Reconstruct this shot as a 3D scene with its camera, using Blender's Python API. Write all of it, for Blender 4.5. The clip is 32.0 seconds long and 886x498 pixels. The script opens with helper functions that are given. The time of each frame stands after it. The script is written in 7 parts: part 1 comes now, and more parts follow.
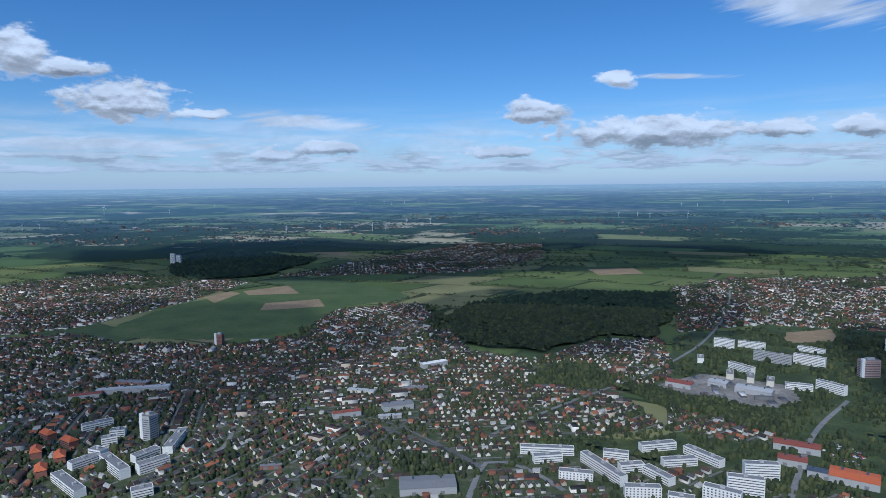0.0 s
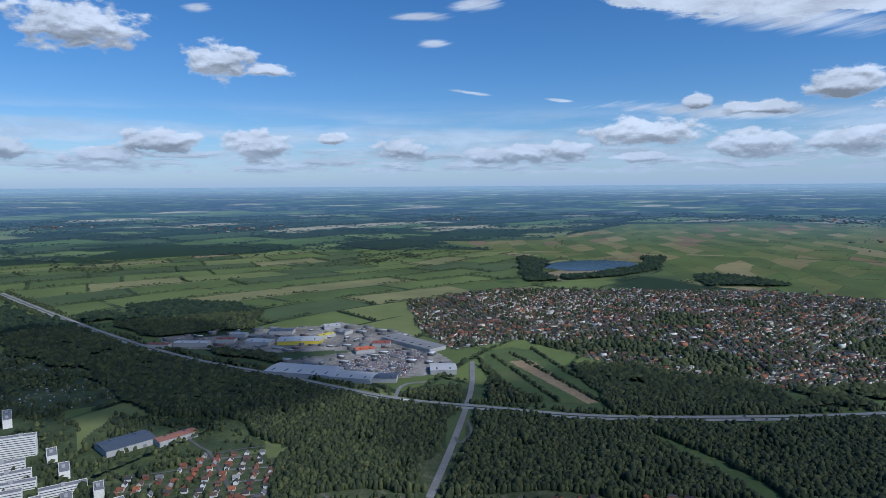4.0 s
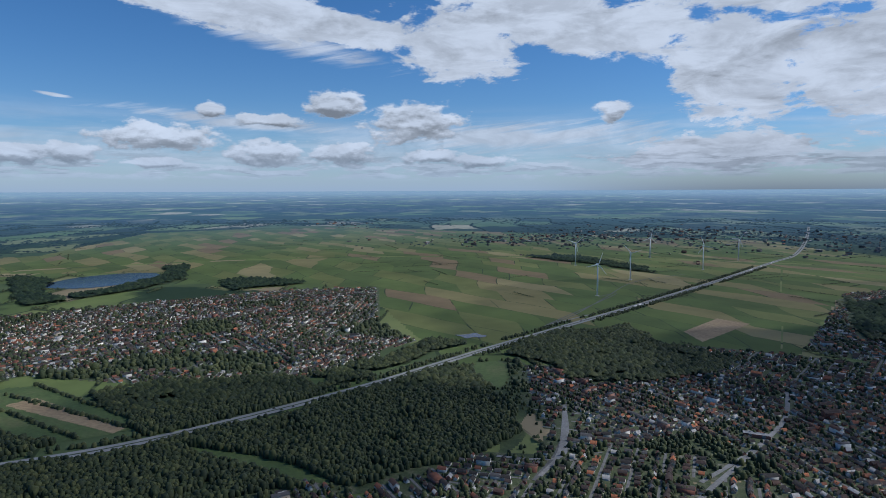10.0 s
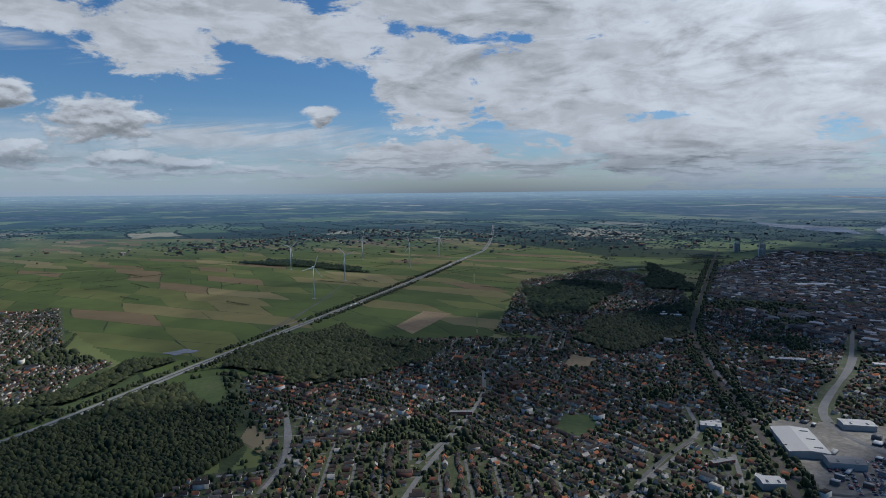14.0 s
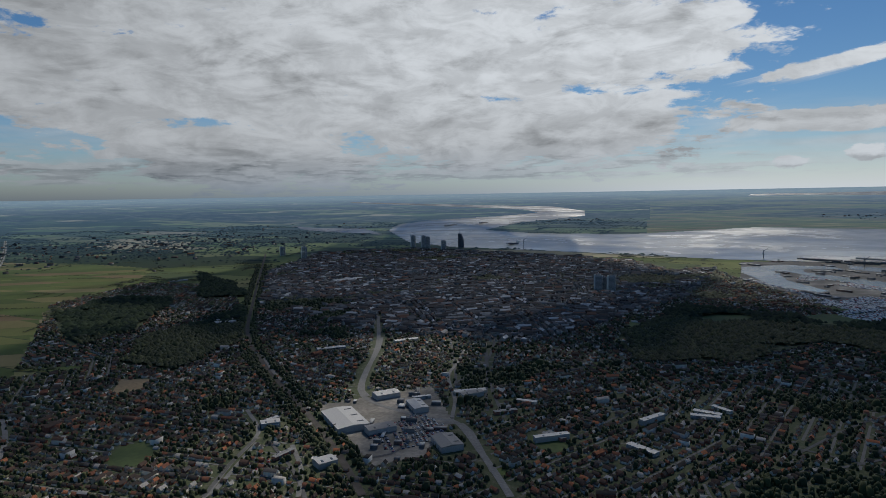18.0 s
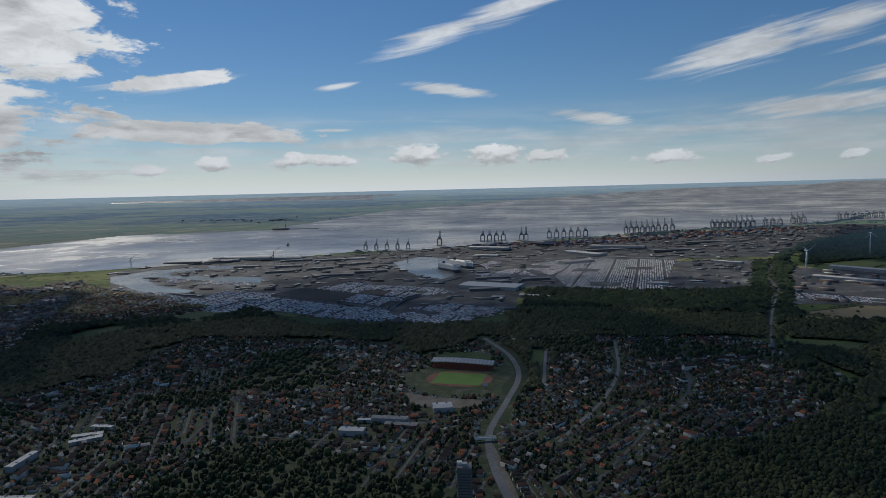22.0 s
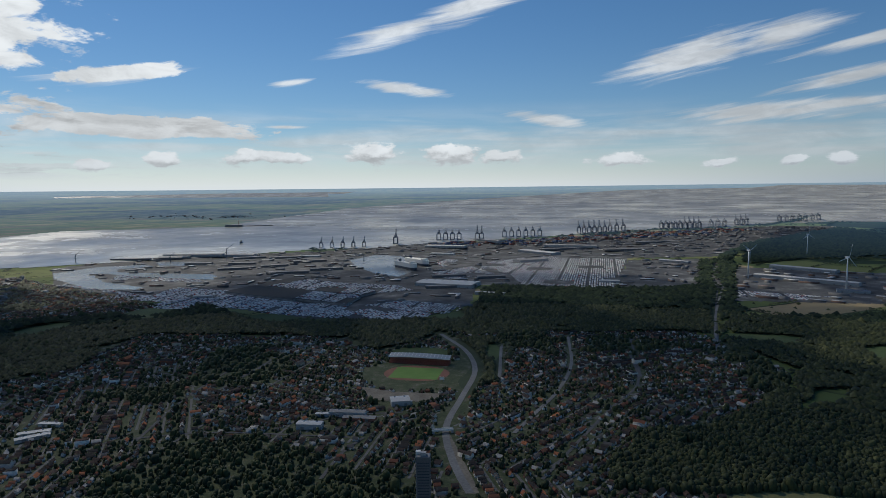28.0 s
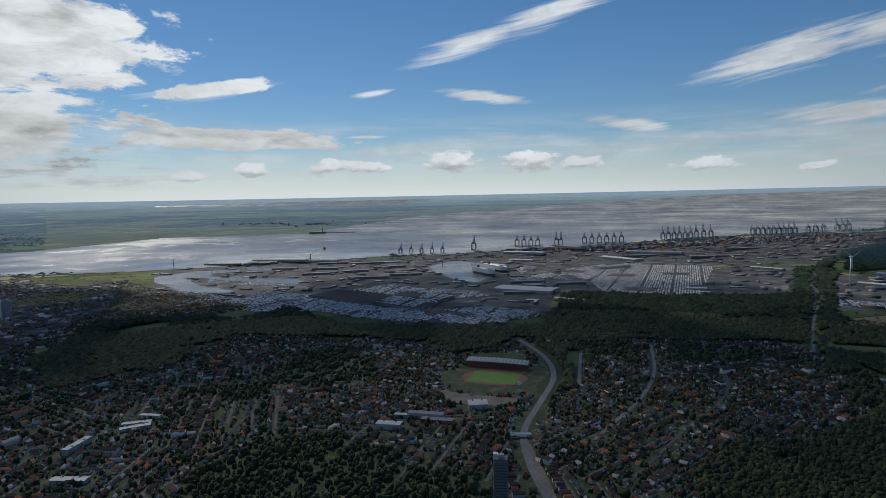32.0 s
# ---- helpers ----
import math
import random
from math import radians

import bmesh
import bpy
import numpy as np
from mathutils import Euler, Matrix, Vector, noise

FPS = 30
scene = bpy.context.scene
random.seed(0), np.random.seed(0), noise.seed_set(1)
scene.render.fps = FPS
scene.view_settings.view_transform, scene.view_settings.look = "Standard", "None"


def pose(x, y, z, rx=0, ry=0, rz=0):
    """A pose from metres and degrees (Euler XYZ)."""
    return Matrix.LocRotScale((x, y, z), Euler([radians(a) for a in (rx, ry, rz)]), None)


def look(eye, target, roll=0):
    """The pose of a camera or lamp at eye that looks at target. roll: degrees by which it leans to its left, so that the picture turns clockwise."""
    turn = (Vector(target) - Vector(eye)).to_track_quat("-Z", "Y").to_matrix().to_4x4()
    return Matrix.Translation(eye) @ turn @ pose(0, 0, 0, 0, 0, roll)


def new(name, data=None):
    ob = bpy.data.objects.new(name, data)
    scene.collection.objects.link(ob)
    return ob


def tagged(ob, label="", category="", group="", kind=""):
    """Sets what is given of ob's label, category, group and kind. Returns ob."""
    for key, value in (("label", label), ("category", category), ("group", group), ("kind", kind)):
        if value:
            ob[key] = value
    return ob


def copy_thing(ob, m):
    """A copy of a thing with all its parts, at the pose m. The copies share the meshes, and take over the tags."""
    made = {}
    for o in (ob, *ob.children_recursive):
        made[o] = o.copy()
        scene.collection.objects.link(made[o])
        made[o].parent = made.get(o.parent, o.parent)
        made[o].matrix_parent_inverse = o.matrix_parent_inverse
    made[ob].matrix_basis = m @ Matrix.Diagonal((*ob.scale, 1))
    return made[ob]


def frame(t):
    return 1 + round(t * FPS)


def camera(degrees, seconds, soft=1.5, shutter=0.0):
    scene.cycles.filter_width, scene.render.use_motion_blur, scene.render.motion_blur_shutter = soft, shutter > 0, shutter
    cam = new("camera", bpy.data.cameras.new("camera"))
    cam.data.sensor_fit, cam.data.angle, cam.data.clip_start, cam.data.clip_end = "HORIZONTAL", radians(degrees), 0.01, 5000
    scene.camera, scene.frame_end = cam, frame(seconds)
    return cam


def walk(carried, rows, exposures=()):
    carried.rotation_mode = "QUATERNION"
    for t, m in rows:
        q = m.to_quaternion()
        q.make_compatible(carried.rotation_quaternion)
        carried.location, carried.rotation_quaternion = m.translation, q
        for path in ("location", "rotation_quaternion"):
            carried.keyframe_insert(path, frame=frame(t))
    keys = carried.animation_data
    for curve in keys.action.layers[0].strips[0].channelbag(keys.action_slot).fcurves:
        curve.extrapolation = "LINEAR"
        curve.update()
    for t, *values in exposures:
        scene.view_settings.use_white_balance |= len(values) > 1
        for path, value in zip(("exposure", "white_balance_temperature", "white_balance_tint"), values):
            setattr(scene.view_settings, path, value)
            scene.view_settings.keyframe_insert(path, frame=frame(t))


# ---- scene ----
# ---- the camera: a drone about 320 m up that turns on the spot and drifts a little at the end ----
cam = camera(70.0, 32.0, soft=0.45)
PATH = [
    (0, pose(0, 0, 320, 84.53, 0.63, 0.00)),
    (0.5, pose(0, 0, 320, 84.47, 0.62, -5.98)),
    (1, pose(0, 0, 320, 84.44, 0.58, -13.63)),
    (1.5, pose(0, 0, 320, 84.47, 0.46, -22.80)),
    (2, pose(0, 0, 320, 84.49, 0.50, -32.35)),
    (2.5, pose(0, 0, 320, 84.54, 0.46, -42.07)),
    (3, pose(0, 0, 320, 84.57, 0.40, -52.57)),
    (3.5, pose(0, 0, 320, 84.56, 0.42, -64.12)),
    (4, pose(0, 0, 320, 84.55, 0.36, -77.21)),
    (4.5, pose(0, 0, 320, 84.56, 0.34, -85.63)),
    (6.5, pose(0, 0, 320, 84.61, 0.52, -94.16)),
    (7, pose(0, 0, 320, 84.60, 0.35, -97.30)),
    (7.5, pose(0, 0, 320, 84.58, 0.26, -100.70)),
    (8, pose(0, 0, 320, 84.63, 0.18, -104.44)),
    (8.5, pose(0, 0, 320, 84.70, 0.18, -108.12)),
    (9, pose(0, 0, 320, 84.79, 0.13, -111.71)),
    (9.5, pose(0, 0, 320, 84.87, 0.16, -115.19)),
    (10, pose(0, 0, 320, 84.96, 0.25, -118.66)),
    (10.5, pose(0, 0, 320, 85.01, 0.23, -122.59)),
    (11, pose(0, 0, 320, 85.05, 0.30, -126.36)),
    (11.5, pose(0, 0, 320, 85.09, 0.49, -129.83)),
    (12, pose(0, 0, 320, 85.10, 0.54, -132.26)),
    (12.5, pose(0, 0, 320, 85.05, 0.54, -134.66)),
    (13, pose(0, 0, 320, 85.07, 0.48, -137.43)),
    (13.5, pose(0, 0, 320, 85.11, 0.54, -140.63)),
    (15.5, pose(0, 0, 320, 85.17, 0.69, -156.81)),
    (16, pose(0, 0, 320, 85.25, 0.78, -161.56)),
    (16.5, pose(0, 0, 320, 85.20, 0.76, -166.47)),
    (17, pose(0, 0, 320, 85.19, 0.82, -172.33)),
    (17.5, pose(0, 0, 320, 85.21, 0.88, -177.84)),
    (18, pose(0, 0, 320, 85.26, 0.96, -183.49)),
    (18.5, pose(0, 0, 320, 85.25, 1.05, -189.52)),
    (19, pose(0, 0, 320, 85.21, 1.03, -195.67)),
    (19.5, pose(0, 0, 320, 85.16, 1.15, -203.40)),
    (20, pose(0, 0, 320, 85.05, 1.25, -211.63)),
    (20.5, pose(0, 0, 320, 84.96, 1.33, -219.17)),
    (21, pose(0, 0, 320, 84.91, 1.39, -225.81)),
    (21.5, pose(0, 0, 320, 84.87, 1.38, -231.54)),
    (22, pose(0, 0, 320, 84.83, 1.40, -236.89)),
    (22.5, pose(-0.1, -1, 319.7, 84.80, 1.48, -242.06)),
    (23, pose(0, -2, 319.4, 84.87, 1.41, -244.23)),
    (23.5, pose(0.5, -2.4, 319.1, 85.13, 1.32, -244.73)),
    (24, pose(2, -1.8, 318.7, 85.34, 1.19, -244.76)),
    (24.5, pose(4.6, -0.4, 318.1, 85.56, 0.97, -244.08)),
    (26.5, pose(7.8, 1.2, 317.4, 84.86, 0.42, -243.52)),
    (27, pose(10.5, 2.2, 316.6, 84.81, 0.33, -242.49)),
    (27.5, pose(12.2, 2.3, 315.8, 84.74, 0.44, -241.50)),
    (28, pose(12.9, 2, 315, 84.71, 0.64, -240.89)),
    (28.5, pose(13.3, 1.6, 314.2, 84.78, 0.89, -240.04)),
    (29, pose(13.8, 1.6, 313.3, 84.98, 1.04, -238.83)),
    (29.5, pose(14.6, 2, 312.5, 85.16, 1.21, -237.66)),
    (30, pose(15.5, 2.6, 312, 85.35, 1.27, -236.65)),
    (30.5, pose(16.2, 3.4, 311.6, 85.46, 1.25, -235.78)),
    (31, pose(16.5, 4.2, 311.2, 85.49, 1.26, -235.01)),
    (31.5, pose(16.4, 4.5, 310.6, 85.54, 1.21, -234.35)),
    (32, pose(16, 4.4, 310, 85.48, 1.16, -233.84)),
]
EXPOSURES = [(0.0, -0.08, 5050, 10), (4.0, -0.06, 5250, 11), (9.0, -0.15, 5400, 11), (13.0, -0.32, 5700, 10), (16.0, -0.60, 6050, 9), (18.0, -0.72, 6250, 9), (20.0, -0.56, 6350, 9), (22.0, -0.60, 6350, 9), (24.0, -0.44, 6350, 8), (29.0, -0.38, 6350, 8), (32.0, -0.45, 6350, 8)]
walk(cam, PATH, EXPOSURES)

# ---- world, sun ----
SUN_AZ, SUN_EL = -112.0, 47.0
EYE = 320.0


# the clouds of that day: compass angle, height, half-width, half-height and tilt, all in degrees
HEAPS = [
    (123, 10.2, 1.9, 1.6), (120.4, 9.5, 2.6, 0.7), (116.5, 7.2, 3.6, 1.5), (110.5, 6.4, 2.2, 0.4), (81.6, 6.5, 2.4, 1.15), (74.7, 9.0, 1.5, 0.65), (71.5, 4.6, 7.6, 1.25),
    (100.4, 3.7, 3.1, 0.65), (61.5, 4.5, 2.3, 0.66), (56.3, 4.3, 2.3, 0.7), (105, 3.1, 2.0, 0.48), (85, 3.2, 3.0, 0.5), (42.1, 12.5, 3.9, 1.5), (31.9, 10.6, 2.5, 1.25),
    (28.1, 10.1, 1.8, 0.5), (36.5, 4.1, 2.8, 0.9), (29, 3.8, 2.5, 1.25)]
HEAPS += [
    (22.5, 4.5, 1.4, 0.5), (16.5, 3.5, 2.1, 0.9), (40.5, 2.8, 3.0, 0.6), (47.3, 3.3, 1.6, 0.85), (8.9, 2.9, 1.9, 0.65), (1.5, 3.3, 1.7, 0.8), (5.4, 3.1, 2.6, 0.8),
    (-4.8, 4.7, 4.5, 1.1), (-4.7, 2.6, 2.3, 0.48), (-13.2, 3.5, 3.0, 0.97), (-19.8, 3.6, 3.0, 1.0), (-26.1, 6.1, 3.8, 1.6), (-19.2, 7.7, 2.1, 1.1), (-8.8, 7.0, 1.1, 0.55),
    (-13.7, 6.3, 2.8, 0.53), (-43.4, 6.9, 1.2, 0.8), (-32.1, 2.9, 2.7, 0.6), (-27.5, 3.3, 2.2, 0.6)]
HEAPS += [
    (-127.1, 2.9, 1.5, 0.65), (-133.6, 3.05, 1.7, 0.7), (-136.8, 2.9, 2.5, 0.62), (-144.6, 3.3, 3.0, 1.0), (-151.6, 3.2, 2.5, 1.0), (-156.1, 2.9, 2.1, 0.6), (-166.5, 2.5, 2.7, 0.6),
    (-174.5, 2.1, 1.2, 0.4), (-179.8, 2.1, 1.0, 0.45), (-183, 2.1, 1.0, 0.5), (-187.2, 1.8, 1.4, 0.45), (-122.1, 2.3, 1.2, 0.45)]
LAYER = [
    (-15.1, 14.6, 16.3, 2.0, -7), (-30, 12.7, 6.2, 2.9, -3), (-53, 10, 5.2, 5.2, -6), (-40, 14.2, 13.5, 2.7, -7), (-52, 3.3, 9.0, 1.8, -2), (-67, 9.4, 14.5, 5.1, -5),
    (-76, 3.9, 14, 3.3, -3), (-60.6, 15.6, 25, 2.9, -7), (-85, 12.4, 30, 10.5), (-108.2, 12.6, 13, 5.3), (-101, 6.0, 19, 4.2, -2), (-125, 9.6, 5.5, 0.75, 6), (-125.5, 5.4, 11, 1.0, 1)]
VEILS = [
    (101.6, 5.8, 7.4, 0.87, -4), (117.2, 3.8, 15.6, 0.9, 1), (60.5, 13.4, 6.5, 1.5, -11), (69.9, 9, 3.9, 0.27, -4), (10.3, 8.4, 2.0, 0.16, -6), (2.6, 7.6, 1.5, 0.16, -6),
    (-13.5, 13.5, 9.8, 1.25, -12), (14.9, 14.7, 2.7, 0.36), (9.9, 15.7, 2.4, 0.58), (13.7, 12.6, 1.4, 0.37), (33.3, 14.6, 1.2, 0.38, 5), (-11.6, 6.1, 11.3, 0.67, -4), (-34.9, 5, 18, 1.4, -2)]
VEILS += [
    (-137.7, 9.3, 2.0, 0.32, 7), (-137.3, 5.6, 2.1, 0.17, 2), (-124, 9.3, 5.5, 0.62, 8), (-146.7, 13.5, 5.8, 0.9, 18), (-153.9, 15.6, 6.4, 1.0, 14), (-172.3, 10.8, 6.4, 1.4, 11),
    (-178.4, 11.7, 4.7, 1.15, 8), (-185.5, 10.8, 6.0, 0.54, 6), (-184.8, 8.4, 7.4, 0.64, 6), (-177.2, 5.9, 7.7, 0.9), (-147.7, 8.9, 4.0, 0.5, -8), (-160.2, 6.1, 3.5, 0.6, -8), (-182.6, 6.2, 7.3, 0.53, 2)]


def sky_world():
    w = bpy.data.worlds.new("sky")
    scene.world = w
    w.use_nodes = True
    nt = w.node_tree
    nt.nodes.clear()
    N, L = nt.nodes.new, nt.links.new

    def put(sock, v):
        if isinstance(v, bpy.types.NodeSocket):
            L(v, sock)
        else:
            sock.default_value = v

    def m(op, a, b=0.0, c=0.0):
        n = N("ShaderNodeMath")
        n.operation = op
        for s, v in zip(n.inputs, (a, b, c)):
            put(s, v)
        return n.outputs[0]

    def band(v, lo, hi):
        n = N("ShaderNodeMapRange")
        n.interpolation_type = "SMOOTHSTEP"
        for s, q in zip(n.inputs, (v, lo, hi, 0.0, 1.0)):
            put(s, q)
        return n.outputs[0]

    def fbm(vec, scale, detail=8.0, rough=0.55, warp=0.0):
        n = N("ShaderNodeTexNoise")
        put(n.inputs["Vector"], vec)
        n.inputs["Scale"].default_value, n.inputs["Detail"].default_value = scale, detail
        n.inputs["Roughness"].default_value, n.inputs["Distortion"].default_value = rough, warp
        return n.outputs["Fac"]

    def xyz(a, b, c):
        n = N("ShaderNodeCombineXYZ")
        for s, v in zip(n.inputs, (a, b, c)):
            put(s, v)
        return n.outputs[0]

    tc = N("ShaderNodeTexCoord")
    sep = N("ShaderNodeSeparateXYZ")
    L(tc.outputs["Generated"], sep.inputs[0])
    x, y, z = sep.outputs
    sky = N("ShaderNodeTexSky")
    sky.sky_type, sky.sun_disc = "NISHITA", False
    sky.sun_elevation, sky.sun_rotation = radians(SUN_EL), radians(90 - SUN_AZ)
    sky.altitude, sky.air_density, sky.dust_density, sky.ozone_density = 300, 1.0, 0.1, 5.0

    def toward(az):
        # cosine of the angle from the compass line az
        a = radians(az)
        flat = m("SQRT", m("ADD", m("MULTIPLY", x, x), m("MULTIPLY", y, y)))
        d = m("ADD", m("MULTIPLY", x, math.cos(a)), m("MULTIPLY", y, math.sin(a)))
        return m("DIVIDE", d, m("MAXIMUM", flat, 0.001))

    up = m("ADD", m("MAXIMUM", z, 0.0), 0.09)
    px, py = m("DIVIDE", x, up), m("DIVIDE", y, up)
    plane = xyz(px, py, 3.0)
    # compass angle and height above the horizon in degrees; the seam lies where nobody looks
    ca, sa = math.cos(radians(32)), math.sin(radians(32))
    seam = m("ARCTAN2", m("ADD", m("MULTIPLY", x, sa), m("MULTIPLY", y, ca)), m("SUBTRACT", m("MULTIPLY", x, ca), m("MULTIPLY", y, sa)))
    az = m("SUBTRACT", m("MULTIPLY", seam, 57.2958), 32.0)
    el = m("MULTIPLY", m("ARCSINE", z), 57.2958)
    dome = xyz(az, el, 0.0)

    leaning = {}

    def bodies(rows, up_by=0.0):
        """1 in the middle of the nearest cloud body, 0 at its rim, below 0 outside."""
        near = None
        for row in rows:
            lean = 4 * round((row[4] if len(row) > 4 else 0) / 4)
            if lean not in leaning:
                leaning[lean] = xyz(az, m("ADD", el, m("MULTIPLY", az, math.tan(radians(lean)))), 0.0) if lean else dome
            n, q = N("ShaderNodeVectorMath"), N("ShaderNodeVectorMath")
            n.operation, q.operation = "MULTIPLY_ADD", "LENGTH"
            L(leaning[lean], n.inputs[0])
            n.inputs[1].default_value = (1 / row[2], 1 / row[3], 0.0)
            n.inputs[2].default_value = (-row[0] / row[2], (up_by - row[1] - row[0] * math.tan(radians(lean))) / row[3], 0.0)
            L(n.outputs[0], q.inputs[0])
            near = q.outputs["Value"] if near is None else m("MINIMUM", near, q.outputs["Value"])
        return m("SUBTRACT", 1.0, near)

    def stretched(fx, fy, seed):
        return xyz(m("MULTIPLY", az, fx), m("MULTIPLY", el, fy), seed)

    sea_side = band(az, -112.0, -135.0)
    # fair-weather heaps, one by one
    body_n, body_up = bodies(HEAPS), bodies(HEAPS, 0.55)
    lump = fbm(stretched(0.50, 1.0, 1.0), 1.0, 7.0, 0.56)
    lump_up = fbm(xyz(m("MULTIPLY", az, 0.50), m("MULTIPLY", m("ADD", el, 0.35), 1.0), 1.0), 1.0, 4.0, 0.56)
    heap = band(m("ADD", body_n, m("ADD", m("MULTIPLY", m("SUBTRACT", lump, 0.47), 2.5), m("MULTIPLY", m("SUBTRACT", 1.0, sea_side), 0.16))), -0.08, 0.40)
    rise = m("ADD", m("SUBTRACT", body_n, body_up), m("MULTIPLY", m("SUBTRACT", lump, lump_up), 2.2))
    crest = band(rise, -0.45, 0.55)
    # small distant heaps in rows along the horizon, fewer towards the estuary
    row_n = fbm(stretched(0.20, 1.25, 4.0), 1.0, 6.0, 0.58)
    row_up = fbm(xyz(m("MULTIPLY", az, 0.20), m("MULTIPLY", m("ADD", el, 0.25), 1.25), 4.0), 1.0, 3.0, 0.58)
    far_row = m("MULTIPLY", m("MULTIPLY", band(el, 0.9, 1.7), m("SUBTRACT", 1.0, band(el, 2.8, 4.2))), m("SUBTRACT", 1.0, m("MULTIPLY", sea_side, 0.8)))
    rowed = m("MULTIPLY", band(m("ADD", row_n, m("MULTIPLY", far_row, 0.14)), 0.54, 0.67), far_row)
    row_crest = band(m("SUBTRACT", row_n, row_up), -0.05, 0.06)
    # the broken sheet over the town and the south
    sheet_n = fbm(plane, 2.0, 10.0, 0.62, 0.4)
    sheet_b = m("MINIMUM", bodies(LAYER), 0.55)
    edge_n = fbm(stretched(0.24, 0.55, 9.0), 1.0, 8.0, 0.64, 0.3)
    sheet_d = m("ADD", m("MULTIPLY", sheet_b, 1.1), m("ADD", m("MULTIPLY", m("SUBTRACT", sheet_n, 0.5), 1.1), m("MULTIPLY", m("SUBTRACT", edge_n, 0.5), 1.9)))
    sheet = band(sheet_d, 0.0, 0.26)
    # windblown streaks and thin veils
    comb = fbm(xyz(m("ADD", m("MULTIPLY", az, 0.16), m("MULTIPLY", el, 0.25)), m("ADD", m("MULTIPLY", el, 1.5), m("MULTIPLY", az, 0.22)), 6.0), 1.0, 8.0, 0.6, 0.4)
    veil = m("MULTIPLY", band(m("ADD", bodies(VEILS), m("MULTIPLY", m("SUBTRACT", comb, 0.5), 2.0)), -0.16, 0.72), 0.86)
    flat_n = fbm(stretched(0.07, 0.75, 13.0), 1.0, 6.0, 0.55, 0.3)
    haze_veil = m("MULTIPLY", m("MULTIPLY", band(el, 1.0, 3.0), m("SUBTRACT", 1.0, band(el, 4.0, 8.0))), m("MULTIPLY", band(flat_n, 0.34, 0.66), 0.62))
    haze = m("SUBTRACT", 1.0, band(z, -0.02, 0.10))
    cover = m("MAXIMUM", m("MAXIMUM", sheet, m("MAXIMUM", m("MULTIPLY", heap, 0.97), m("MULTIPLY", rowed, 0.85))), m("MAXIMUM", veil, haze_veil))
    # tops catch the sun, undersides and thick middles are grey
    shade_n = fbm(stretched(0.20, 0.52, 11.0), 1.0, 8.0, 0.62, 0.5)
    patch_n = fbm(stretched(0.09, 0.32, 21.0), 1.0, 6.0, 0.58, 0.5)
    dense = m("MULTIPLY", m("ADD", band(sheet_d, 0.45, 1.25), m("MULTIPLY", band(patch_n, 0.52, 0.68), 1.1)), 0.25)
    on_heap = m("MULTIPLY", heap, m("SUBTRACT", 1.0, m("MULTIPLY", sheet, 0.6)))
    grey = m("ADD", m("MULTIPLY", on_heap, m("MULTIPLY", m("SUBTRACT", 1.0, crest), m("SUBTRACT", 0.46, m("MULTIPLY", sea_side, 0.10)))), m("MULTIPLY", m("MULTIPLY", rowed, m("SUBTRACT", 1.0, on_heap)), m("MULTIPLY", m("SUBTRACT", 1.0, row_crest), 0.30)))
    lit = m("SUBTRACT", m("ADD", 0.80, m("MULTIPLY", band(shade_n, 0.36, 0.64), 0.24)), m("ADD", grey, m("MULTIPLY", sheet, dense)))
    lit = m("ADD", lit, m("MULTIPLY", on_heap, m("MULTIPLY", crest, m("ADD", 0.10, m("MULTIPLY", sea_side, 0.24)))))
    glow = m("ADD", 0.78, m("MULTIPLY", m("MULTIPLY", band(toward(SUN_AZ - 14), 0.35, 1.0), band(el, 0.0, 12.0)), 0.44))
    val = m("MULTIPLY", lit, glow)
    cloud = xyz(m("MULTIPLY", val, 0.95), m("MULTIPLY", val, 0.975), m("MULTIPLY", val, 1.0))

    b_sky, b_cloud, b_haze = N("ShaderNodeBackground"), N("ShaderNodeBackground"), N("ShaderNodeBackground")
    vivid = N("ShaderNodeHueSaturation")
    vivid.inputs["Saturation"].default_value = 1.16
    L(sky.outputs[0], vivid.inputs["Color"])
    L(vivid.outputs[0], b_sky.inputs[0])
    b_sky.inputs[1].default_value = 0.090
    L(cloud, b_cloud.inputs[0])
    b_cloud.inputs[1].default_value = 0.92
    milk = band(toward(SUN_AZ - 28), 0.55, 1.0)
    L(xyz(m("ADD", 0.46, m("MULTIPLY", milk, 0.17)), m("ADD", 0.58, m("MULTIPLY", milk, 0.09)), m("ADD", 0.72, m("MULTIPLY", milk, -0.01))), b_haze.inputs[0])
    L(m("SUBTRACT", m("ADD", m("ADD", 0.80, m("MULTIPLY", milk, 0.30)), m("MULTIPLY", band(toward(SUN_AZ - 12), 0.3, 1.0), 0.4)), m("MULTIPLY", band(toward(-76), 0.74, 0.98), 0.46)), b_haze.inputs[1])
    m1, m2 = N("ShaderNodeMixShader"), N("ShaderNodeMixShader")
    L(cover, m1.inputs[0])
    L(b_sky.outputs[0], m1.inputs[1])
    L(b_cloud.outputs[0], m1.inputs[2])
    L(m("ADD", m("MULTIPLY", haze, 0.66), m("MULTIPLY", m("SUBTRACT", 1.0, band(z, -0.01, 0.035)), 0.36)), m2.inputs[0])
    L(m1.outputs[0], m2.inputs[1])
    L(b_haze.outputs[0], m2.inputs[2])
    out = N("ShaderNodeOutputWorld")
    L(m2.outputs[0], out.inputs[0])


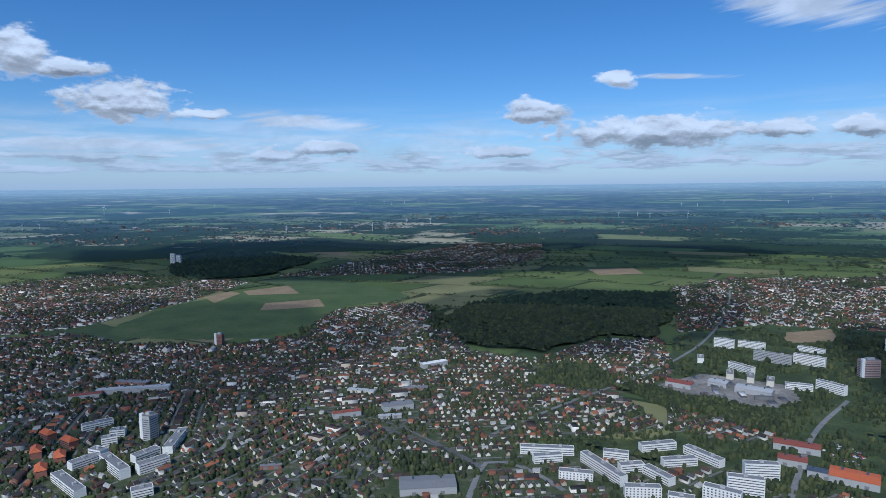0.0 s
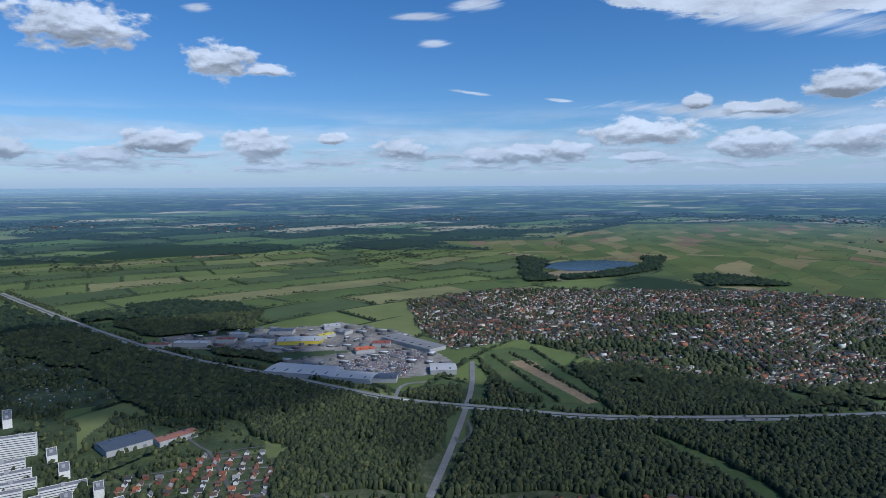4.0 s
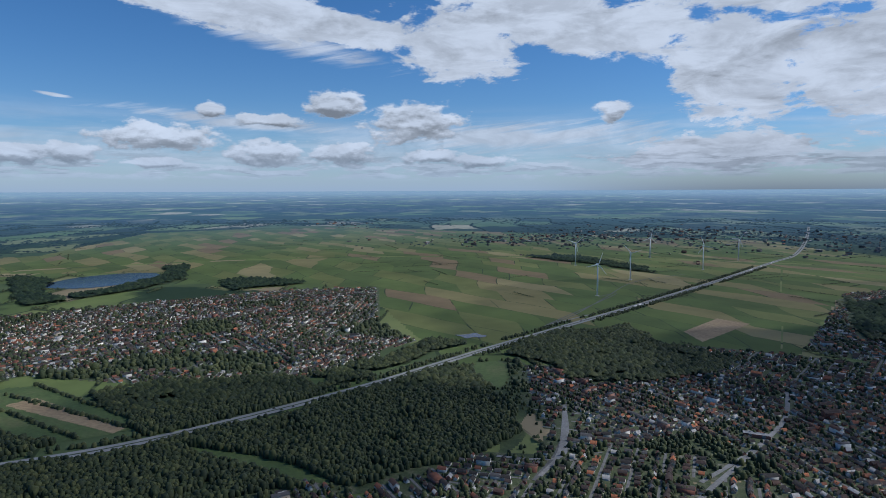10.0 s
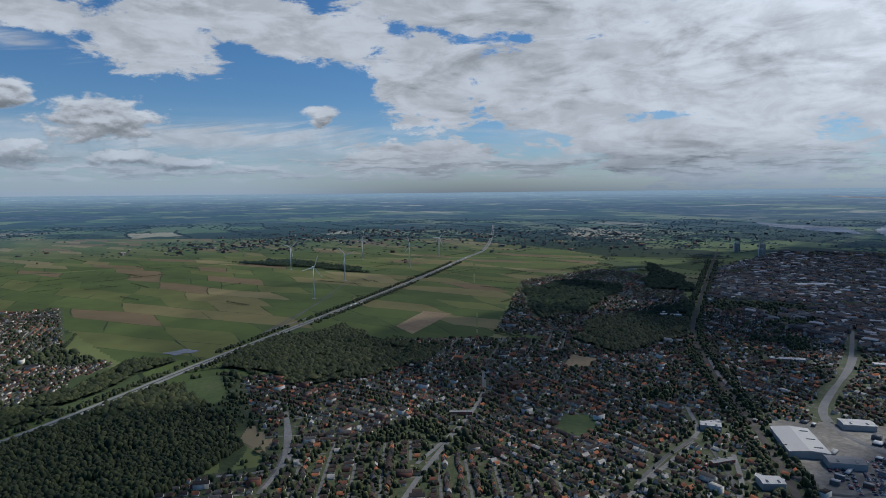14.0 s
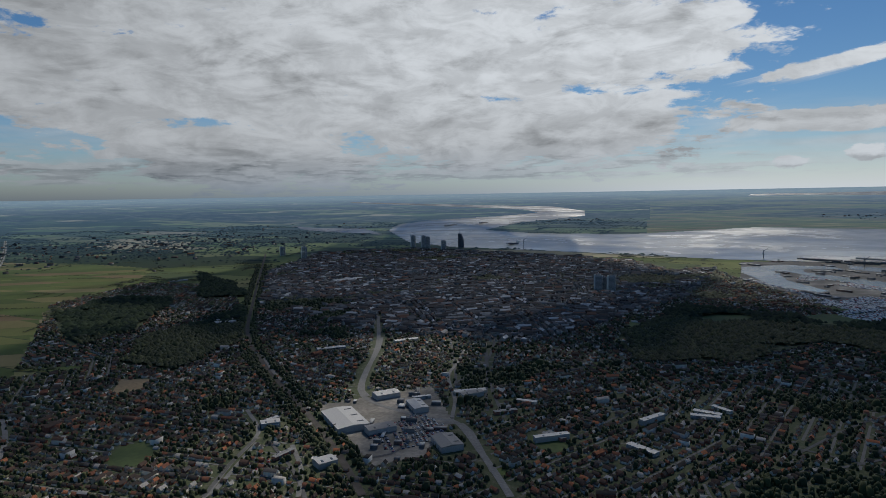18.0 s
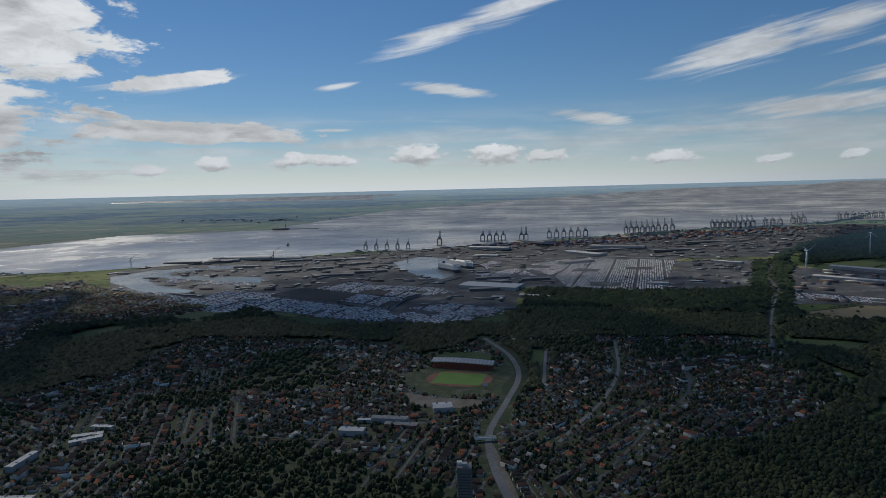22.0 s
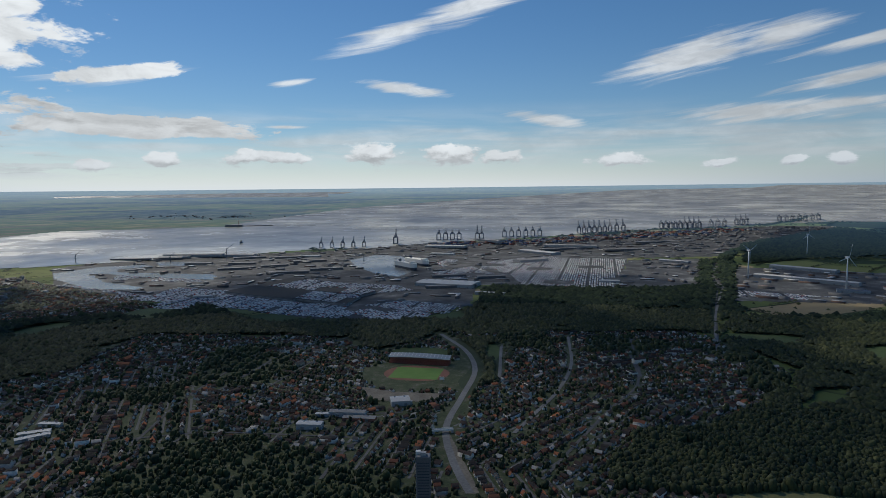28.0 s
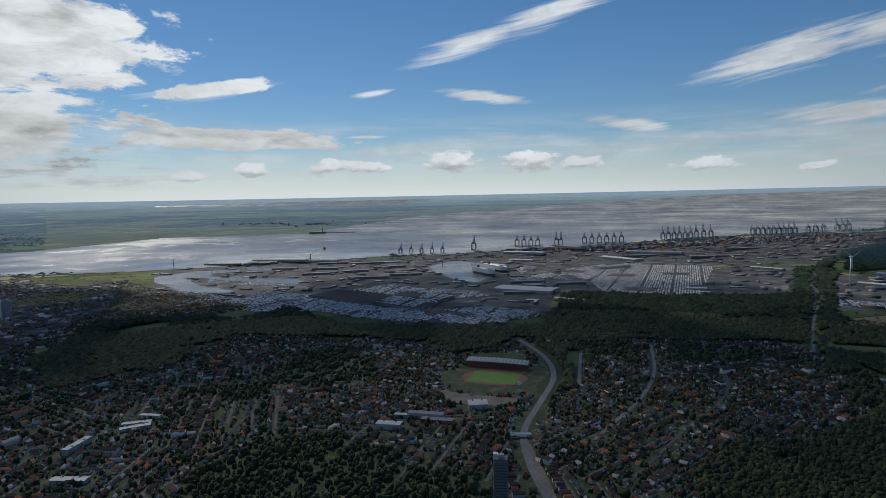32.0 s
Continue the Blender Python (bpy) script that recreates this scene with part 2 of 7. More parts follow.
sky_world()
a, e = radians(SUN_AZ), radians(SUN_EL)
sun_data = bpy.data.lights.new("sun", "SUN")
sun_data.energy, sun_data.angle, sun_data.color = 3.7, radians(0.53), (1.0, 0.91, 0.77)
sun = new("sun", sun_data)
sun.matrix_world = look((2000 * math.cos(e) * math.cos(a), 2000 * math.cos(e) * math.sin(a), 2000 * math.sin(e)), (0, 0, 0))

# ---- materials ----
def material(name, rough=0.8, spec=0.3, metal=0.0):
    mat = bpy.data.materials.new(name)
    mat.use_nodes = True
    nt = mat.node_tree
    b = nt.nodes["Principled BSDF"]
    b.inputs["Roughness"].default_value, b.inputs["Metallic"].default_value = rough, metal
    b.inputs["Specular IOR Level"].default_value = spec
    return mat, nt, b


def ramp(nt, fac, stops, constant=False):
    n = nt.nodes.new("ShaderNodeValToRGB")
    if constant:
        n.color_ramp.interpolation = "CONSTANT"
    el = n.color_ramp.elements
    while len(el) < len(stops):
        el.new(0.5)
    for q, (pos, col) in zip(el, stops):
        q.position, q.color = pos, (*col, 1)
    nt.links.new(fac, n.inputs[0])
    return n.outputs[0]


def noise_of(nt, vec, scale, detail=5.0, rough=0.55):
    n = nt.nodes.new("ShaderNodeTexNoise")
    nt.links.new(vec, n.inputs["Vector"])
    n.inputs["Scale"].default_value, n.inputs["Detail"].default_value, n.inputs["Roughness"].default_value = scale, detail, rough
    return n.outputs["Fac"]


def mixed(nt, fac, a, b, mode="MIX"):
    n = nt.nodes.new("ShaderNodeMix")
    n.data_type, n.blend_type = "RGBA", mode
    for s, v in ((n.inputs[0], fac), (n.inputs[6], a), (n.inputs[7], b)):
        if isinstance(v, bpy.types.NodeSocket):
            nt.links.new(v, s)
        elif isinstance(v, tuple):
            s.default_value = (*v, 1)
        else:
            s.default_value = v
    return n.outputs[2]


def bumped(nt, b, fac, dist, strength=0.6):
    n = nt.nodes.new("ShaderNodeBump")
    n.inputs["Strength"].default_value, n.inputs["Distance"].default_value = strength, dist
    nt.links.new(fac, n.inputs["Height"])
    nt.links.new(n.outputs[0], b.inputs["Normal"])


def object_co(nt):
    return nt.nodes.new("ShaderNodeTexCoord").outputs["Object"]


def map_co(nt):
    # plan coordinates in metres, kept on the sheet as an attribute
    n = nt.nodes.new("ShaderNodeAttribute")
    n.attribute_name = "plan"
    return n.outputs["Vector"]


def speckled(name, stops, scale, rough=0.85, spec=0.3, fine=None, plan=False, bump=0.0):
    """A surface whose colour wanders over the stops at one scale, with fine grain on top."""
    mat, nt, b = material(name, rough, spec)
    co = map_co(nt) if plan else object_co(nt)
    col = ramp(nt, noise_of(nt, co, scale, 8.0, 0.62), stops)
    if fine:
        col = mixed(nt, fine[1], col, ramp(nt, noise_of(nt, co, fine[0], 4.0), [(0.3, (0.35, 0.35, 0.35)), (0.7, (1.25, 1.25, 1.25))]), "MULTIPLY")
    nt.links.new(col, b.inputs["Base Color"])
    if bump:
        bumped(nt, b, noise_of(nt, co, scale * 6, 4.0), bump)
    return mat


def per_piece(name, stops, rough=0.8, spec=0.3, single=False, grain=0.4):
    """Colour picked piece by piece: by island in a joined mesh, by object where each is its own."""
    mat, nt, b = material(name, rough, spec)
    if single:
        rnd = nt.nodes.new("ShaderNodeObjectInfo").outputs["Random"]
    else:
        rnd = nt.nodes.new("ShaderNodeNewGeometry").outputs["Random Per Island"]
    col = ramp(nt, rnd, stops, True)
    col = mixed(nt, grain, col, ramp(nt, noise_of(nt, object_co(nt), 0.35, 6.0, 0.7), [(0.3, (0.55, 0.55, 0.55)), (0.7, (1.2, 1.2, 1.2))]), "MULTIPLY")
    nt.links.new(col, b.inputs["Base Color"])
    return mat


def field_material(name, turn, along, across, tones, woods, ditch=0.03, far=False, plotted=False):
    """Farmland: a patchwork of pasture, mown grass and stubble with dark ditches and hedges between."""
    mat, nt, b = material(name, 0.9, 0.15)
    co = map_co(nt)
    mp = nt.nodes.new("ShaderNodeMapping")
    mp.inputs["Rotation"].default_value, mp.inputs["Scale"].default_value = (0, 0, radians(turn)), (1 / along, 1 / across, 0.0)
    bend = nt.nodes.new("ShaderNodeVectorMath")
    own = nt.nodes.new("ShaderNodeAttribute")
    own.attribute_name = "plot"
    bend.operation = "MULTIPLY_ADD"
    drift = nt.nodes.new("ShaderNodeTexNoise")
    drift.inputs["Scale"].default_value, drift.inputs["Detail"].default_value = 0.0011, 2.0
    nt.links.new(co, drift.inputs["Vector"])
    nt.links.new(drift.outputs["Color"], bend.inputs[0])
    bend.inputs[1].default_value = (260.0, 260.0, 0.0)
    nt.links.new(co, bend.inputs[2])
    nt.links.new(bend.outputs[0], mp.inputs[0])

    def plots(width):
        n = nt.nodes.new("ShaderNodeTexBrick")
        n.offset, n.offset_frequency, n.squash, n.squash_frequency = 0.37, 2, 1.0 if plotted else 0.62, 3
        n.inputs["Color1"].default_value, n.inputs["Color2"].default_value, n.inputs["Mortar"].default_value = (0, 0, 0, 1), (1, 1, 1, 1), (0.5, 0.5, 0.5, 1)
        n.inputs["Scale"].default_value, n.inputs["Mortar Size"].default_value, n.inputs["Bias"].default_value = 1.0, width, 0.0
        n.inputs["Brick Width"].default_value, n.inputs["Row Height"].default_value = 1.0, 1.0
        n.inputs["Mortar Smooth"].default_value = 0.3
        nt.links.new(own.outputs["Vector"] if plotted else mp.outputs[0], n.inputs["Vector"])
        return n
    cells = plots(0.0)
    edges = plots(ditch)
    sep = nt.nodes.new("ShaderNodeSeparateColor")
    nt.links.new(cells.outputs["Color"], sep.inputs[0])
    col = ramp(nt, sep.outputs[0], tones, True)
    col = mixed(nt, 0.55, col, ramp(nt, noise_of(nt, co, 0.004, 9.0, 0.65), [(0.3, (0.45, 0.50, 0.45)), (0.7, (1.35, 1.3, 1.2))]), "MULTIPLY")
    gaps = mixed(nt, ramp(nt, noise_of(nt, co, 0.006, 3.0), [(0.42, (0, 0, 0)), (0.55, (1, 1, 1))]), (0.0, 0.0, 0.0), edges.outputs["Fac"])
    col = mixed(nt, gaps, col, (0.030, 0.046, 0.022))
    wood = ramp(nt, noise_of(nt, co, 0.00075, 6.0, 0.6), [(woods, (0, 0, 0)), (woods + 0.03, (1, 1, 1))])
    col = mixed(nt, wood, col, (0.022, 0.040, 0.018))
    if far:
        haze_glow(nt, b, co, col)
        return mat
    nt.links.new(col, b.inputs["Base Color"])
    return mat


PASTURE = [(0.0, (0.092, 0.124, 0.042)), (0.22, (0.125, 0.158, 0.052)), (0.42, (0.074, 0.102, 0.044)), (0.56, (0.155, 0.178, 0.066)), (0.74, (0.105, 0.138, 0.046)), (0.86, (0.195, 0.190, 0.088)), (0.94, (0.255, 0.205, 0.125))]
FARTONE = [(0.0, (0.085, 0.130, 0.050)), (0.18, (0.022, 0.036, 0.024)), (0.34, (0.125, 0.165, 0.062)), (0.50, (0.055, 0.085, 0.042)), (0.64, (0.150, 0.170, 0.080)), (0.76, (0.028, 0.044, 0.028)), (0.84, (0.300, 0.275, 0.185)), (0.93, (0.100, 0.140, 0.055))]
MOWN = [(0.0, (0.076, 0.104, 0.034)), (0.18, (0.118, 0.130, 0.044)), (0.34, (0.082, 0.114, 0.036)), (0.50, (0.178, 0.158, 0.070)), (0.60, (0.094, 0.124, 0.038)), (0.76, (0.165, 0.122, 0.070)), (0.84, (0.130, 0.142, 0.050)), (0.94, (0.215, 0.185, 0.092))]


def haze_glow(nt, b, co, col):
    """The far land, past three kilometres: woods and fields, with ever bluer haze painted in as emission."""
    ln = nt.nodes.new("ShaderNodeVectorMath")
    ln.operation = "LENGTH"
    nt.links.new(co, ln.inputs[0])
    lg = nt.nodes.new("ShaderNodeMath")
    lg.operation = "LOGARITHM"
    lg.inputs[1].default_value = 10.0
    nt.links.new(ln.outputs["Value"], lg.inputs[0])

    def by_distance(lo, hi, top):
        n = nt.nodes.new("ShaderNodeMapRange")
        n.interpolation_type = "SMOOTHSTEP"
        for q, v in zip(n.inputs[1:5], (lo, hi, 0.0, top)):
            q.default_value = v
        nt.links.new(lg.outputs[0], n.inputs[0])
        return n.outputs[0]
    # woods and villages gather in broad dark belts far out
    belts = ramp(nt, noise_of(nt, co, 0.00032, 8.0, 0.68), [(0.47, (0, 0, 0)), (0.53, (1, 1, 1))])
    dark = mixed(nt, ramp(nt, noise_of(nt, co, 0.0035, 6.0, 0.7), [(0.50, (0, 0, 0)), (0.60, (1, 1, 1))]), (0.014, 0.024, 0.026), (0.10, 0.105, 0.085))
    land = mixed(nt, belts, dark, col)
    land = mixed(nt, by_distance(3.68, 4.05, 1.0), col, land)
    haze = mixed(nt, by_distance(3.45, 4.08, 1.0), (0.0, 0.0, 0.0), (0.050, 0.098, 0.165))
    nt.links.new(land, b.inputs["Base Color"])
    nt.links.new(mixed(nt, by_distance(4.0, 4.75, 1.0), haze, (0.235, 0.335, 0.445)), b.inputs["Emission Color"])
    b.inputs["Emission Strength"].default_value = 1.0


M_FIELD = field_material("farmland", 28, 330, 170, PASTURE, 0.60, 0.03, plotted=True)
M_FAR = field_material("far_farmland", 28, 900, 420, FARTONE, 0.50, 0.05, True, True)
M_MARSH = field_material("marsh_pasture", -28, 340, 95, MOWN, 0.68, 0.012, True)
M_TOWN = speckled("gardens", [(0.30, (0.038, 0.054, 0.022)), (0.50, (0.066, 0.084, 0.034)), (0.60, (0.105, 0.105, 0.060)), (0.72, (0.22, 0.205, 0.18))], 0.06, plan=True, fine=(0.4, 0.6))
M_PARK = speckled("rough_grass", [(0.3, (0.032, 0.045, 0.019)), (0.5, (0.054, 0.074, 0.027)), (0.62, (0.088, 0.108, 0.038)), (0.75, (0.13, 0.12, 0.08))], 0.02, plan=True, fine=(0.2, 0.5))
M_FLOOR = speckled("woodland_floor", [(0.3, (0.026, 0.040, 0.016)), (0.7, (0.048, 0.066, 0.026))], 0.05, plan=True)
M_QUAY = speckled("harbour_paving", [(0.38, (0.034, 0.036, 0.038)), (0.50, (0.066, 0.068, 0.070)), (0.60, (0.115, 0.117, 0.116)), (0.70, (0.23, 0.23, 0.225))], 0.012, plan=True, fine=(0.15, 0.5))
M_YARD = speckled("pale_yard_paving", [(0.34, (0.14, 0.13, 0.11)), (0.5, (0.23, 0.21, 0.18)), (0.64, (0.34, 0.31, 0.265))], 0.02, plan=True, fine=(0.15, 0.5))
M_GREEN = speckled("meadow", [(0.3, (0.052, 0.082, 0.026)), (0.55, (0.082, 0.115, 0.034)), (0.75, (0.125, 0.130, 0.052))], 0.012, plan=True, fine=(0.15, 0.4))
M_STRAW = speckled("stubble", [(0.3, (0.22, 0.155, 0.085)), (0.7, (0.34, 0.25, 0.14))], 0.012, plan=True, fine=(0.15, 0.4))
M_ASPHALT = speckled("asphalt", [(0.3, (0.16, 0.157, 0.15)), (0.7, (0.265, 0.258, 0.245))], 0.02, 0.9, 0.2, plan=True, fine=(0.3, 0.4))
M_LANE = speckled("worn_asphalt", [(0.3, (0.085, 0.085, 0.084)), (0.7, (0.155, 0.152, 0.146))], 0.02, 0.9, 0.2, plan=True, fine=(0.3, 0.4))
M_CONCRETE = speckled("motorway_concrete", [(0.3, (0.19, 0.19, 0.185)), (0.7, (0.29, 0.285, 0.27))], 0.02, 0.85, 0.2, plan=True)
M_BALLAST = speckled("ballast", [(0.3, (0.060, 0.054, 0.048)), (0.7, (0.115, 0.102, 0.092))], 0.05, 0.95, 0.2, plan=True)
M_SAND = speckled("bare_sand", [(0.3, (0.13, 0.11, 0.085)), (0.7, (0.27, 0.235, 0.18))], 0.03, plan=True, fine=(0.3, 0.4))
M_WALL = per_piece("house_wall", [(0.0, (0.78, 0.73, 0.63)), (0.40, (0.24, 0.10, 0.065)), (0.58, (0.48, 0.40, 0.30)), (0.68, (0.30, 0.16, 0.11)), (0.86, (0.62, 0.59, 0.53))])
M_ROOF = per_piece("house_roof", [(0.0, (0.050, 0.046, 0.043)), (0.34, (0.100, 0.066, 0.052)), (0.46, (0.072, 0.055, 0.048)), (0.68, (0.19, 0.085, 0.055)), (0.78, (0.10, 0.095, 0.092)), (0.88, (0.34, 0.135, 0.070)), (0.93, (0.38, 0.36, 0.33))], 0.9, 0.06)
LEAVES = [(0.0, (0.038, 0.050, 0.020)), (0.2, (0.055, 0.068, 0.025)), (0.42, (0.030, 0.041, 0.019)), (0.62, (0.070, 0.080, 0.029)), (0.80, (0.044, 0.056, 0.025)), (0.94, (0.088, 0.096, 0.036))]
M_LEAF = per_piece("foliage", LEAVES, 0.7, 0.2, False, 0.8)
M_WOODLEAF = per_piece("dark_woodland_foliage", [(p, tuple(q * 0.95 for q in c)) for p, c in LEAVES], 0.7, 0.2, False, 0.8)


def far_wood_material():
    """Trees of the distance, several kilometres off: part of the backdrop, blue haze painted in as a faint glow."""
    mat, nt, b = material("hazed_far_wood", 0.9, 0.1)
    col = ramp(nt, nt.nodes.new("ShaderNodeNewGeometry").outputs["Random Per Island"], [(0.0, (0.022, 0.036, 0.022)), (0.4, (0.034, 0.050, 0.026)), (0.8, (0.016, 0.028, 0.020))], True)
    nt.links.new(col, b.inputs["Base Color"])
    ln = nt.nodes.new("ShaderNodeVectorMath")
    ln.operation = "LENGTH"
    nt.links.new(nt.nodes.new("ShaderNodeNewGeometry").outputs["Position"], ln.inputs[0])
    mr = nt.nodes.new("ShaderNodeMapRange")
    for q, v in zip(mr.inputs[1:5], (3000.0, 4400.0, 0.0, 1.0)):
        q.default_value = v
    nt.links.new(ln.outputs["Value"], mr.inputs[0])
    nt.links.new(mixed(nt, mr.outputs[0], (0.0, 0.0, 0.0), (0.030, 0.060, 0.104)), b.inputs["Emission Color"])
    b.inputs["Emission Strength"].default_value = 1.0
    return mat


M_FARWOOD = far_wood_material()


def water_material(name, col, rough, spec=0.5):
    mat, nt, b = material(name, rough, spec)
    co = map_co(nt)
    # silt tones, with sky glitter painted into the base colour as pale streaks
    c = ramp(nt, noise_of(nt, co, 0.0011, 9.0, 0.66), [(0.38, tuple(q * 0.7 for q in col)), (0.52, tuple(q * 1.15 for q in col)), (0.66, tuple(q * 2.0 for q in col))])
    nt.links.new(c, b.inputs["Base Color"])
    rr = ramp(nt, noise_of(nt, co, 0.0012, 9.0, 0.68), [(0.40, (rough * 0.5,) * 3), (0.60, (rough * 1.6,) * 3)])
    nt.links.new(rr, b.inputs["Roughness"])
    bumped(nt, b, noise_of(nt, co, 0.05, 4.0), 0.6, 0.15)
    return mat


# river base raised above silt tone to stand in for the bright reflection
M_RIVER = water_material("silty_glitter_water", (0.33, 0.315, 0.26), 0.20, 0.8)
M_DOCK = water_material("dock_water", (0.17, 0.175, 0.165), 0.2, 0.8)
M_LAKE = water_material("lake_water", (0.012, 0.020, 0.042), 0.12, 0.22)

# ---- the plan: outlines in metres, the drone's first place is the origin ----
TOWN = []
TOWN.append([(-982, 1372), (-828, 1408), (-692, 1318), (-433, 1297), (-332, 1368), (-282, 1673), (-73, 1752), (17, 1407), (48, 1230), (161, 1155), (322, 1298), (455, 1306), (417, 1133), (350, 972), (271, 947), (292, 809), (153, 784), (57, 760), (23, 628), (-471, 639)])
TOWN.append([(-1554, 2191), (-1347, 2468), (-978, 2329), (-684, 2194), (-747, 1811), (-869, 1480), (-1001, 1399)])
TOWN.append([(-621, 2332), (-444, 2663), (-234, 3051), (146, 3627), (561, 3576), (445, 2835), (96, 2400), (-352, 2356)])
TOWN.append([(719, 1971), (984, 2164), (1507, 2138), (956, 1346), (719, 1432), (509, 1356)])
TOWN.append([(327, 907), (404, 858), (444, 786), (390, 751), (292, 809)])
TOWN.append([(571, 504), (610, 454), (555, 415), (541, 479)])
TOWN.append([(617, 456), (660, 443), (677, 377), (578, 305), (555, 412)])
TOWN.append([(1706, 495), (1984, 275), (2043, -41), (2078, -527), (1984, -822), (1141, -480), (1068, -302), (1157, -65), (1318, 134), (1207, 258), (1393, 377)])
TOWN.append([(1487, -601), (1218, -598), (1136, -423), (1021, -307), (1085, -193), (1344, -290)])
TOWN.append([(937, -652), (929, -720), (774, -711), (731, -856), (650, -1016), (418, -663), (649, -90), (667, -80), (608, -226), (629, -361), (581, -438), (660, -523), (766, -554)])
TOWN.append([(805, -646), (746, -879), (714, -959), (524, -1046), (424, -1157), (271, -1112), (147, -730), (520, -399)])
TOWN.append([(243, -1185), (393, -1623), (608, -2843), (493, -3723), (-71, -3890), (-944, -3154), (-233, -748), (52, -662), (112, -851)])
TOWN.append([(-247, -3654), (-1072, -2947), (-1106, -2117), (-632, -1674), (-451, -1332), (-833, -1361), (-1030, -865), (-982, -691), (-847, -585), (-743, -572), (-681, -406), (-576, -343), (-38, -824)])
TOWN.append([(-724, -1340), (-941, -1297), (-968, -750), (-958, -665), (-715, -559), (-655, -393), (-548, -338), (-382, -730)])
TOWN.append([(-1226, -541), (-1290, -410), (-1492, -268), (-1390, -133), (-1209, -4), (-947, 19), (-834, -151), (-744, -175), (-681, -328), (-760, -417), (-911, -415)])
TOWN.append([(754, -1250), (1116, -2041), (1032, -2539), (656, -2416), (370, -1503), (300, -1264), (424, -1157), (516, -1052), (649, -1265)])
TOWN.append([(1072, -900), (762, -1174), (386, -1346), (-24, -1400), (-433, -1331), (-803, -1147), (-1103, -862), (-1307, -502), (-1397, -98), (-30, -2), (-28, -11), (-24, -18), (-17, -25), (-9, -29), (-1, -30), (8, -29), (16, -25), (23, -19)])
TOWN.append([(582, -489), (716, -254), (760, 13), (707, 279), (565, 509), (351, 674), (93, 754), (-177, 739), (-425, 630), (-17, 25), (-7, 29), (4, 30), (14, 27), (22, 20), (28, 11), (30, 1), (28, -10), (23, -19)])
TOWN.append([(-856, -2425), (-1284, -2571), (-1224, -2165), (-1162, -1736), (-1083, -1347), (-797, -1255), (-618, -1354), (-552, -1567)])
WOOD = []
WOOD.append([(19, 1566), (137, 1803), (369, 1907), (681, 1866), (569, 1537), (447, 1317), (317, 1323), (168, 1204), (50, 1266), (4, 1437), (-55, 1684)])
WOOD.append([(-1259, 3078), (-958, 3180), (-585, 2890), (-651, 2365), (-926, 2253), (-1108, 2534)])
WOOD.append([(-504, 1559), (-442, 1706), (-333, 1700), (-337, 1645), (-423, 1521)])
WOOD.append([(-708, 1605), (-720, 1782), (-648, 1718), (-634, 1601)])
WOOD.append([(1411, 1578), (1233, 1126), (1113, 908), (1005, 611), (896, 289), (889, 177), (727, 163), (608, 167), (579, 302), (683, 373), (725, 436), (783, 514), (776, 601), (853, 742), (953, 900), (990, 1115)])
WOOD.append([(1212, 1295), (1306, 1143), (1122, 795), (1028, 534), (1135, 613), (1228, 912), (1402, 1207)])
WOOD.append([(860, 143), (876, -110), (790, -132), (688, -210), (614, 138), (748, 146)])
WOOD.append([(877, -117), (952, -403), (709, -305), (704, -214), (809, -142)])
WOOD.append([(1134, 199), (1071, 148), (926, 60), (914, 152)])
WOOD.append([(1148, 35), (1152, -75), (1053, -298), (1118, -471), (994, -420), (925, -168), (913, -53)])
WOOD.append([(949, 277), (969, 179), (909, 177), (908, 256)])
WOOD.append([(877, 159), (859, -33), (917, -285), (1000, -596), (854, -552), (769, -547), (657, -507), (634, -364), (616, -229), (682, -197), (815, -114), (775, -95), (689, -159), (654, -189), (672, -81), (740, 136)])
WOOD.append([(1015, -719), (1147, -887), (1066, -1085), (787, -973), (742, -868), (786, -721), (964, -734)])
WOOD.append([(958, -298), (1061, -497), (1132, -674), (1213, -609), (1081, -448)])
WOOD.append([(2402, -372), (2425, -528), (2204, -646), (2159, -391)])
WOOD.append([(2545, -1889), (2139, -1941), (1750, -1935), (1900, -2010), (2459, -2090)])
WOOD.append([(1115, -866), (1082, -1124), (923, -1031), (749, -1045), (746, -879), (828, -690)])
WOOD.append([(989, -1809), (977, -2155), (751, -2082), (671, -1585), (747, -1425)])
WOOD.append([(570, -1263), (609, -1542), (539, -1697), (498, -1949), (370, -1503), (409, -1401), (439, -1197)])
WOOD.append([(942, -2873), (641, -2428), (533, -2114), (662, -2079)])
WOOD.append([(-508, -1421), (-778, -1704), (-1178, -1416), (-1082, -1086), (-1309, -783), (-1317, -692), (-1868, -524), (-1370, -381), (-1237, -547), (-1214, -662), (-989, -695), (-1050, -882), (-874, -1270), (-643, -1143), (-435, -1165)])
WOOD.append([(-933, 12), (-1252, 208), (-745, 127), (-629, -149), (-715, -162), (-814, -147)])
WOOD.append([(-1641, -144), (-1885, 309), (-1528, 252), (-1453, 158), (-1413, 77), (-1266, 42), (-1228, -4), (-1350, -97)])
WOOD.append([(-1428, -772), (-1702, -458), (-1987, -190), (-1444, -138), (-1363, -367), (-1250, -552), (-1196, -594)])
WOOD.append([(-1159, -622), (-1212, -548), (-942, -418), (-872, -436), (-776, -407)])
WOOD.append([(235, 976), (345, 959), (420, 892), (470, 835), (444, 786), (387, 837), (322, 895)])
WOOD.append([(-802, -164), (-903, -66), (-1126, 42), (-740, 32), (-631, -150)])
WOOD.append([(-1844, -889), (-1932, -519), (-2160, -207), (-1647, -125), (-1622, -436), (-1414, -700)])
WOOD.append([(-3824, -246), (-5368, 280), (-4340, 702), (-3628, 588), (-3103, 10), (-2836, -161)])
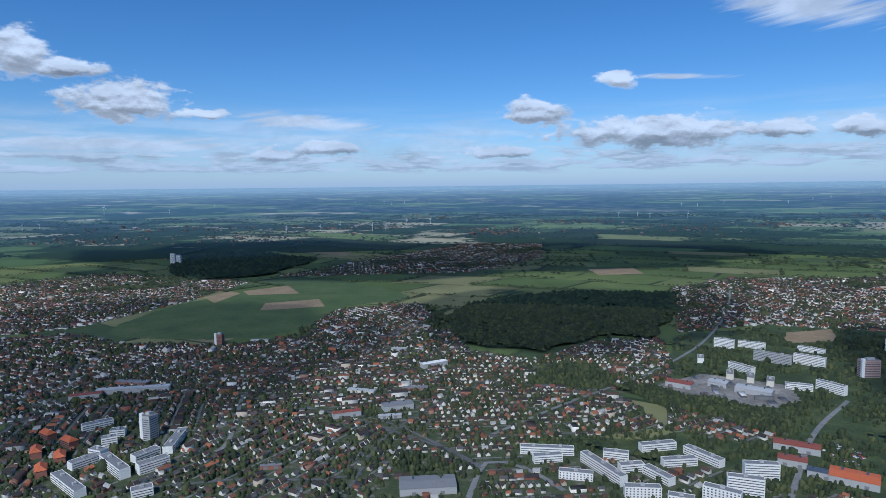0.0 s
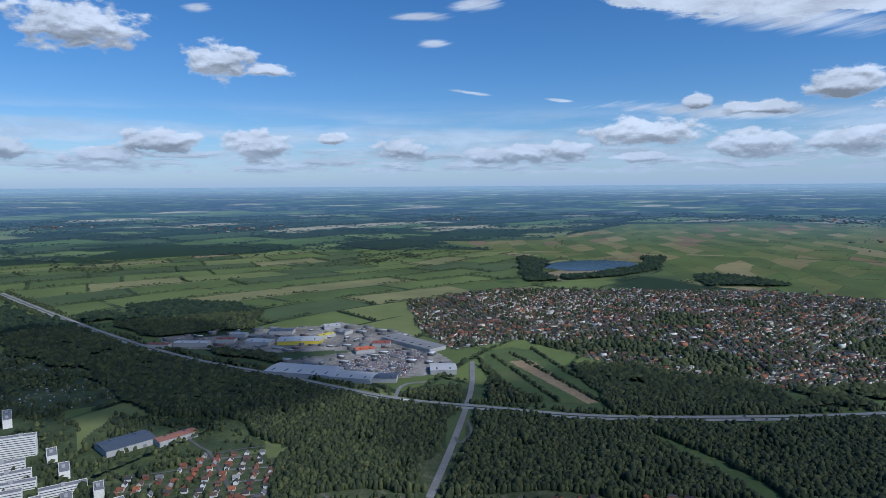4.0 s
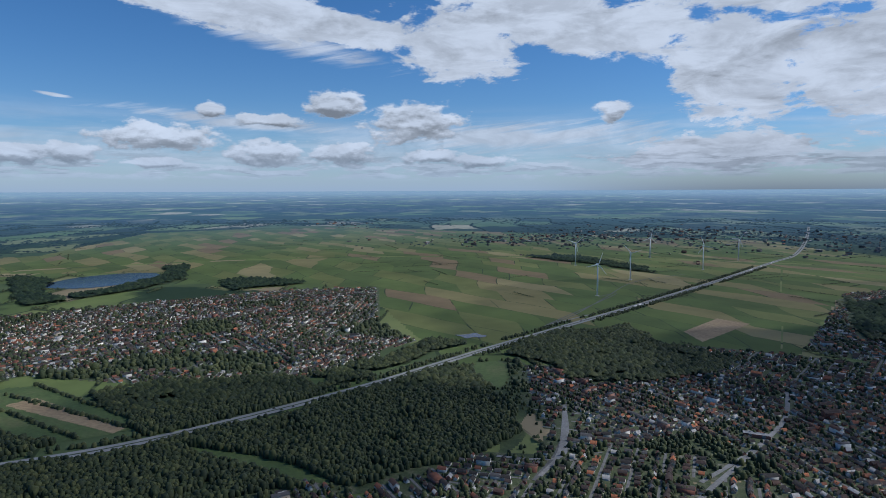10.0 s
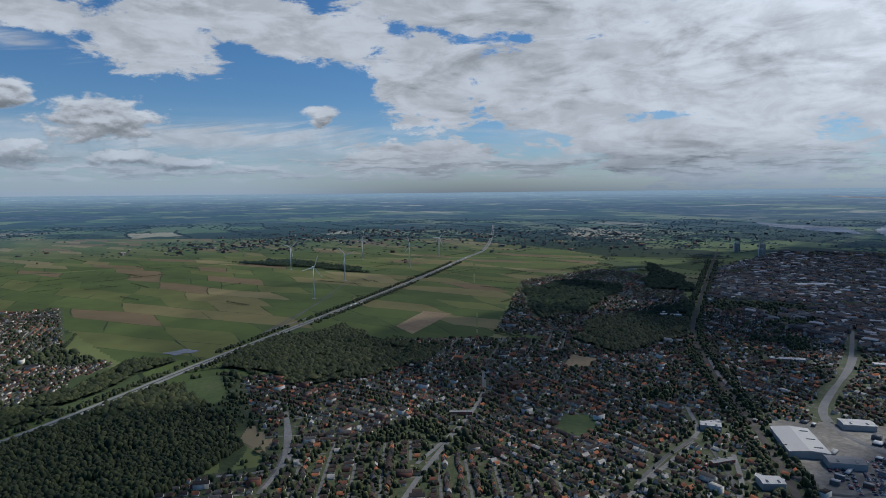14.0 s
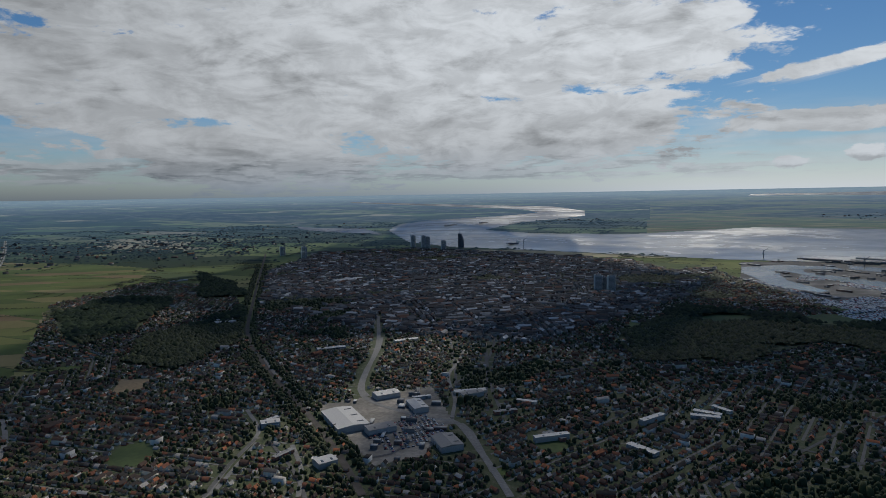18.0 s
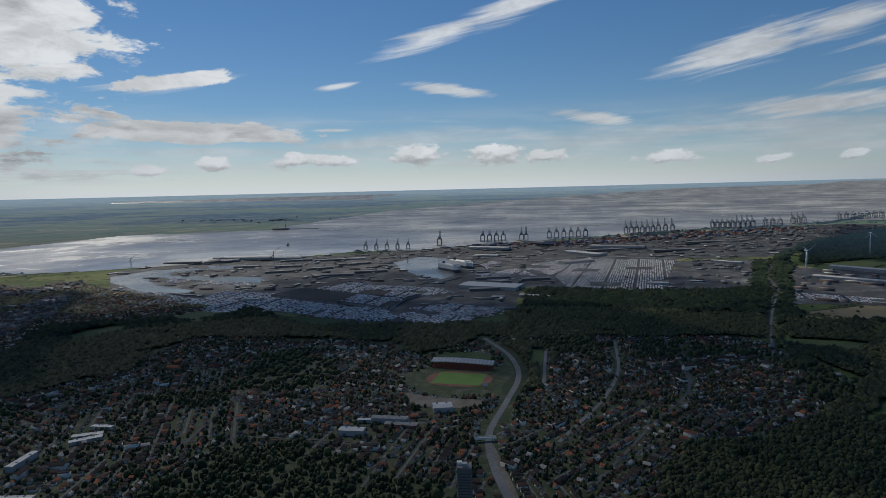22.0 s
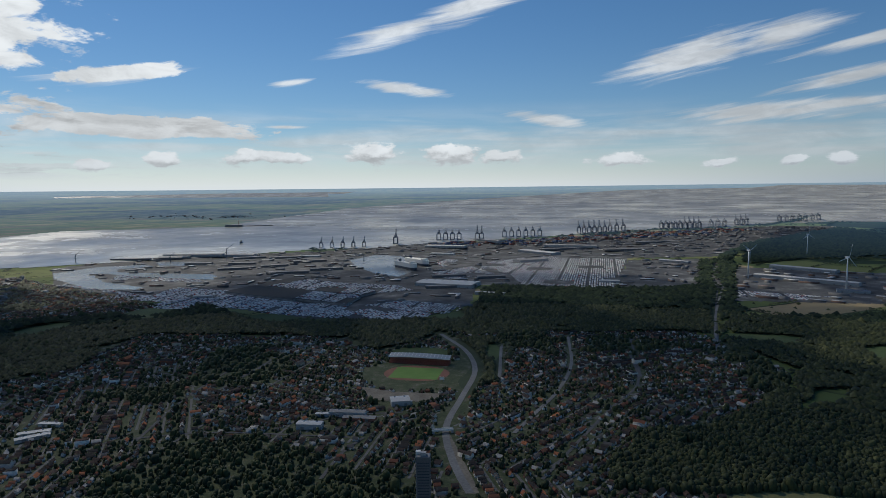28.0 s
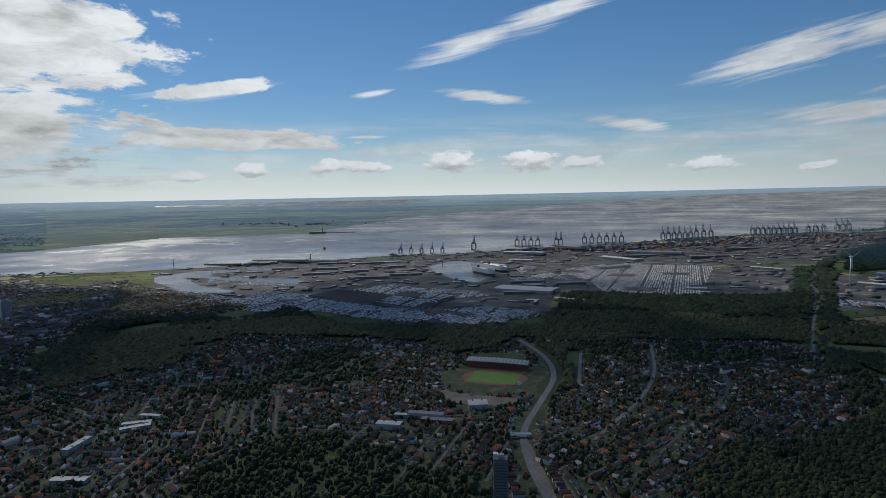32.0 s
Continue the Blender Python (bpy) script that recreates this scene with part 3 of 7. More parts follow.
WOOD.append([(-1440, 6), (-1539, 254), (-1148, 191), (-1080, 17)])
WOOD.append([(-3317, -317), (-3423, -254), (-1726, -118), (-1262, -73), (-1251, -102), (-1715, -150)])
WOOD.append([(-2910, -344), (-2925, -289), (-1438, -149), (-1426, -180)])
WOOD.append([(1475, 1242), (1594, 1179), (1584, 990), (1473, 840), (1263, 736), (1187, 841), (1216, 975)])
WOOD.append([(2947, 303), (2804, 176), (2421, 162), (2206, 99), (2147, 201)])
WOOD.append([(3040, -256), (2983, -341), (2567, -274), (2313, -104), (2211, 70), (2336, 105), (2426, -47), (2664, -208)])
QUAY = []
QUAY.append([(-1524, -2767), (-2047, -2779), (-2576, -2180), (-3080, -2022), (-3777, -1373), (-4574, -893), (-5577, -107), (-5575, 290), (-3824, -246), (-3113, -298), (-2883, -653), (-1992, -480), (-1860, -918), (-1528, -773), (-1341, -806), (-1250, -830), (-1186, -1050), (-1196, -1411), (-1199, -1767), (-1210, -2207)])
QUAY.append([(-2724, -196), (-2739, 446), (-2050, 336), (-1900, -137)])
QUAY.append([(1185, 909), (1284, 776), (1358, 615), (1416, 582), (1332, 387), (1126, 240), (1055, 225), (995, 320), (988, 419), (1007, 545), (1063, 551), (1171, 435), (1108, 635), (1115, 830)])
QUAY.append([(335, 991), (439, 1055), (549, 986), (528, 911), (465, 887), (360, 933)])
QUAY.append([(141, -968), (-40, -1049), (-62, -881), (-18, -758), (45, -739)])
RIVER = []
RIVER.append([(154, -5916), (-27, -4423), (-326, -3940), (-892, -3487), (-1508, -2893), (-2275, -2445), (-2657, -2308), (-2851, -2041), (-3020, -1979), (-3492, -1744), (-3912, -1461), (-4233, -1310), (-4904, -935), (-5335, -424), (-6137, -82), (-7679, 218), (-5970, -27), (-6294, 413), (-6246, 1007), (-44448, 7117), (-59978, -900), (-38327, -2061), (-32136, -7441), (-13429, -6987), (-8106, -6269), (-4227, -4656), (-3960, -4404), (-2999, -5248), (-1742, -4759), (-1039, -5125), (-724, -5712), (-1256, -6902), (-2391, -8372), (-3024, -10405), (-3209, -13468), (-1357, -17794), (2384, -27030), (1912, -23776), (-1154, -15162), (-2288, -11935), (-2106, -9938), (-1287, -8813), (-329, -7992), (66, -7108)])
RIVER.append([(-16687, -28959), (-25356, -20853), (-16600, -13647), (-14843, -20438)])
RIVER.append([(-14877, -26550), (-24917, -28767), (-31584, -23847), (-23432, -18334), (-16091, -20041), (-13255, -23662)])
DOCK = []
DOCK.append([(-1420, -2580), (-1633, -2626), (-1776, -2505), (-1747, -2411), (-1611, -2464), (-1555, -2379), (-1675, -1964), (-1628, -1875), (-1569, -1842), (-1512, -2123), (-1495, -2425), (-1435, -2335), (-1357, -2157), (-1338, -1911), (-1281, -1885), (-1241, -2078), (-1328, -2417)])
DOCK.append([(-1861, -2548), (-1983, -2319), (-1857, -2207), (-1780, -2421)])
DOCK.append([(-2292, -1774), (-2546, -1805), (-2538, -1621), (-2072, -1293), (-1922, -1268), (-1949, -1386), (-2127, -1619)])
DOCK.append([(1325, -7300), (870, -6567), (407, -6372), (185, -5349), (455, -5636), (922, -6145)])
LAKE = []
LAKE.append([(2633, 184), (2819, 90), (2873, -87), (2816, -222), (2589, -182), (2451, 24), (2523, 158)])
LAKE.append([(1228, -694), (1214, -722), (1221, -752), (1196, -748), (1181, -760), (1168, -738), (1187, -722), (1178, -700), (1204, -704)])
GREEN = []
GREEN.append([(-795, 1418), (-770, 1750), (-635, 1973), (-370, 2212), (-153, 1974), (-76, 1816), (-261, 1738), (-295, 1658), (-319, 1424), (-459, 1338), (-676, 1358)])
GREEN.append([(1194, 210), (1271, 124), (1130, 34), (941, -50), (933, 61), (982, 118)])
GREEN.append([(821, -101), (744, -172), (672, -201), (724, -154), (787, -110)])
GREEN.append([(1000, -596), (988, -675), (866, -603), (842, -544)])
GREEN.append([(1053, -301), (1055, -334), (1000, -331), (1004, -302)])
GREEN.append([(-732, -1571), (-894, -1582), (-861, -1494), (-729, -1467)])
GREEN.append([(-988, -1549), (-1196, -1547), (-1137, -1392), (-972, -1438)])
GREEN.append([(-1406, 148), (-1440, 175), (-1444, 213), (-1333, 221), (-1291, 214), (-1345, 164)])
GREEN.append([(-1452, -116), (-1484, 6), (-1425, -5), (-1409, -79)])
GREEN.append([(-1028, -686), (-1067, -605), (-1013, -573), (-972, -649)])
GREEN.append([(-1119, -528), (-1125, -512), (-1060, -483), (-1044, -493)])
GREEN.append([(-160, -814), (-199, -789), (-192, -754), (-163, -771)])
GREEN.append([(381, -813), (346, -844), (326, -780), (358, -765)])
STRAW = []
STRAW.append([(-726, 1886), (-679, 1998), (-637, 1952), (-657, 1787)])
STRAW.append([(-642, 1996), (-524, 2105), (-449, 1940), (-600, 1918)])
STRAW.append([(-509, 1778), (-367, 1834), (-328, 1716), (-493, 1669)])
STRAW.append([(560, 2446), (742, 2465), (734, 2300), (561, 2269)])
STRAW.append([(732, 1346), (856, 1378), (805, 1266), (690, 1257)])
STRAW.append([(1147, 138), (1163, 97), (950, -22), (937, -5)])
STRAW.append([(993, -1172), (1056, -1367), (973, -1382), (902, -1124)])
STRAW.append([(497, -1069), (520, -1154), (463, -1149), (455, -1081)])
MARSH = []
MARSH.append([(3711, 887), (3950, 269), (5626, -361), (5935, -1861), (4346, -2784), (2503, -3826), (660, -1030), (880, -940), (1066, -1085), (1132, -953), (1106, -713), (1213, -609), (1718, -712), (2188, -684), (2159, -391), (2816, -222), (3091, 325)])
MARSH.append([(2784, -3738), (1679, -3395), (1240, -3117), (1113, -2738), (1110, -2248), (1063, -1906), (733, -1193), (592, -1180), (532, -1039), (767, -1030), (1081, -1143), (1212, -1130), (1607, -2079)])
MARSH.append([(-1891, -4846), (-2838, -4745), (-4033, -4444), (-7520, -5818), (-12491, -6500), (-29876, -6917), (-46022, -10656), (-53227, -27660), (-44109, -40655), (-29228, -44496), (-13377, -33692)])
SAND = []
SAND.append([(-682, -388), (-682, -378), (-590, -302), (-557, -276), (-550, -287), (-599, -329)])
SAND.append([(-794, -609), (-796, -544), (-823, -468), (-784, -456), (-745, -552)])
CITY = []
CITY.append([(826, -2869), (517, -4501), (-692, -3473), (-1443, -2768), (-850, -1863), (-261, -1333), (100, -1523), (456, -1954)])
PARK = []
PARK.append([(635, 599), (753, 658), (763, 610), (783, 514), (725, 436), (682, 380), (660, 443), (609, 461), (564, 505)])
PARK.append([(1313, 1471), (1146, 1048), (1010, 813), (832, 704), (746, 747), (749, 851)])
PARK.append([(1017, -606), (976, -704), (648, -504), (594, -416), (837, -520)])
PARK.append([(57, 760), (153, 784), (292, 809), (390, 751), (444, 786), (365, 621), (23, 628)])
PARK.append([(479, 1305), (705, 1403), (948, 1335), (604, 841), (465, 824), (358, 972)])
PARK.append([(462, 839), (876, 1292), (1003, 1204), (708, 674), (487, 431), (292, 559)])
PARK.append([(-875, -833), (-1131, -766), (-1137, -641), (-857, -436), (-670, -391), (-525, -329), (-443, -467), (-621, -643)])
PARK.append([(423, -1616), (222, -1191), (105, -853), (40, -665), (108, -645), (218, -975)])
PORT = [[(-2789, -645), (-3013, -288), (-2131, -179), (-1992, -480)]]
LOTS = []
LOTS.append([(-1199, -1402), (-1202, -1043), (-1408, -1055), (-1325, -1225), (-1327, -1436)])
LOTS.append([(-1400, -2181), (-1511, -1819), (-1607, -1997), (-1537, -2333)])
LOTS.append([(-1233, -1723), (-1222, -1405), (-1327, -1436), (-1416, -1596), (-1382, -1809)])
LOTS.append([(-1578, -1121), (-1676, -1051), (-1740, -1150), (-1691, -1438), (-1616, -1174)])
LOTS.append([(-1390, -1032), (-1374, -819), (-1497, -785), (-1508, -968)])
LOTS.append([(-1296, -1023), (-1243, -888), (-1287, -820), (-1355, -987)])
LOTS.append([(-2158, -924), (-2797, -1039), (-2812, -647), (-1975, -496), (-1926, -781)])
LOTS.append([(-2247, -1096), (-2485, -1167), (-2712, -1082), (-2329, -994)])
LOTS.append([(-2353, -1361), (-2522, -1384), (-2493, -1316), (-2226, -1244)])
LOTS.append([(-2093, -143), (-2076, 96), (-1992, 92), (-1983, -135)])
LOTS.append([(-1232, -2246), (-1212, -1785), (-1229, -1733), (-1270, -2126)])
LOTS.append([(-1072, -1864), (-1214, -1829), (-1285, -1507), (-1207, -1333), (-1106, -1487)])
LOTS.append([(-1364, -1503), (-1357, -1298), (-1300, -980), (-1213, -983), (-1177, -1242)])
LOTS.append([(-1254, -946), (-1504, -865), (-1457, -756), (-1248, -811)])
LOTS.append([(-2076, -1213), (-2307, -1159), (-2144, -983), (-1937, -1064)])
LOTS.append([(-2326, -1091), (-2718, -1099), (-2561, -983), (-2156, -942)])
DECKS = []
DECKS.append([(-1359, -1546), (-1343, -1251), (-1490, -1300), (-1491, -1499), (-1673, -1497), (-1705, -1571)])
DECKS.append([(-1502, -1500), (-1487, -1120), (-1569, -1117), (-1680, -1476)])
DECKS.append([(-1366, -1262), (-1353, -1067), (-1481, -1111), (-1481, -1293)])
MOTORWAY = []
MOTORWAY.append((21, [(1610, 1797), (1341, 1325), (1170, 1011), (1044, 742), (971, 504), (901, 290), (889, 140), (884, -13), (917, -196), (974, -404), (1081, -697), (1180, -992), (1315, -1397), (1531, -2008), (1791, -2691), (1948, -3101), (2438, -3984), (3304, -5439)]))
ROADS = []
ROADS.append((12, [(1133, 204), (999, 180), (890, 169), (745, 160), (610, 155)]))
ROADS.append((9, [(906, 282), (946, 290), (977, 285), (997, 251)]))
ROADS.append((6, [(835, 158), (796, 144), (756, 151), (773, 161)]))
ROADS.append((8, [(920, 2015), (726, 1600), (549, 1302), (417, 1133), (312, 1027), (178, 912), (60, 796)]))
ROADS.append((9, [(596, 911), (472, 785), (353, 621)]))
ROADS.append((9, [(23, 628), (47, 712), (91, 696), (125, 641)]))
ROADS.append((7, [(-593, 814), (-625, 1005), (-696, 1177)]))
ROADS.append((8, [(-318, 967), (-279, 787), (-285, 752)]))
ROADS.append((7, [(-358, 651), (-232, 675), (-144, 673), (-95, 686)]))
ROADS.append((7, [(-208, 912), (-117, 852), (-66, 809), (8, 744), (39, 697)]))
ROADS.append((6, [(-106, 631), (-97, 700), (-67, 819), (58, 1011), (222, 1141)]))
ROADS.append((6, [(667, 448), (603, 386), (567, 357)]))
ROADS.append((4, [(574, 521), (619, 446), (671, 428), (699, 381)]))
ROADS.append((5, [(724, 536), (680, 472), (667, 448)]))
ROADS.append((7, [(741, -617), (611, -501), (549, -414)]))
ROADS.append((8, [(1261, -1149), (1210, -951)]))
ROADS.append((5, [(1460, -1338), (1476, -1430), (1203, -937)]))
ROADS.append((8, [(520, -819), (481, -694), (455, -572)]))
ROADS.append((8, [(726, -604), (598, -491), (554, -426)]))
ROADS.append((9, [(613, -969), (534, -844), (480, -697), (439, -567), (412, -494)]))
ROADS.append((8, [(222, -664), (218, -762), (207, -860), (247, -960)]))
ROADS.append((12, [(78, -1704), (65, -1379), (79, -1078), (66, -1004)]))
ROADS.append((8, [(-27, -871), (-75, -864), (-88, -796), (-95, -706)]))
ROADS.append((8, [(-221, -3009), (-179, -2225)]))
ROADS.append((7, [(-100, -1479), (-84, -1092), (-62, -881)]))
ROADS.append((7, [(108, -645), (136, -729), (186, -829)]))
ROADS.append((7, [(-176, -1444), (-141, -1078), (-137, -883)]))
ROADS.append((8, [(223, -610), (212, -723), (201, -825)]))
ROADS.append((13, [(-1180, -672), (-1074, -556), (-959, -479), (-826, -435), (-701, -395), (-606, -332), (-552, -284)]))
ROADS.append((6, [(-1285, -417), (-1040, -333), (-866, -311), (-729, -308)]))
ROADS.append((6, [(-1150, -512), (-933, -424), (-862, -428)]))
ROADS.append((6, [(-1185, -263), (-1016, -212), (-863, -221), (-617, -229)]))
ROADS.append((6, [(-2243, -214), (-1728, -169), (-1265, -115)]))
ROADS.append((6, [(-673, -795), (-852, -840), (-1081, -835)]))
ROADS.append((6, [(-695, -967), (-720, -823), (-920, -876)]))
ROADS.append((6, [(-621, -570), (-673, -546), (-724, -478)]))
ROADS.append((6, [(-474, -743), (-544, -659), (-614, -491)]))
ROADS.append((6, [(-504, -444), (-571, -467), (-622, -472)]))
ROADS.append((6, [(-464, -716), (-656, -826), (-954, -937)]))
ROADS.append((6, [(-476, -672), (-656, -719), (-884, -778)]))
ROADS.append((6, [(-235, -813), (-363, -926), (-541, -1083)]))
ROADS.append((7, [(-79, -1055), (-159, -1219), (-253, -1682)]))
ROADS.append((12, [(59, -1434), (62, -1317), (78, -1154), (81, -1042), (63, -984), (37, -951), (4, -920), (-26, -891), (-61, -880), (-75, -843), (-88, -768), (-98, -704), (-106, -643)]))
ROADS.append((8, [(-118, -1294), (-97, -1198), (-73, -1115), (-71, -1042), (-73, -969), (-62, -893)]))
ROADS.append((6, [(-26, -872), (-7, -817), (24, -770), (69, -755)]))
ROADS.append((7, [(-163, -1288), (-145, -1127), (-126, -1002), (-117, -914)]))
ROADS.append((7, [(224, -675), (218, -761), (206, -839)]))
ROADS.append((8, [(121, -665), (129, -735), (153, -812)]))
ROADS.append((8, [(-1273, -413), (-1076, -343), (-916, -314), (-816, -310), (-725, -307)]))
ROADS.append((8, [(-1135, -507), (-936, -422)]))
ROADS.append((8, [(-2165, -194), (-1633, -160), (-1290, -121)]))
ROADS.append((6, [(-1327, -295), (-1051, -215)]))
ROADS.append((6, [(-404, -751), (-493, -755)]))
ROADS.append((6, [(-521, -472), (-570, -464)]))
ROADS.append((8, [(727, -604), (636, -533), (581, -473), (624, -414)]))
ROADS.append((9, [(303, -1314), (237, -1141), (181, -1049)]))
ROADS.append((7, [(-172, 899), (-76, 840), (-6, 762), (40, 704)]))
ROADS.append((5, [(1202, -935), (1270, -1082), (1427, -1332), (1640, -1675), (1699, -2007)]))
RAIL = []
RAIL.append((9, [(818, -3749), (482, -2005), (370, -1479), (243, -1143), (161, -956), (96, -794), (52, -662)]))


def rounded(ring, times=2):
    """An outline with its corners cut (Chaikin)."""
    r = np.asarray(ring, float)
    for k in range(times):
        q = np.roll(r, -1, 0)
        r = np.stack([0.75 * r + 0.25 * q, 0.25 * r + 0.75 * q], 1).reshape(-1, 2)
    return [tuple(p) for p in r]


LAKE = [rounded(r) for r in LAKE]
GREEN = [rounded(r, 1) for r in GREEN]
for k, grow in ((2, 1.5), (7, 1.7), (8, 1.5), (9, 1.25), (10, 1.6), (11, 1.3), (12, 1.3)):
    mid = np.mean(GREEN[k], 0)
    GREEN[k] = [tuple(mid + (np.array(p) - mid) * grow) for p in GREEN[k]]
NEAR, SPAN = 3200.0, 1600.0


def settle(p):
    """The land lies flat out to NEAR; past it, it rises and draws in, so that all of it up to the horizon fits within five kilometres."""
    p = np.asarray(p, float)
    d = np.maximum(np.hypot(p[..., 0], p[..., 1]), 1.0)
    s = np.where(d > NEAR, (NEAR + SPAN * (1 - NEAR / d)) / d, 1.0)
    q = np.empty_like(p)
    q[..., 0], q[..., 1] = p[..., 0] * s, p[..., 1] * s
    q[..., 2] = EYE - (EYE - p[..., 2]) * s + 0.0075 * np.clip(1 - NEAR / d, 0, 1) ** 2 * d * s
    return q


def shrink(x, y):
    d = math.hypot(x, y)
    return 1.0 if d <= NEAR else (NEAR + SPAN * (1 - NEAR / d)) / d


def stand(x, y, turn=0.0, z=0.0):
    """The pose of a thing that stands on the land at x, y."""
    w = settle(np.array([x, y, z]))
    return Matrix.Translation(w) @ Matrix.Rotation(radians(turn), 4, "Z") @ Matrix.Scale(shrink(x, y), 4)


def inside(px, py, ring):
    r = np.asarray(ring, float)
    x0, y0 = r[:, 0], r[:, 1]
    x1, y1 = np.roll(x0, -1), np.roll(y0, -1)
    hit = np.zeros(px.shape, bool)
    for a0, b0, a1, b1 in zip(x0, y0, x1, y1):
        if b0 == b1:
            continue
        c = (b0 > py) != (b1 > py)
        hit ^= c & (px < (a1 - a0) * (py - b0) / (b1 - b0) + a0)
    return hit


def wobble(px, py):
    """Plan outlines wander a little, as hedges and wood edges do."""
    a = np.sin(px / 61.0 + 1.3 * np.sin(py / 83.0)) + 0.6 * np.sin(py / 27.0 + px / 41.0)
    c = np.sin(py / 57.0 + 1.1 * np.sin(px / 91.0)) + 0.6 * np.sin(px / 24.0 - py / 37.0)
    return px + 13.0 * a, py + 13.0 * c


def in_any(px, py, rings):
    hit = np.zeros(px.shape, bool)
    for r in rings:
        hit |= inside(px, py, r)
    return hit


def mesh_from(name, verts, faces, plan=None, smooth=False):
    """A mesh from arrays: verts (n, 3), faces (m, 3 or 4)."""
    me = bpy.data.meshes.new(name)
    faces = np.asarray(faces, np.int32)
    k = faces.shape[1]
    me.vertices.add(len(verts))
    me.vertices.foreach_set("co", np.asarray(verts, np.float32).ravel())
    me.loops.add(faces.size)
    me.loops.foreach_set("vertex_index", faces.ravel())
    me.polygons.add(len(faces))
    me.polygons.foreach_set("loop_start", np.arange(0, faces.size, k, dtype=np.int32))
    if smooth:
        me.polygons.foreach_set("use_smooth", np.ones(len(faces), bool))
    if plan is not None:
        at = me.attributes.new("plan", "FLOAT_VECTOR", "POINT")
        at.data.foreach_set("vector", np.asarray(plan, np.float32).ravel())
    me.update(calc_edges=True)
    return me


def ring_grid(radii, turns):
    d, a = np.meshgrid(radii, turns, indexing="ij")
    return np.stack([d * np.cos(a), d * np.sin(a), np.zeros_like(d)], -1)


def structure(name, me, mats, label, category):
    ob = new(name, me)
    for q in mats:
        me.materials.append(q)
    return tagged(ob, label, category, kind="structure")


def sway(p):
    """How far the field boundaries wander from a straight grid."""
    x, y = p[..., 0], p[..., 1]
    return np.stack([130 * np.sin(y / 610 + 0.7) + 60 * np.sin(y / 233 + x / 900), 110 * np.sin(x / 540 + 2.1) + 50 * np.sin(x / 270 - y / 800)], -1)


def to_plot(p, along, across, turn=28.0):
    q = p[..., :2] + sway(p)
    c, s = math.cos(radians(turn)), math.sin(radians(turn))
    return np.stack([(q[..., 0] * c - q[..., 1] * s) / along, (q[..., 0] * s + q[..., 1] * c) / across], -1)


def from_plot(uv, along, across, turn=28.0):
    c, s = math.cos(radians(turn)), math.sin(radians(turn))
    a, b = uv[:, 0] * along, uv[:, 1] * across
    q = np.stack([a * c + b * s, -a * s + b * c], -1)
    p = q.copy()
    for k in range(12):
        p = q - sway(p)
    return p


def ring_sheet(name, radii, mat, label, category, plot):
    turns = np.linspace(0, 2 * np.pi, 360, endpoint=False)
    g = ring_grid(radii, turns)
    n, k = g.shape[:2]
    i, j = np.meshgrid(np.arange(n - 1), np.arange(k), indexing="ij")
    j2 = (j + 1) % k
    quads = np.stack([i * k + j, (i + 1) * k + j, (i + 1) * k + j2, i * k + j2], -1).reshape(-1, 4)
    flat = g.reshape(-1, 3)
    me = mesh_from(name, settle(flat), quads, flat)
    uv = np.zeros((len(flat), 3), np.float32)
    uv[:, :2] = to_plot(flat, *plot)
    me.attributes.new("plot", "FLOAT_VECTOR", "POINT").data.foreach_set("vector", uv.ravel())
    return structure(name, me, [mat], label, category)


def sheet(name, rings, lift, mat, label, category, fine=0.004, loose=False):
    """Land or water that fills the outlines, laid on the ground as a fine grid."""
    vs, fs, at = [], [], 0
    for turn_no, ring in enumerate(rings):
        r = np.asarray(ring, float)
        # follow the outline closely, so that long sides bow with the land
        pts = np.vstack([np.linspace(p0, p1, 24, endpoint=False) for p0, p1 in zip(r, np.roll(r, -1, 0))])
        mid = math.atan2(r[:, 1].mean(), r[:, 0].mean())
        ang = (np.arctan2(pts[:, 1], pts[:, 0]) - mid + np.pi) % (2 * np.pi) - np.pi
        lg = np.log(np.hypot(pts[:, 0], pts[:, 1]))
        na = int(np.clip((ang.max() - ang.min()) / fine, 60, 900))
        nl = int(np.clip((lg.max() - lg.min()) / (fine * 3.0), 60, 420))
        av, lv = np.linspace(ang.min(), ang.max(), na + 1), np.linspace(lg.min(), lg.max(), nl + 1)
        g = ring_grid(np.exp(lv), av + mid)
        ac, lc = (av[1:] + av[:-1]) / 2 + mid, np.exp((lv[1:] + lv[:-1]) / 2)
        cx, cy = lc[:, None] * np.cos(ac), lc[:, None] * np.sin(ac)
        if loose:
            cx, cy = wobble(cx, cy)
        keep = inside(cx, cy, pts) & ~in_any(cx, cy, rings[:turn_no])
        i, j = np.nonzero(keep)
        k = na + 1
        q = np.stack([i * k + j, (i + 1) * k + j, (i + 1) * k + j + 1, i * k + j + 1], -1)
        used, inv = np.unique(q, return_inverse=True)
        part_v = g.reshape(-1, 3)[used]
        part_v[:, 2] = 0.004 * turn_no
        vs.append(part_v)
        fs.append(inv.reshape(-1, 4) + at)
        at += len(used)
    flat = np.vstack(vs)
    up = flat.copy()
    up[:, 2] += 0.35 * lift * np.clip(np.hypot(flat[:, 0], flat[:, 1]) / 1500, 1, 4)
    return structure(name, mesh_from(name, settle(up), np.vstack(fs), flat), [mat], label, category)


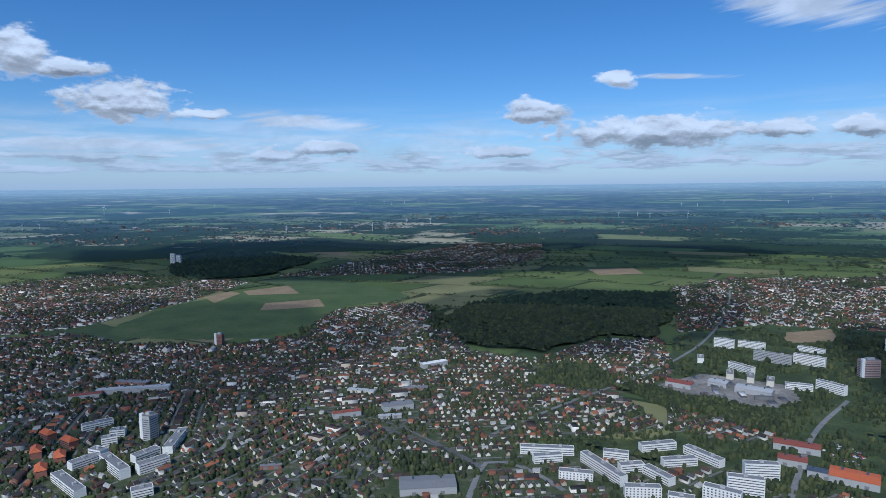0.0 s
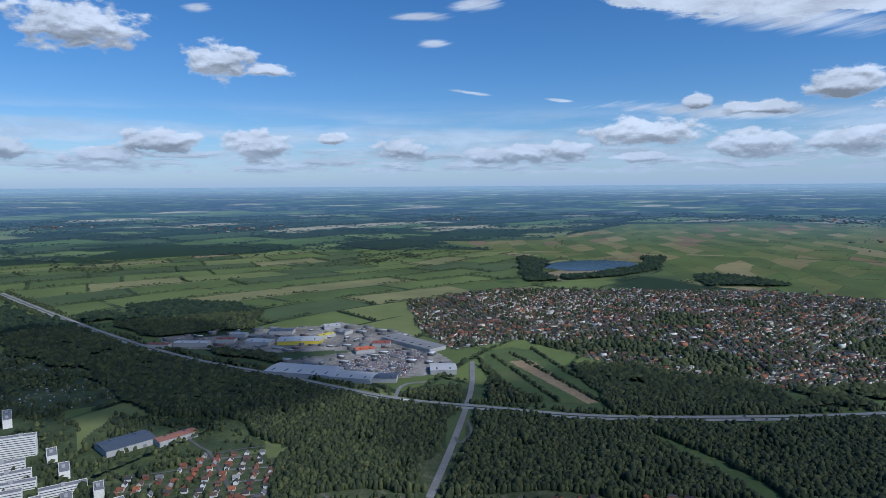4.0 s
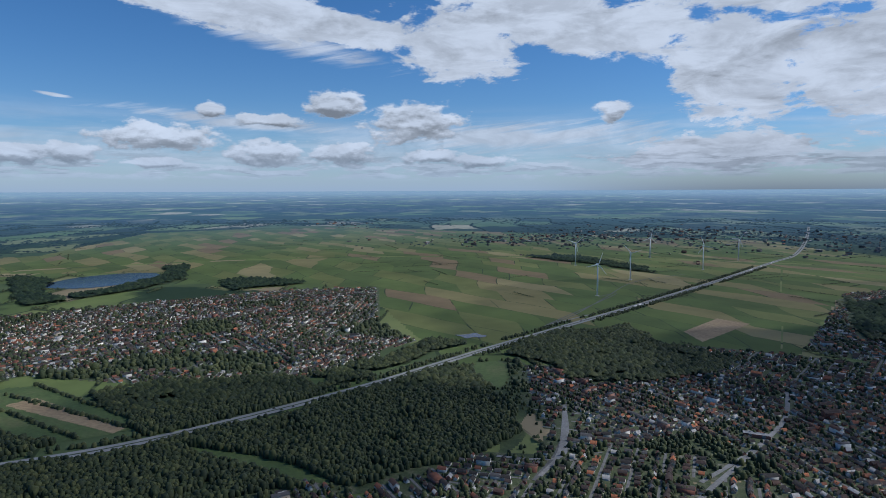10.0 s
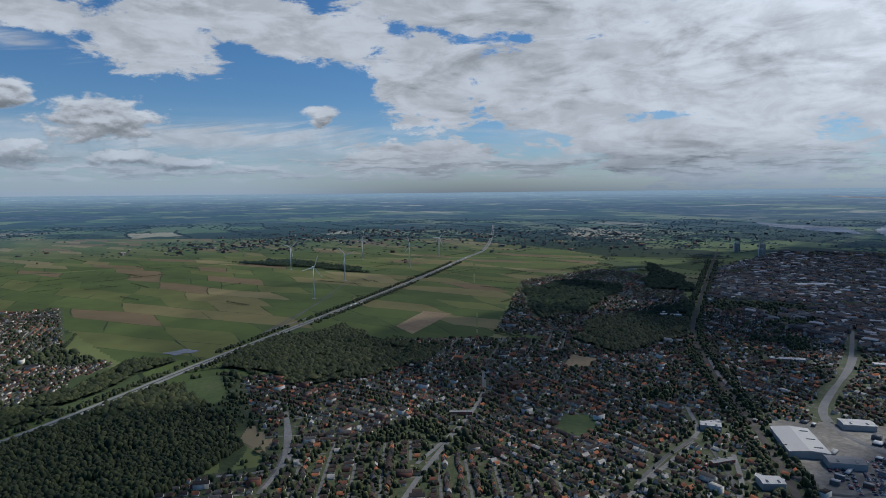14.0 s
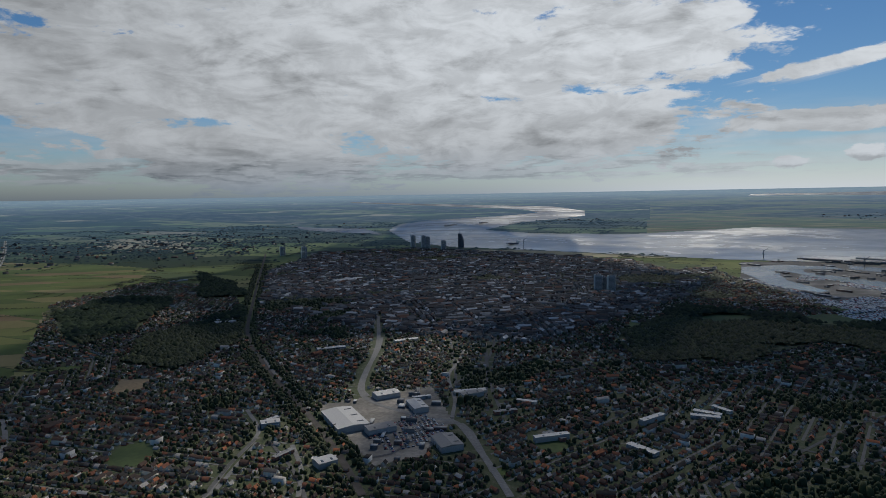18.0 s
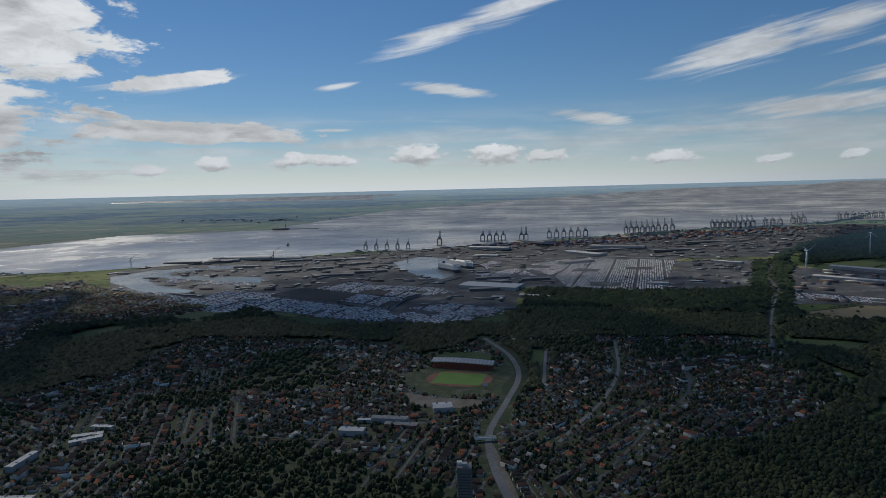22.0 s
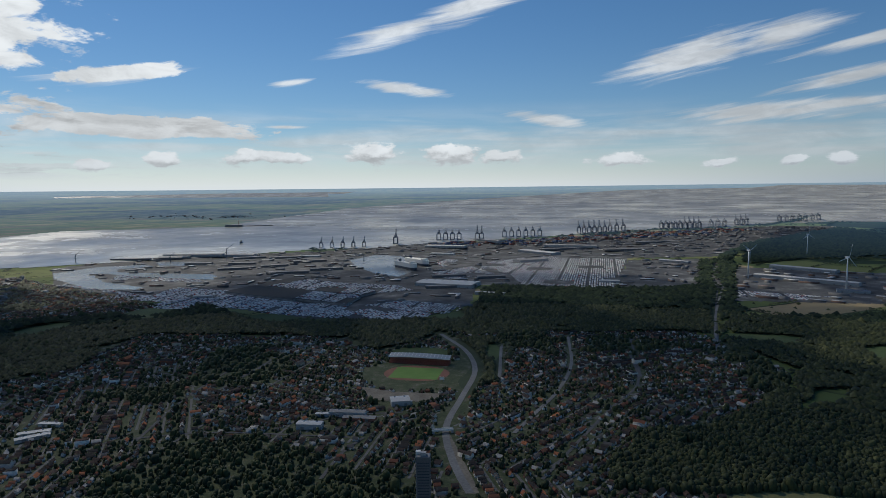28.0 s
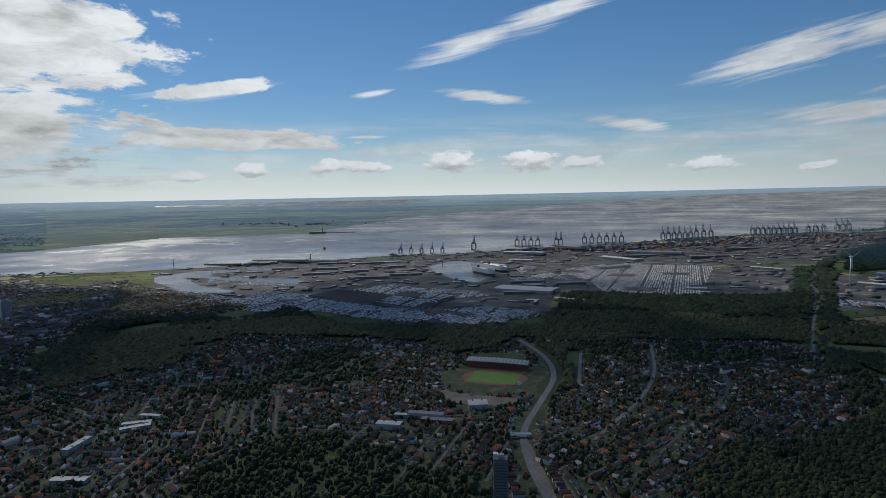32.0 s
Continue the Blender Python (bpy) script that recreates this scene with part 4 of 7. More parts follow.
def smooth_line(pts, step=25.0):
    """A rounded line through the points (Catmull-Rom)."""
    p = np.asarray(pts, float)
    p = np.vstack([2 * p[0] - p[1], p, 2 * p[-1] - p[-2]])
    out = []
    for a0, b0, c0, d0 in zip(p[:-3], p[1:-2], p[2:-1], p[3:]):
        n = max(2, int(np.linalg.norm(c0 - b0) / step))
        t = np.linspace(0, 1, n, endpoint=False)[:, None]
        out.append(0.5 * (2 * b0 + (c0 - a0) * t + (2 * a0 - 5 * b0 + 4 * c0 - d0) * t ** 2 + (3 * b0 - a0 - 3 * c0 + d0) * t ** 3))
    return np.vstack(out + [p[-2][None]])


def ribbon(line, lo, hi, lift):
    """Vertices and quads of a strip beside a line, from lo to hi metres to its left."""
    t = np.gradient(line, axis=0)
    t /= np.linalg.norm(t, axis=1)[:, None]
    nrm = np.stack([-t[:, 1], t[:, 0]], -1)
    n = len(line)
    v = np.zeros((2 * n, 3))
    v[:n, :2], v[n:, :2], v[:, 2] = line + nrm * lo, line + nrm * hi, lift
    v[:, 2] *= 0.35 * np.clip(np.hypot(v[:, 0], v[:, 1]) / 1500, 1, 4)
    i = np.arange(n - 1)
    return v, np.stack([i, i + 1, n + i + 1, n + i], -1)


def road(name, width, pts, lift, mat, label, category="road"):
    line = smooth_line(pts)
    v, f = ribbon(line, -width / 2, width / 2, lift)
    structure(name, mesh_from(name, settle(v), f, v * [1, 1, 0]), [mat], label, category)
    return line


rng = np.random.default_rng(7)
ring_sheet("ground", np.concatenate([[0.0], np.arange(60, 3000, 60.0), np.geomspace(3000, 3300, 6)]), M_FIELD, "flat green farmland with hedges and stubble fields", "ground", (330, 170))
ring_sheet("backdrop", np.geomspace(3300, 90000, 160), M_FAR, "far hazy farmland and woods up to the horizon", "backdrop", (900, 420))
sheet("marsh_pasture", MARSH, 0.35, M_MARSH, "yellow-green marsh pastures in long mown strips", "pasture")
sheet("town_ground", TOWN, 0.5, M_TOWN, "gardens, yards and lawns between the houses", "gardens", 0.012)
sheet("park_grass", PARK, 0.3, M_PARK, "rough grass and shrubs between blocks and roads", "grass", loose=True)
sheet("woodland_floor", WOOD, 0.8, M_FLOOR, "dark leaf-covered woodland floor under the trees", "woodland", 0.008, True)
sheet("yard_paving", QUAY[2:], 1.1, M_YARD, "pale worn paving of shop and factory yards", "paving")
sheet("harbour_paving", QUAY[:2] + PORT, 1.1, M_QUAY, "grey paved harbour and industrial yards", "paving")
sheet("meadow", GREEN, 1.4, M_GREEN, "bright green mown meadows and lawns", "meadow")
sheet("stubble_field", STRAW, 1.7, M_STRAW, "pale brown stubble and bare soil fields", "field")
sheet("construction_sand", SAND, 1.6, M_SAND, "pale sandy ground of a road construction site", "sand")
sheet("river", RIVER, 2.0, M_RIVER, "wide silty grey tidal river with painted glitter streaks", "river", 0.004)
sheet("harbour_basin", DOCK, 2.3, M_DOCK, "still grey water of the harbour basins", "dock")
sheet("lake", LAKE, 1.9, M_LAKE, "deep blue bathing lake among fields", "lake")

LINES = []
for w, pts in MOTORWAY:
    LINES.append((w, road("motorway", w, pts, 2.2, M_CONCRETE, "pale dual-carriageway motorway through the woods and fields", "motorway")))
for k, (w, pts) in enumerate(ROADS):
    LINES.append((w + (12 if w in (12, 13) else 3), road("road", w * 0.72, pts, 1.9 + 0.012 * k, M_ASPHALT if w >= 8 else M_LANE, "grey asphalt street between houses and trees")))
for w, pts in RAIL:
    LINES.append((w + 2, road("railway", w, pts, 1.9, M_BALLAST, "brown ballasted double-track railway line", "railway")))

ALL_LINE = np.vstack([q for w, q in LINES])
ALL_WIDE = np.concatenate([np.full(len(q), w) for w, q in LINES])


def off_roads(x, y, margin):
    """True where a point lies clear of the roads."""
    ok = np.ones(x.shape, bool)
    for s in range(0, len(x), 4000):
        dx = x[s:s + 4000, None] - ALL_LINE[None, :, 0]
        dy = y[s:s + 4000, None] - ALL_LINE[None, :, 1]
        ok[s:s + 4000] = ((dx * dx + dy * dy) > (ALL_WIDE[None] / 2 + margin) ** 2).all(1)
    return ok


def scatter(rings, step, jitter=0.35, lo=560.0, hi=1e9):
    """Points on a jittered grid within the outlines."""
    r = np.vstack([np.asarray(q, float) for q in rings])
    out = []
    for ring in rings:
        q = np.asarray(ring, float)
        x, y = np.meshgrid(np.arange(q[:, 0].min(), q[:, 0].max(), step), np.arange(q[:, 1].min(), q[:, 1].max(), step))
        x, y = x.ravel() + rng.uniform(-jitter, jitter, x.size) * step, y.ravel() + rng.uniform(-jitter, jitter, x.size) * step
        d = np.hypot(x, y)
        k = inside(x, y, ring) & (d > lo) & (d < hi)
        out.append(np.stack([x[k], y[k]], -1))
    return np.vstack(out)


def joined(name, shapes, pick, xy, turn, size, mats, label, category, raise_by=0.0):
    """Many small shapes in one mesh. shapes: list of (verts, faces[, material index by face])."""
    vs, fs, ms, at = [], [], [], 0
    for s, shape in enumerate(shapes):
        k = np.nonzero(pick == s)[0]
        if not len(k):
            continue
        v, f = np.asarray(shape[0], float), np.asarray(shape[1], np.int32)
        p = v[None] * size[k][:, None, :]
        c, sn = np.cos(turn[k])[:, None], np.sin(turn[k])[:, None]
        w = np.empty_like(p)
        w[..., 0] = p[..., 0] * c - p[..., 1] * sn + xy[k, 0][:, None]
        w[..., 1] = p[..., 0] * sn + p[..., 1] * c + xy[k, 1][:, None]
        w[..., 2] = p[..., 2] + (raise_by * 0.35 * np.clip(np.hypot(xy[k, 0], xy[k, 1]) / 1500, 1, 4))[:, None]
        vs.append(w.reshape(-1, 3))
        fs.append((f[None] + (np.arange(len(k)) * len(v))[:, None, None]).reshape(-1, f.shape[1]) + at)
        ms.append(np.tile(np.asarray(shape[2] if len(shape) > 2 else [0] * len(f), np.int32), len(k)))
        at += len(k) * len(v)
    me = mesh_from(name, settle(np.vstack(vs)), np.vstack(fs))
    for q in mats:
        me.materials.append(q)
    me.polygons.foreach_set("material_index", np.concatenate(ms))
    ob = new(name, me)
    return tagged(ob, label, category, kind="stuff")


def ico(sub=0, rough=0.22, seed=0):
    bm = bmesh.new()
    bmesh.ops.create_icosphere(bm, subdivisions=sub + 1, radius=1)
    r = np.random.default_rng(seed)
    v = np.array([q.co[:] for q in bm.verts])
    f = np.array([[q.index for q in t.verts] for t in bm.faces])
    bm.free()
    return v * (1 + r.uniform(-rough, rough, len(v)))[:, None], f


def dome(seed, skirt=True):
    """A small uneven crown of a closed wood or garden, open below where nobody looks."""
    r = np.random.default_rng(seed)
    n = 5 if skirt else 6
    a = np.arange(n) * 2 * np.pi / n + r.uniform(0, 1.2)
    ring = lambda rad, h, turn: np.stack([rad * np.cos(a + turn), rad * np.sin(a + turn), np.full(n, h)], -1) * (1 + r.uniform(-0.22, 0.22, (n, 1)))
    v = [np.array([[r.uniform(-0.12, 0.12), r.uniform(-0.12, 0.12), 1.0 + r.uniform(-0.08, 0.1)]]), ring(0.40 if skirt else 0.5, 0.72 if skirt else 0.52, 0)]
    f = [(0, 1 + k, 1 + (k + 1) % n) for k in range(n)]
    if skirt:
        v.append(ring(0.50, 0.06, 0.6))
        for k in range(n):
            p, q = 1 + k, 1 + (k + 1) % n
            f += [(p, p + n, q), (q, p + n, q + n)]
    return np.vstack(v), np.array(f)


LUMPS = [dome(s + 20) for s in range(10)]
TIPS = [dome(s + 50, False) for s in range(8)]


def trees(name, xy, width, height, label, shapes=LUMPS, category="trees", grow=1.0, even=0.0, leaf=M_LEAF):
    n = len(xy)
    size = np.stack([rng.uniform(0.75, 1.25, n) * width, rng.uniform(0.75, 1.25, n) * width, (rng.uniform(0.7, 1.25, n) * (1 - even) + even) * height], -1) * np.reshape(grow, (-1, 1))
    return joined(name, shapes, rng.integers(0, len(shapes), n), xy, rng.uniform(0, 6.28, n), size, [leaf], label, category)


def clear_of(xy, rings):
    return xy[~in_any(xy[:, 0], xy[:, 1], rings)]


def on_land(xy, margin=4.0):
    xy = clear_of(xy, DOCK + LAKE + RIVER)
    return xy[off_roads(xy[:, 0], xy[:, 1], margin)]


# ---- materials of things ----
def plain(name, col, rough=0.6, spec=0.4, metal=0.0, wear=0.35, scale=0.6):
    mat, nt, b = material(name, rough, spec, metal)
    co = object_co(nt)
    c = mixed(nt, wear, col, ramp(nt, noise_of(nt, co, scale, 6.0, 0.65), [(0.3, (0.5, 0.5, 0.5)), (0.7, (1.15, 1.15, 1.15))]), "MULTIPLY")
    nt.links.new(c, b.inputs["Base Color"])
    return mat


M_RENDER = plain("white_render", (0.82, 0.79, 0.72), 0.8, 0.3)
M_CREAM = plain("cream_render", (0.62, 0.57, 0.47), 0.8, 0.3)
M_PANEL = plain("grey_concrete_panel", (0.42, 0.41, 0.39), 0.8, 0.3)
M_BRICK = plain("red_brick", (0.29, 0.13, 0.09), 0.85, 0.3)
M_FELT = plain("roofing_felt", (0.21, 0.205, 0.20), 0.7, 0.4)
M_PALE = plain("pale_roof_sheet", (0.46, 0.445, 0.42), 0.5, 0.5)
M_DARKPANEL = plain("weathered_dark_concrete", (0.17, 0.165, 0.16), 0.8, 0.3)
M_PINK = plain("pinkish_brick_panel", (0.50, 0.34, 0.29), 0.8, 0.3)
M_ORANGE = plain("orange_tiles", (0.52, 0.13, 0.045), 0.7, 0.4)
M_REDROOF = plain("dark_red_tiles", (0.26, 0.075, 0.045), 0.7, 0.4)
M_BLUEROOF = plain("blue_grey_roof", (0.075, 0.09, 0.115), 0.6, 0.4)
M_YELLOW = plain("yellow_cladding", (0.62, 0.50, 0.06), 0.6, 0.4)
M_GLASS = plain("window_glass", (0.075, 0.085, 0.095), 0.2, 0.6, wear=0.2)
M_TURBINE = plain("white_gel_coat", (0.78, 0.79, 0.79), 0.45, 0.5, wear=0.15)
# steel tone lightened to stand in for haze over the far cranes
M_STEEL = plain("dark_blue_steel", (0.13, 0.15, 0.18), 0.5, 0.5)
M_RUST = plain("brown_steel", (0.17, 0.075, 0.05), 0.6, 0.4)
M_BARK = plain("bark", (0.075, 0.058, 0.042), 0.9, 0.2, scale=3.0)
M_TRACK = speckled("running_track", [(0.3, (0.17, 0.075, 0.050)), (0.7, (0.25, 0.11, 0.075))], 0.05, plan=True)
M_TURF = speckled("watered_turf", [(0.3, (0.10, 0.19, 0.035)), (0.7, (0.14, 0.24, 0.05))], 0.03, plan=True)
M_RUBBER = plain("tyre_rubber", (0.02, 0.02, 0.02), 0.8, 0.3)
M_STREET = plain("paved_street", (0.17, 0.165, 0.155), 0.85, 0.3, scale=0.05)
M_CAR = per_piece("car_paint", [(0.0, (0.78, 0.78, 0.76)), (0.42, (0.035, 0.036, 0.04)), (0.56, (0.40, 0.41, 0.42)), (0.82, (0.06, 0.09, 0.20)), (0.88, (0.35, 0.05, 0.04)), (0.94, (0.70, 0.70, 0.68))], 0.7, 0.15, False, 0.1)
M_CAR2 = per_piece("mixed_car_paint", [(0.0, (0.52, 0.52, 0.51)), (0.22, (0.035, 0.036, 0.04)), (0.55, (0.22, 0.22, 0.22)), (0.78, (0.06, 0.09, 0.20)), (0.88, (0.32, 0.05, 0.04))], 0.35, 0.5, False, 0.1)
M_CAR1 = per_piece("car_paint_single", [(0.0, (0.62, 0.63, 0.64)), (0.35, (0.035, 0.036, 0.04)), (0.6, (0.30, 0.31, 0.32)), (0.8, (0.06, 0.09, 0.20)), (0.9, (0.35, 0.05, 0.04))], 0.35, 0.5, True, 0.1)
M_WALL1 = per_piece("house_wall_single", [(0.0, (0.78, 0.76, 0.72)), (0.34, (0.26, 0.095, 0.06)), (0.58, (0.62, 0.56, 0.46)), (0.72, (0.33, 0.16, 0.10)), (0.88, (0.70, 0.70, 0.70))], single=True)
M_ROOF1 = per_piece("house_roof_single", [(0.0, (0.060, 0.056, 0.055)), (0.34, (0.20, 0.080, 0.050)), (0.54, (0.11, 0.075, 0.060)), (0.74, (0.30, 0.11, 0.055)), (0.80, (0.15, 0.15, 0.155)), (0.92, (0.28, 0.27, 0.26))], 0.85, 0.2, True)
M_LEAF1 = per_piece("foliage_single", [(0.0, (0.036, 0.060, 0.016)), (0.3, (0.048, 0.072, 0.020)), (0.6, (0.030, 0.052, 0.016)), (0.8, (0.060, 0.082, 0.022))], 0.7, 0.25, True)


# ---- shapes ----
def boxes(*bs):
    """One mesh of boxes, each (x0, x1, y0, y1, z0, z1)."""
    vs, fs = [], []
    for x0, x1, y0, y1, z0, z1 in bs:
        k = len(vs)
        vs += [(x0, y0, z0), (x1, y0, z0), (x1, y1, z0), (x0, y1, z0), (x0, y0, z1), (x1, y0, z1), (x1, y1, z1), (x0, y1, z1)]
        fs += [(k, k + 3, k + 2, k + 1), (k + 4, k + 5, k + 6, k + 7), (k, k + 1, k + 5, k + 4), (k + 1, k + 2, k + 6, k + 5), (k + 2, k + 3, k + 7, k + 6), (k + 3, k, k + 4, k + 7)]
    return np.array(vs, float), np.array(fs)


def rod(p, q, r0, r1=None, n=8):
    """A tapered round bar from p to q."""
    p, q = np.array(p, float), np.array(q, float)
    r1 = r0 if r1 is None else r1
    d = (q - p) / np.linalg.norm(q - p)
    u = np.cross(d, [0, 0, 1.0] if abs(d[2]) < 0.9 else [1.0, 0, 0])
    u /= np.linalg.norm(u)
    w = np.cross(d, u)
    t = np.linspace(0, 2 * np.pi, n, endpoint=False)
    c = np.cos(t)[:, None] * u + np.sin(t)[:, None] * w
    v = np.vstack([p + c * r0, q + c * r1])
    i = np.arange(n)
    j = (i + 1) % n
    f = [tuple(z) for z in np.stack([i, j, n + j, n + i], -1)]
    return v, f + [tuple(range(n - 1, -1, -1)), tuple(range(n, 2 * n))]


def beam(p, q, a):
    v, f = rod(p, q, a * 0.7, None, 4)
    return v, f


def merge(*shapes):
    vs, fs, at = [], [], 0
    for v, f in shapes:
        vs.append(np.asarray(v, float))
        fs += [tuple(int(i) + at for i in q) for q in f]
        at += len(v)
    return np.vstack(vs), fs


KEPT = {}


def shaped(name, key, make, mat, smooth=False):
    """A mesh built once per key and shared by all alike parts."""
    if key not in KEPT:
        v, f = make()
        me = bpy.data.meshes.new(name)
        me.from_pydata([tuple(q) for q in v], [], [tuple(int(i) for i in q) for q in f])
        if smooth:
            me.polygons.foreach_set("use_smooth", np.ones(len(me.polygons), bool))
        me.materials.append(mat)
        KEPT[key] = me
    return KEPT[key]


def part(name, me, parent, label="", m=None):
    ob = new(name, me)
    ob.parent = parent
    if m is not None:
        ob.matrix_basis = m
    return tagged(ob, label)


def thing(name, m, label, category, group=""):
    ob = new(name)
    ob.empty_display_size = 2.0
    ob.matrix_basis = m
    return tagged(ob, label, category, group)


def at(x, y, z, turn=0.0):
    return Matrix.Translation((x, y, z)) @ Matrix.Rotation(radians(turn), 4, "Z")


USED = []          # plots that buildings take, as (x, y, radius)


# ---- blocks of flats ----
def block(x, y, turn, length, depth, floors, wall=M_RENDER, roof=M_FELT, label=""):
    length = max(length, 18)
    h = floors * 2.75 + 0.8
    w = "white" if wall is M_RENDER else "grey" if wall is M_PANEL else "brick" if wall is M_BRICK else "cream"
    n = {3: "three", 4: "four", 5: "five", 6: "six", 7: "seven", 8: "eight", 9: "nine"}.get(floors, "many")
    ob = thing("apartment_block", stand(x, y, turn), label or f"{w} rendered {n}-storey slab of flats with a flat grey roof", "apartment block", "slabs of flats")
    hl, hd = length / 2, depth / 2
    key = (length, depth, floors, wall.name)
    part("wall", shaped("wall", ("bw", *key), lambda: boxes((-hl, hl, -hd, hd, 0, h)), wall), ob)
    lid = part("roof", shaped("roof", ("br", *key, roof.name), lambda: boxes((-hl + 0.4, hl - 0.4, -hd + 0.4, hd - 0.4, h, h + 0.12)), roof), ob)
    part("parapet", shaped("parapet", ("bp", *key), lambda: boxes((-hl - 0.1, hl + 0.1, -hd - 0.1, -hd + 0.35, h, h + 0.5), (-hl - 0.1, hl + 0.1, hd - 0.35, hd + 0.1, h, h + 0.5), (-hl - 0.1, -hl + 0.35, -hd + 0.35, hd - 0.35, h, h + 0.5), (hl - 0.35, hl + 0.1, -hd + 0.35, hd - 0.35, h, h + 0.5)), wall), ob)
    for k in range(max(1, int(length // 24))):
        part("stair_head", shaped("stair_head", "stairhead", lambda: boxes((-2, 2, -1.8, 1.8, 0, 2.4)), M_PANEL), lid, m=at(-hl + (k + 0.5) * length / max(1, int(length // 24)), 0.5, h + 0.12))
    bays = max(4, int(length / 3.4))
    step = length / bays
    # the long side that faces the open middle of the estate has its windows one by one on the near slabs
    faces_in = 1 if (-math.sin(radians(turn)) * x + math.cos(radians(turn)) * y) < 0 else -1
    pane = shaped("window", "bpane", lambda: boxes((-0.75, 0.75, -0.05, 0.05, 0, 1.3)), M_GLASS)
    band = shaped("window_band", ("bband", length), lambda: boxes((-hl + 0.8, hl - 0.8, -0.05, 0.05, 0, 0.85)), M_GLASS)
    for side in (-1, 1):
        for fl in range(floors):
            z = 1.3 + fl * 2.75
            if side == faces_in and math.hypot(x, y) < 690:
                for k in range(bays):
                    part("window", pane, ob, m=at(-hl + (k + 0.5) * step, side * (hd + 0.02), z))
            else:
                part("window_band", band, ob, m=at(0, side * (hd + 0.02), z))
    for k in np.linspace(-hl, hl, max(2, int(length / 12))):
        USED.append((x + k * math.cos(radians(turn)), y + k * math.sin(radians(turn)), depth * 0.5 + 6))
    return ob


def tiled_block(x, y, turn, length):
    ob = thing("apartment_house", stand(x, y, turn), "brick apartment house with a bright orange tiled hip roof", "apartment house", "orange-roofed flats")
    hl = length / 2
    part("wall", shaped("wall", ("ow", length), lambda: boxes((-hl, hl, -6, 6, 0, 8.5)), M_BRICK), ob)
    part("roof", shaped("roof", ("or", length), lambda: ([(-hl - 0.6, -6.6, 8.4), (hl + 0.6, -6.6, 8.4), (hl + 0.6, 6.6, 8.4), (-hl - 0.6, 6.6, 8.4), (-hl + 4, 0, 13.5), (hl - 4, 0, 13.5)], [(0, 1, 5, 4), (2, 3, 4, 5), (1, 2, 5), (3, 0, 4), (0, 3, 2, 1)]), M_ORANGE), ob)
    band = shaped("window_band", ("ob", length), lambda: boxes((-hl + 1, hl - 1, -0.05, 0.05, 0, 1.2)), M_GLASS)
    for fl in range(3):
        for side in (-1, 1):
            part("window_band", band, ob, m=at(0, side * 6.03, 1.2 + fl * 2.75))
    USED.append((x, y, length * 0.6))


def tower_block(x, y, turn, wide, deep, height, wall, label):
    ob = thing("tower_block", stand(x, y, turn), label, "tower block")
    hw, hd = wide / 2, deep / 2
    key = (wide, deep, height, wall.name)
    part("wall", shaped("wall", ("tw", *key), lambda: boxes((-hw, hw, -hd, hd, 0, height)), wall), ob)
    part("corner_shaft", shaped("corner_shaft", ("ts", *key), lambda: boxes((-hw - 0.8, -hw + 4, -hd - 0.8, -hd + 4, 0, height + 3)), M_RENDER), ob)
    part("roof", shaped("roof", ("tr", *key), lambda: boxes((-hw + 0.4, hw - 0.4, -hd + 0.4, hd - 0.4, height, height + 0.3)), M_FELT), ob)
    part("plant_room", shaped("plant_room", ("tp", *key), lambda: boxes((-hw * 0.4, hw * 0.5, -hd * 0.4, hd * 0.4, height + 0.3, height + 3.5)), M_PANEL), ob)
    for fl in range(int(height // 2.9) - 1):
        for s, (a, b, tn) in enumerate(((0, -hd - 0.02, 0), (0, hd + 0.02, 0), (hw + 0.02, 0, 90), (-hw - 0.02, 0, 90))):
            ln = wide if tn == 0 else deep
            row = shaped("window_band", ("trow", ln), lambda: boxes((-ln / 2 + 1.2, ln / 2 - 1.2, -0.05, 0.05, 0, 1.0)), M_GLASS)
            part("window_band", row, ob, m=at(a, b, 1.4 + fl * 2.9, tn))
    USED.append((x, y, wide))
    return ob


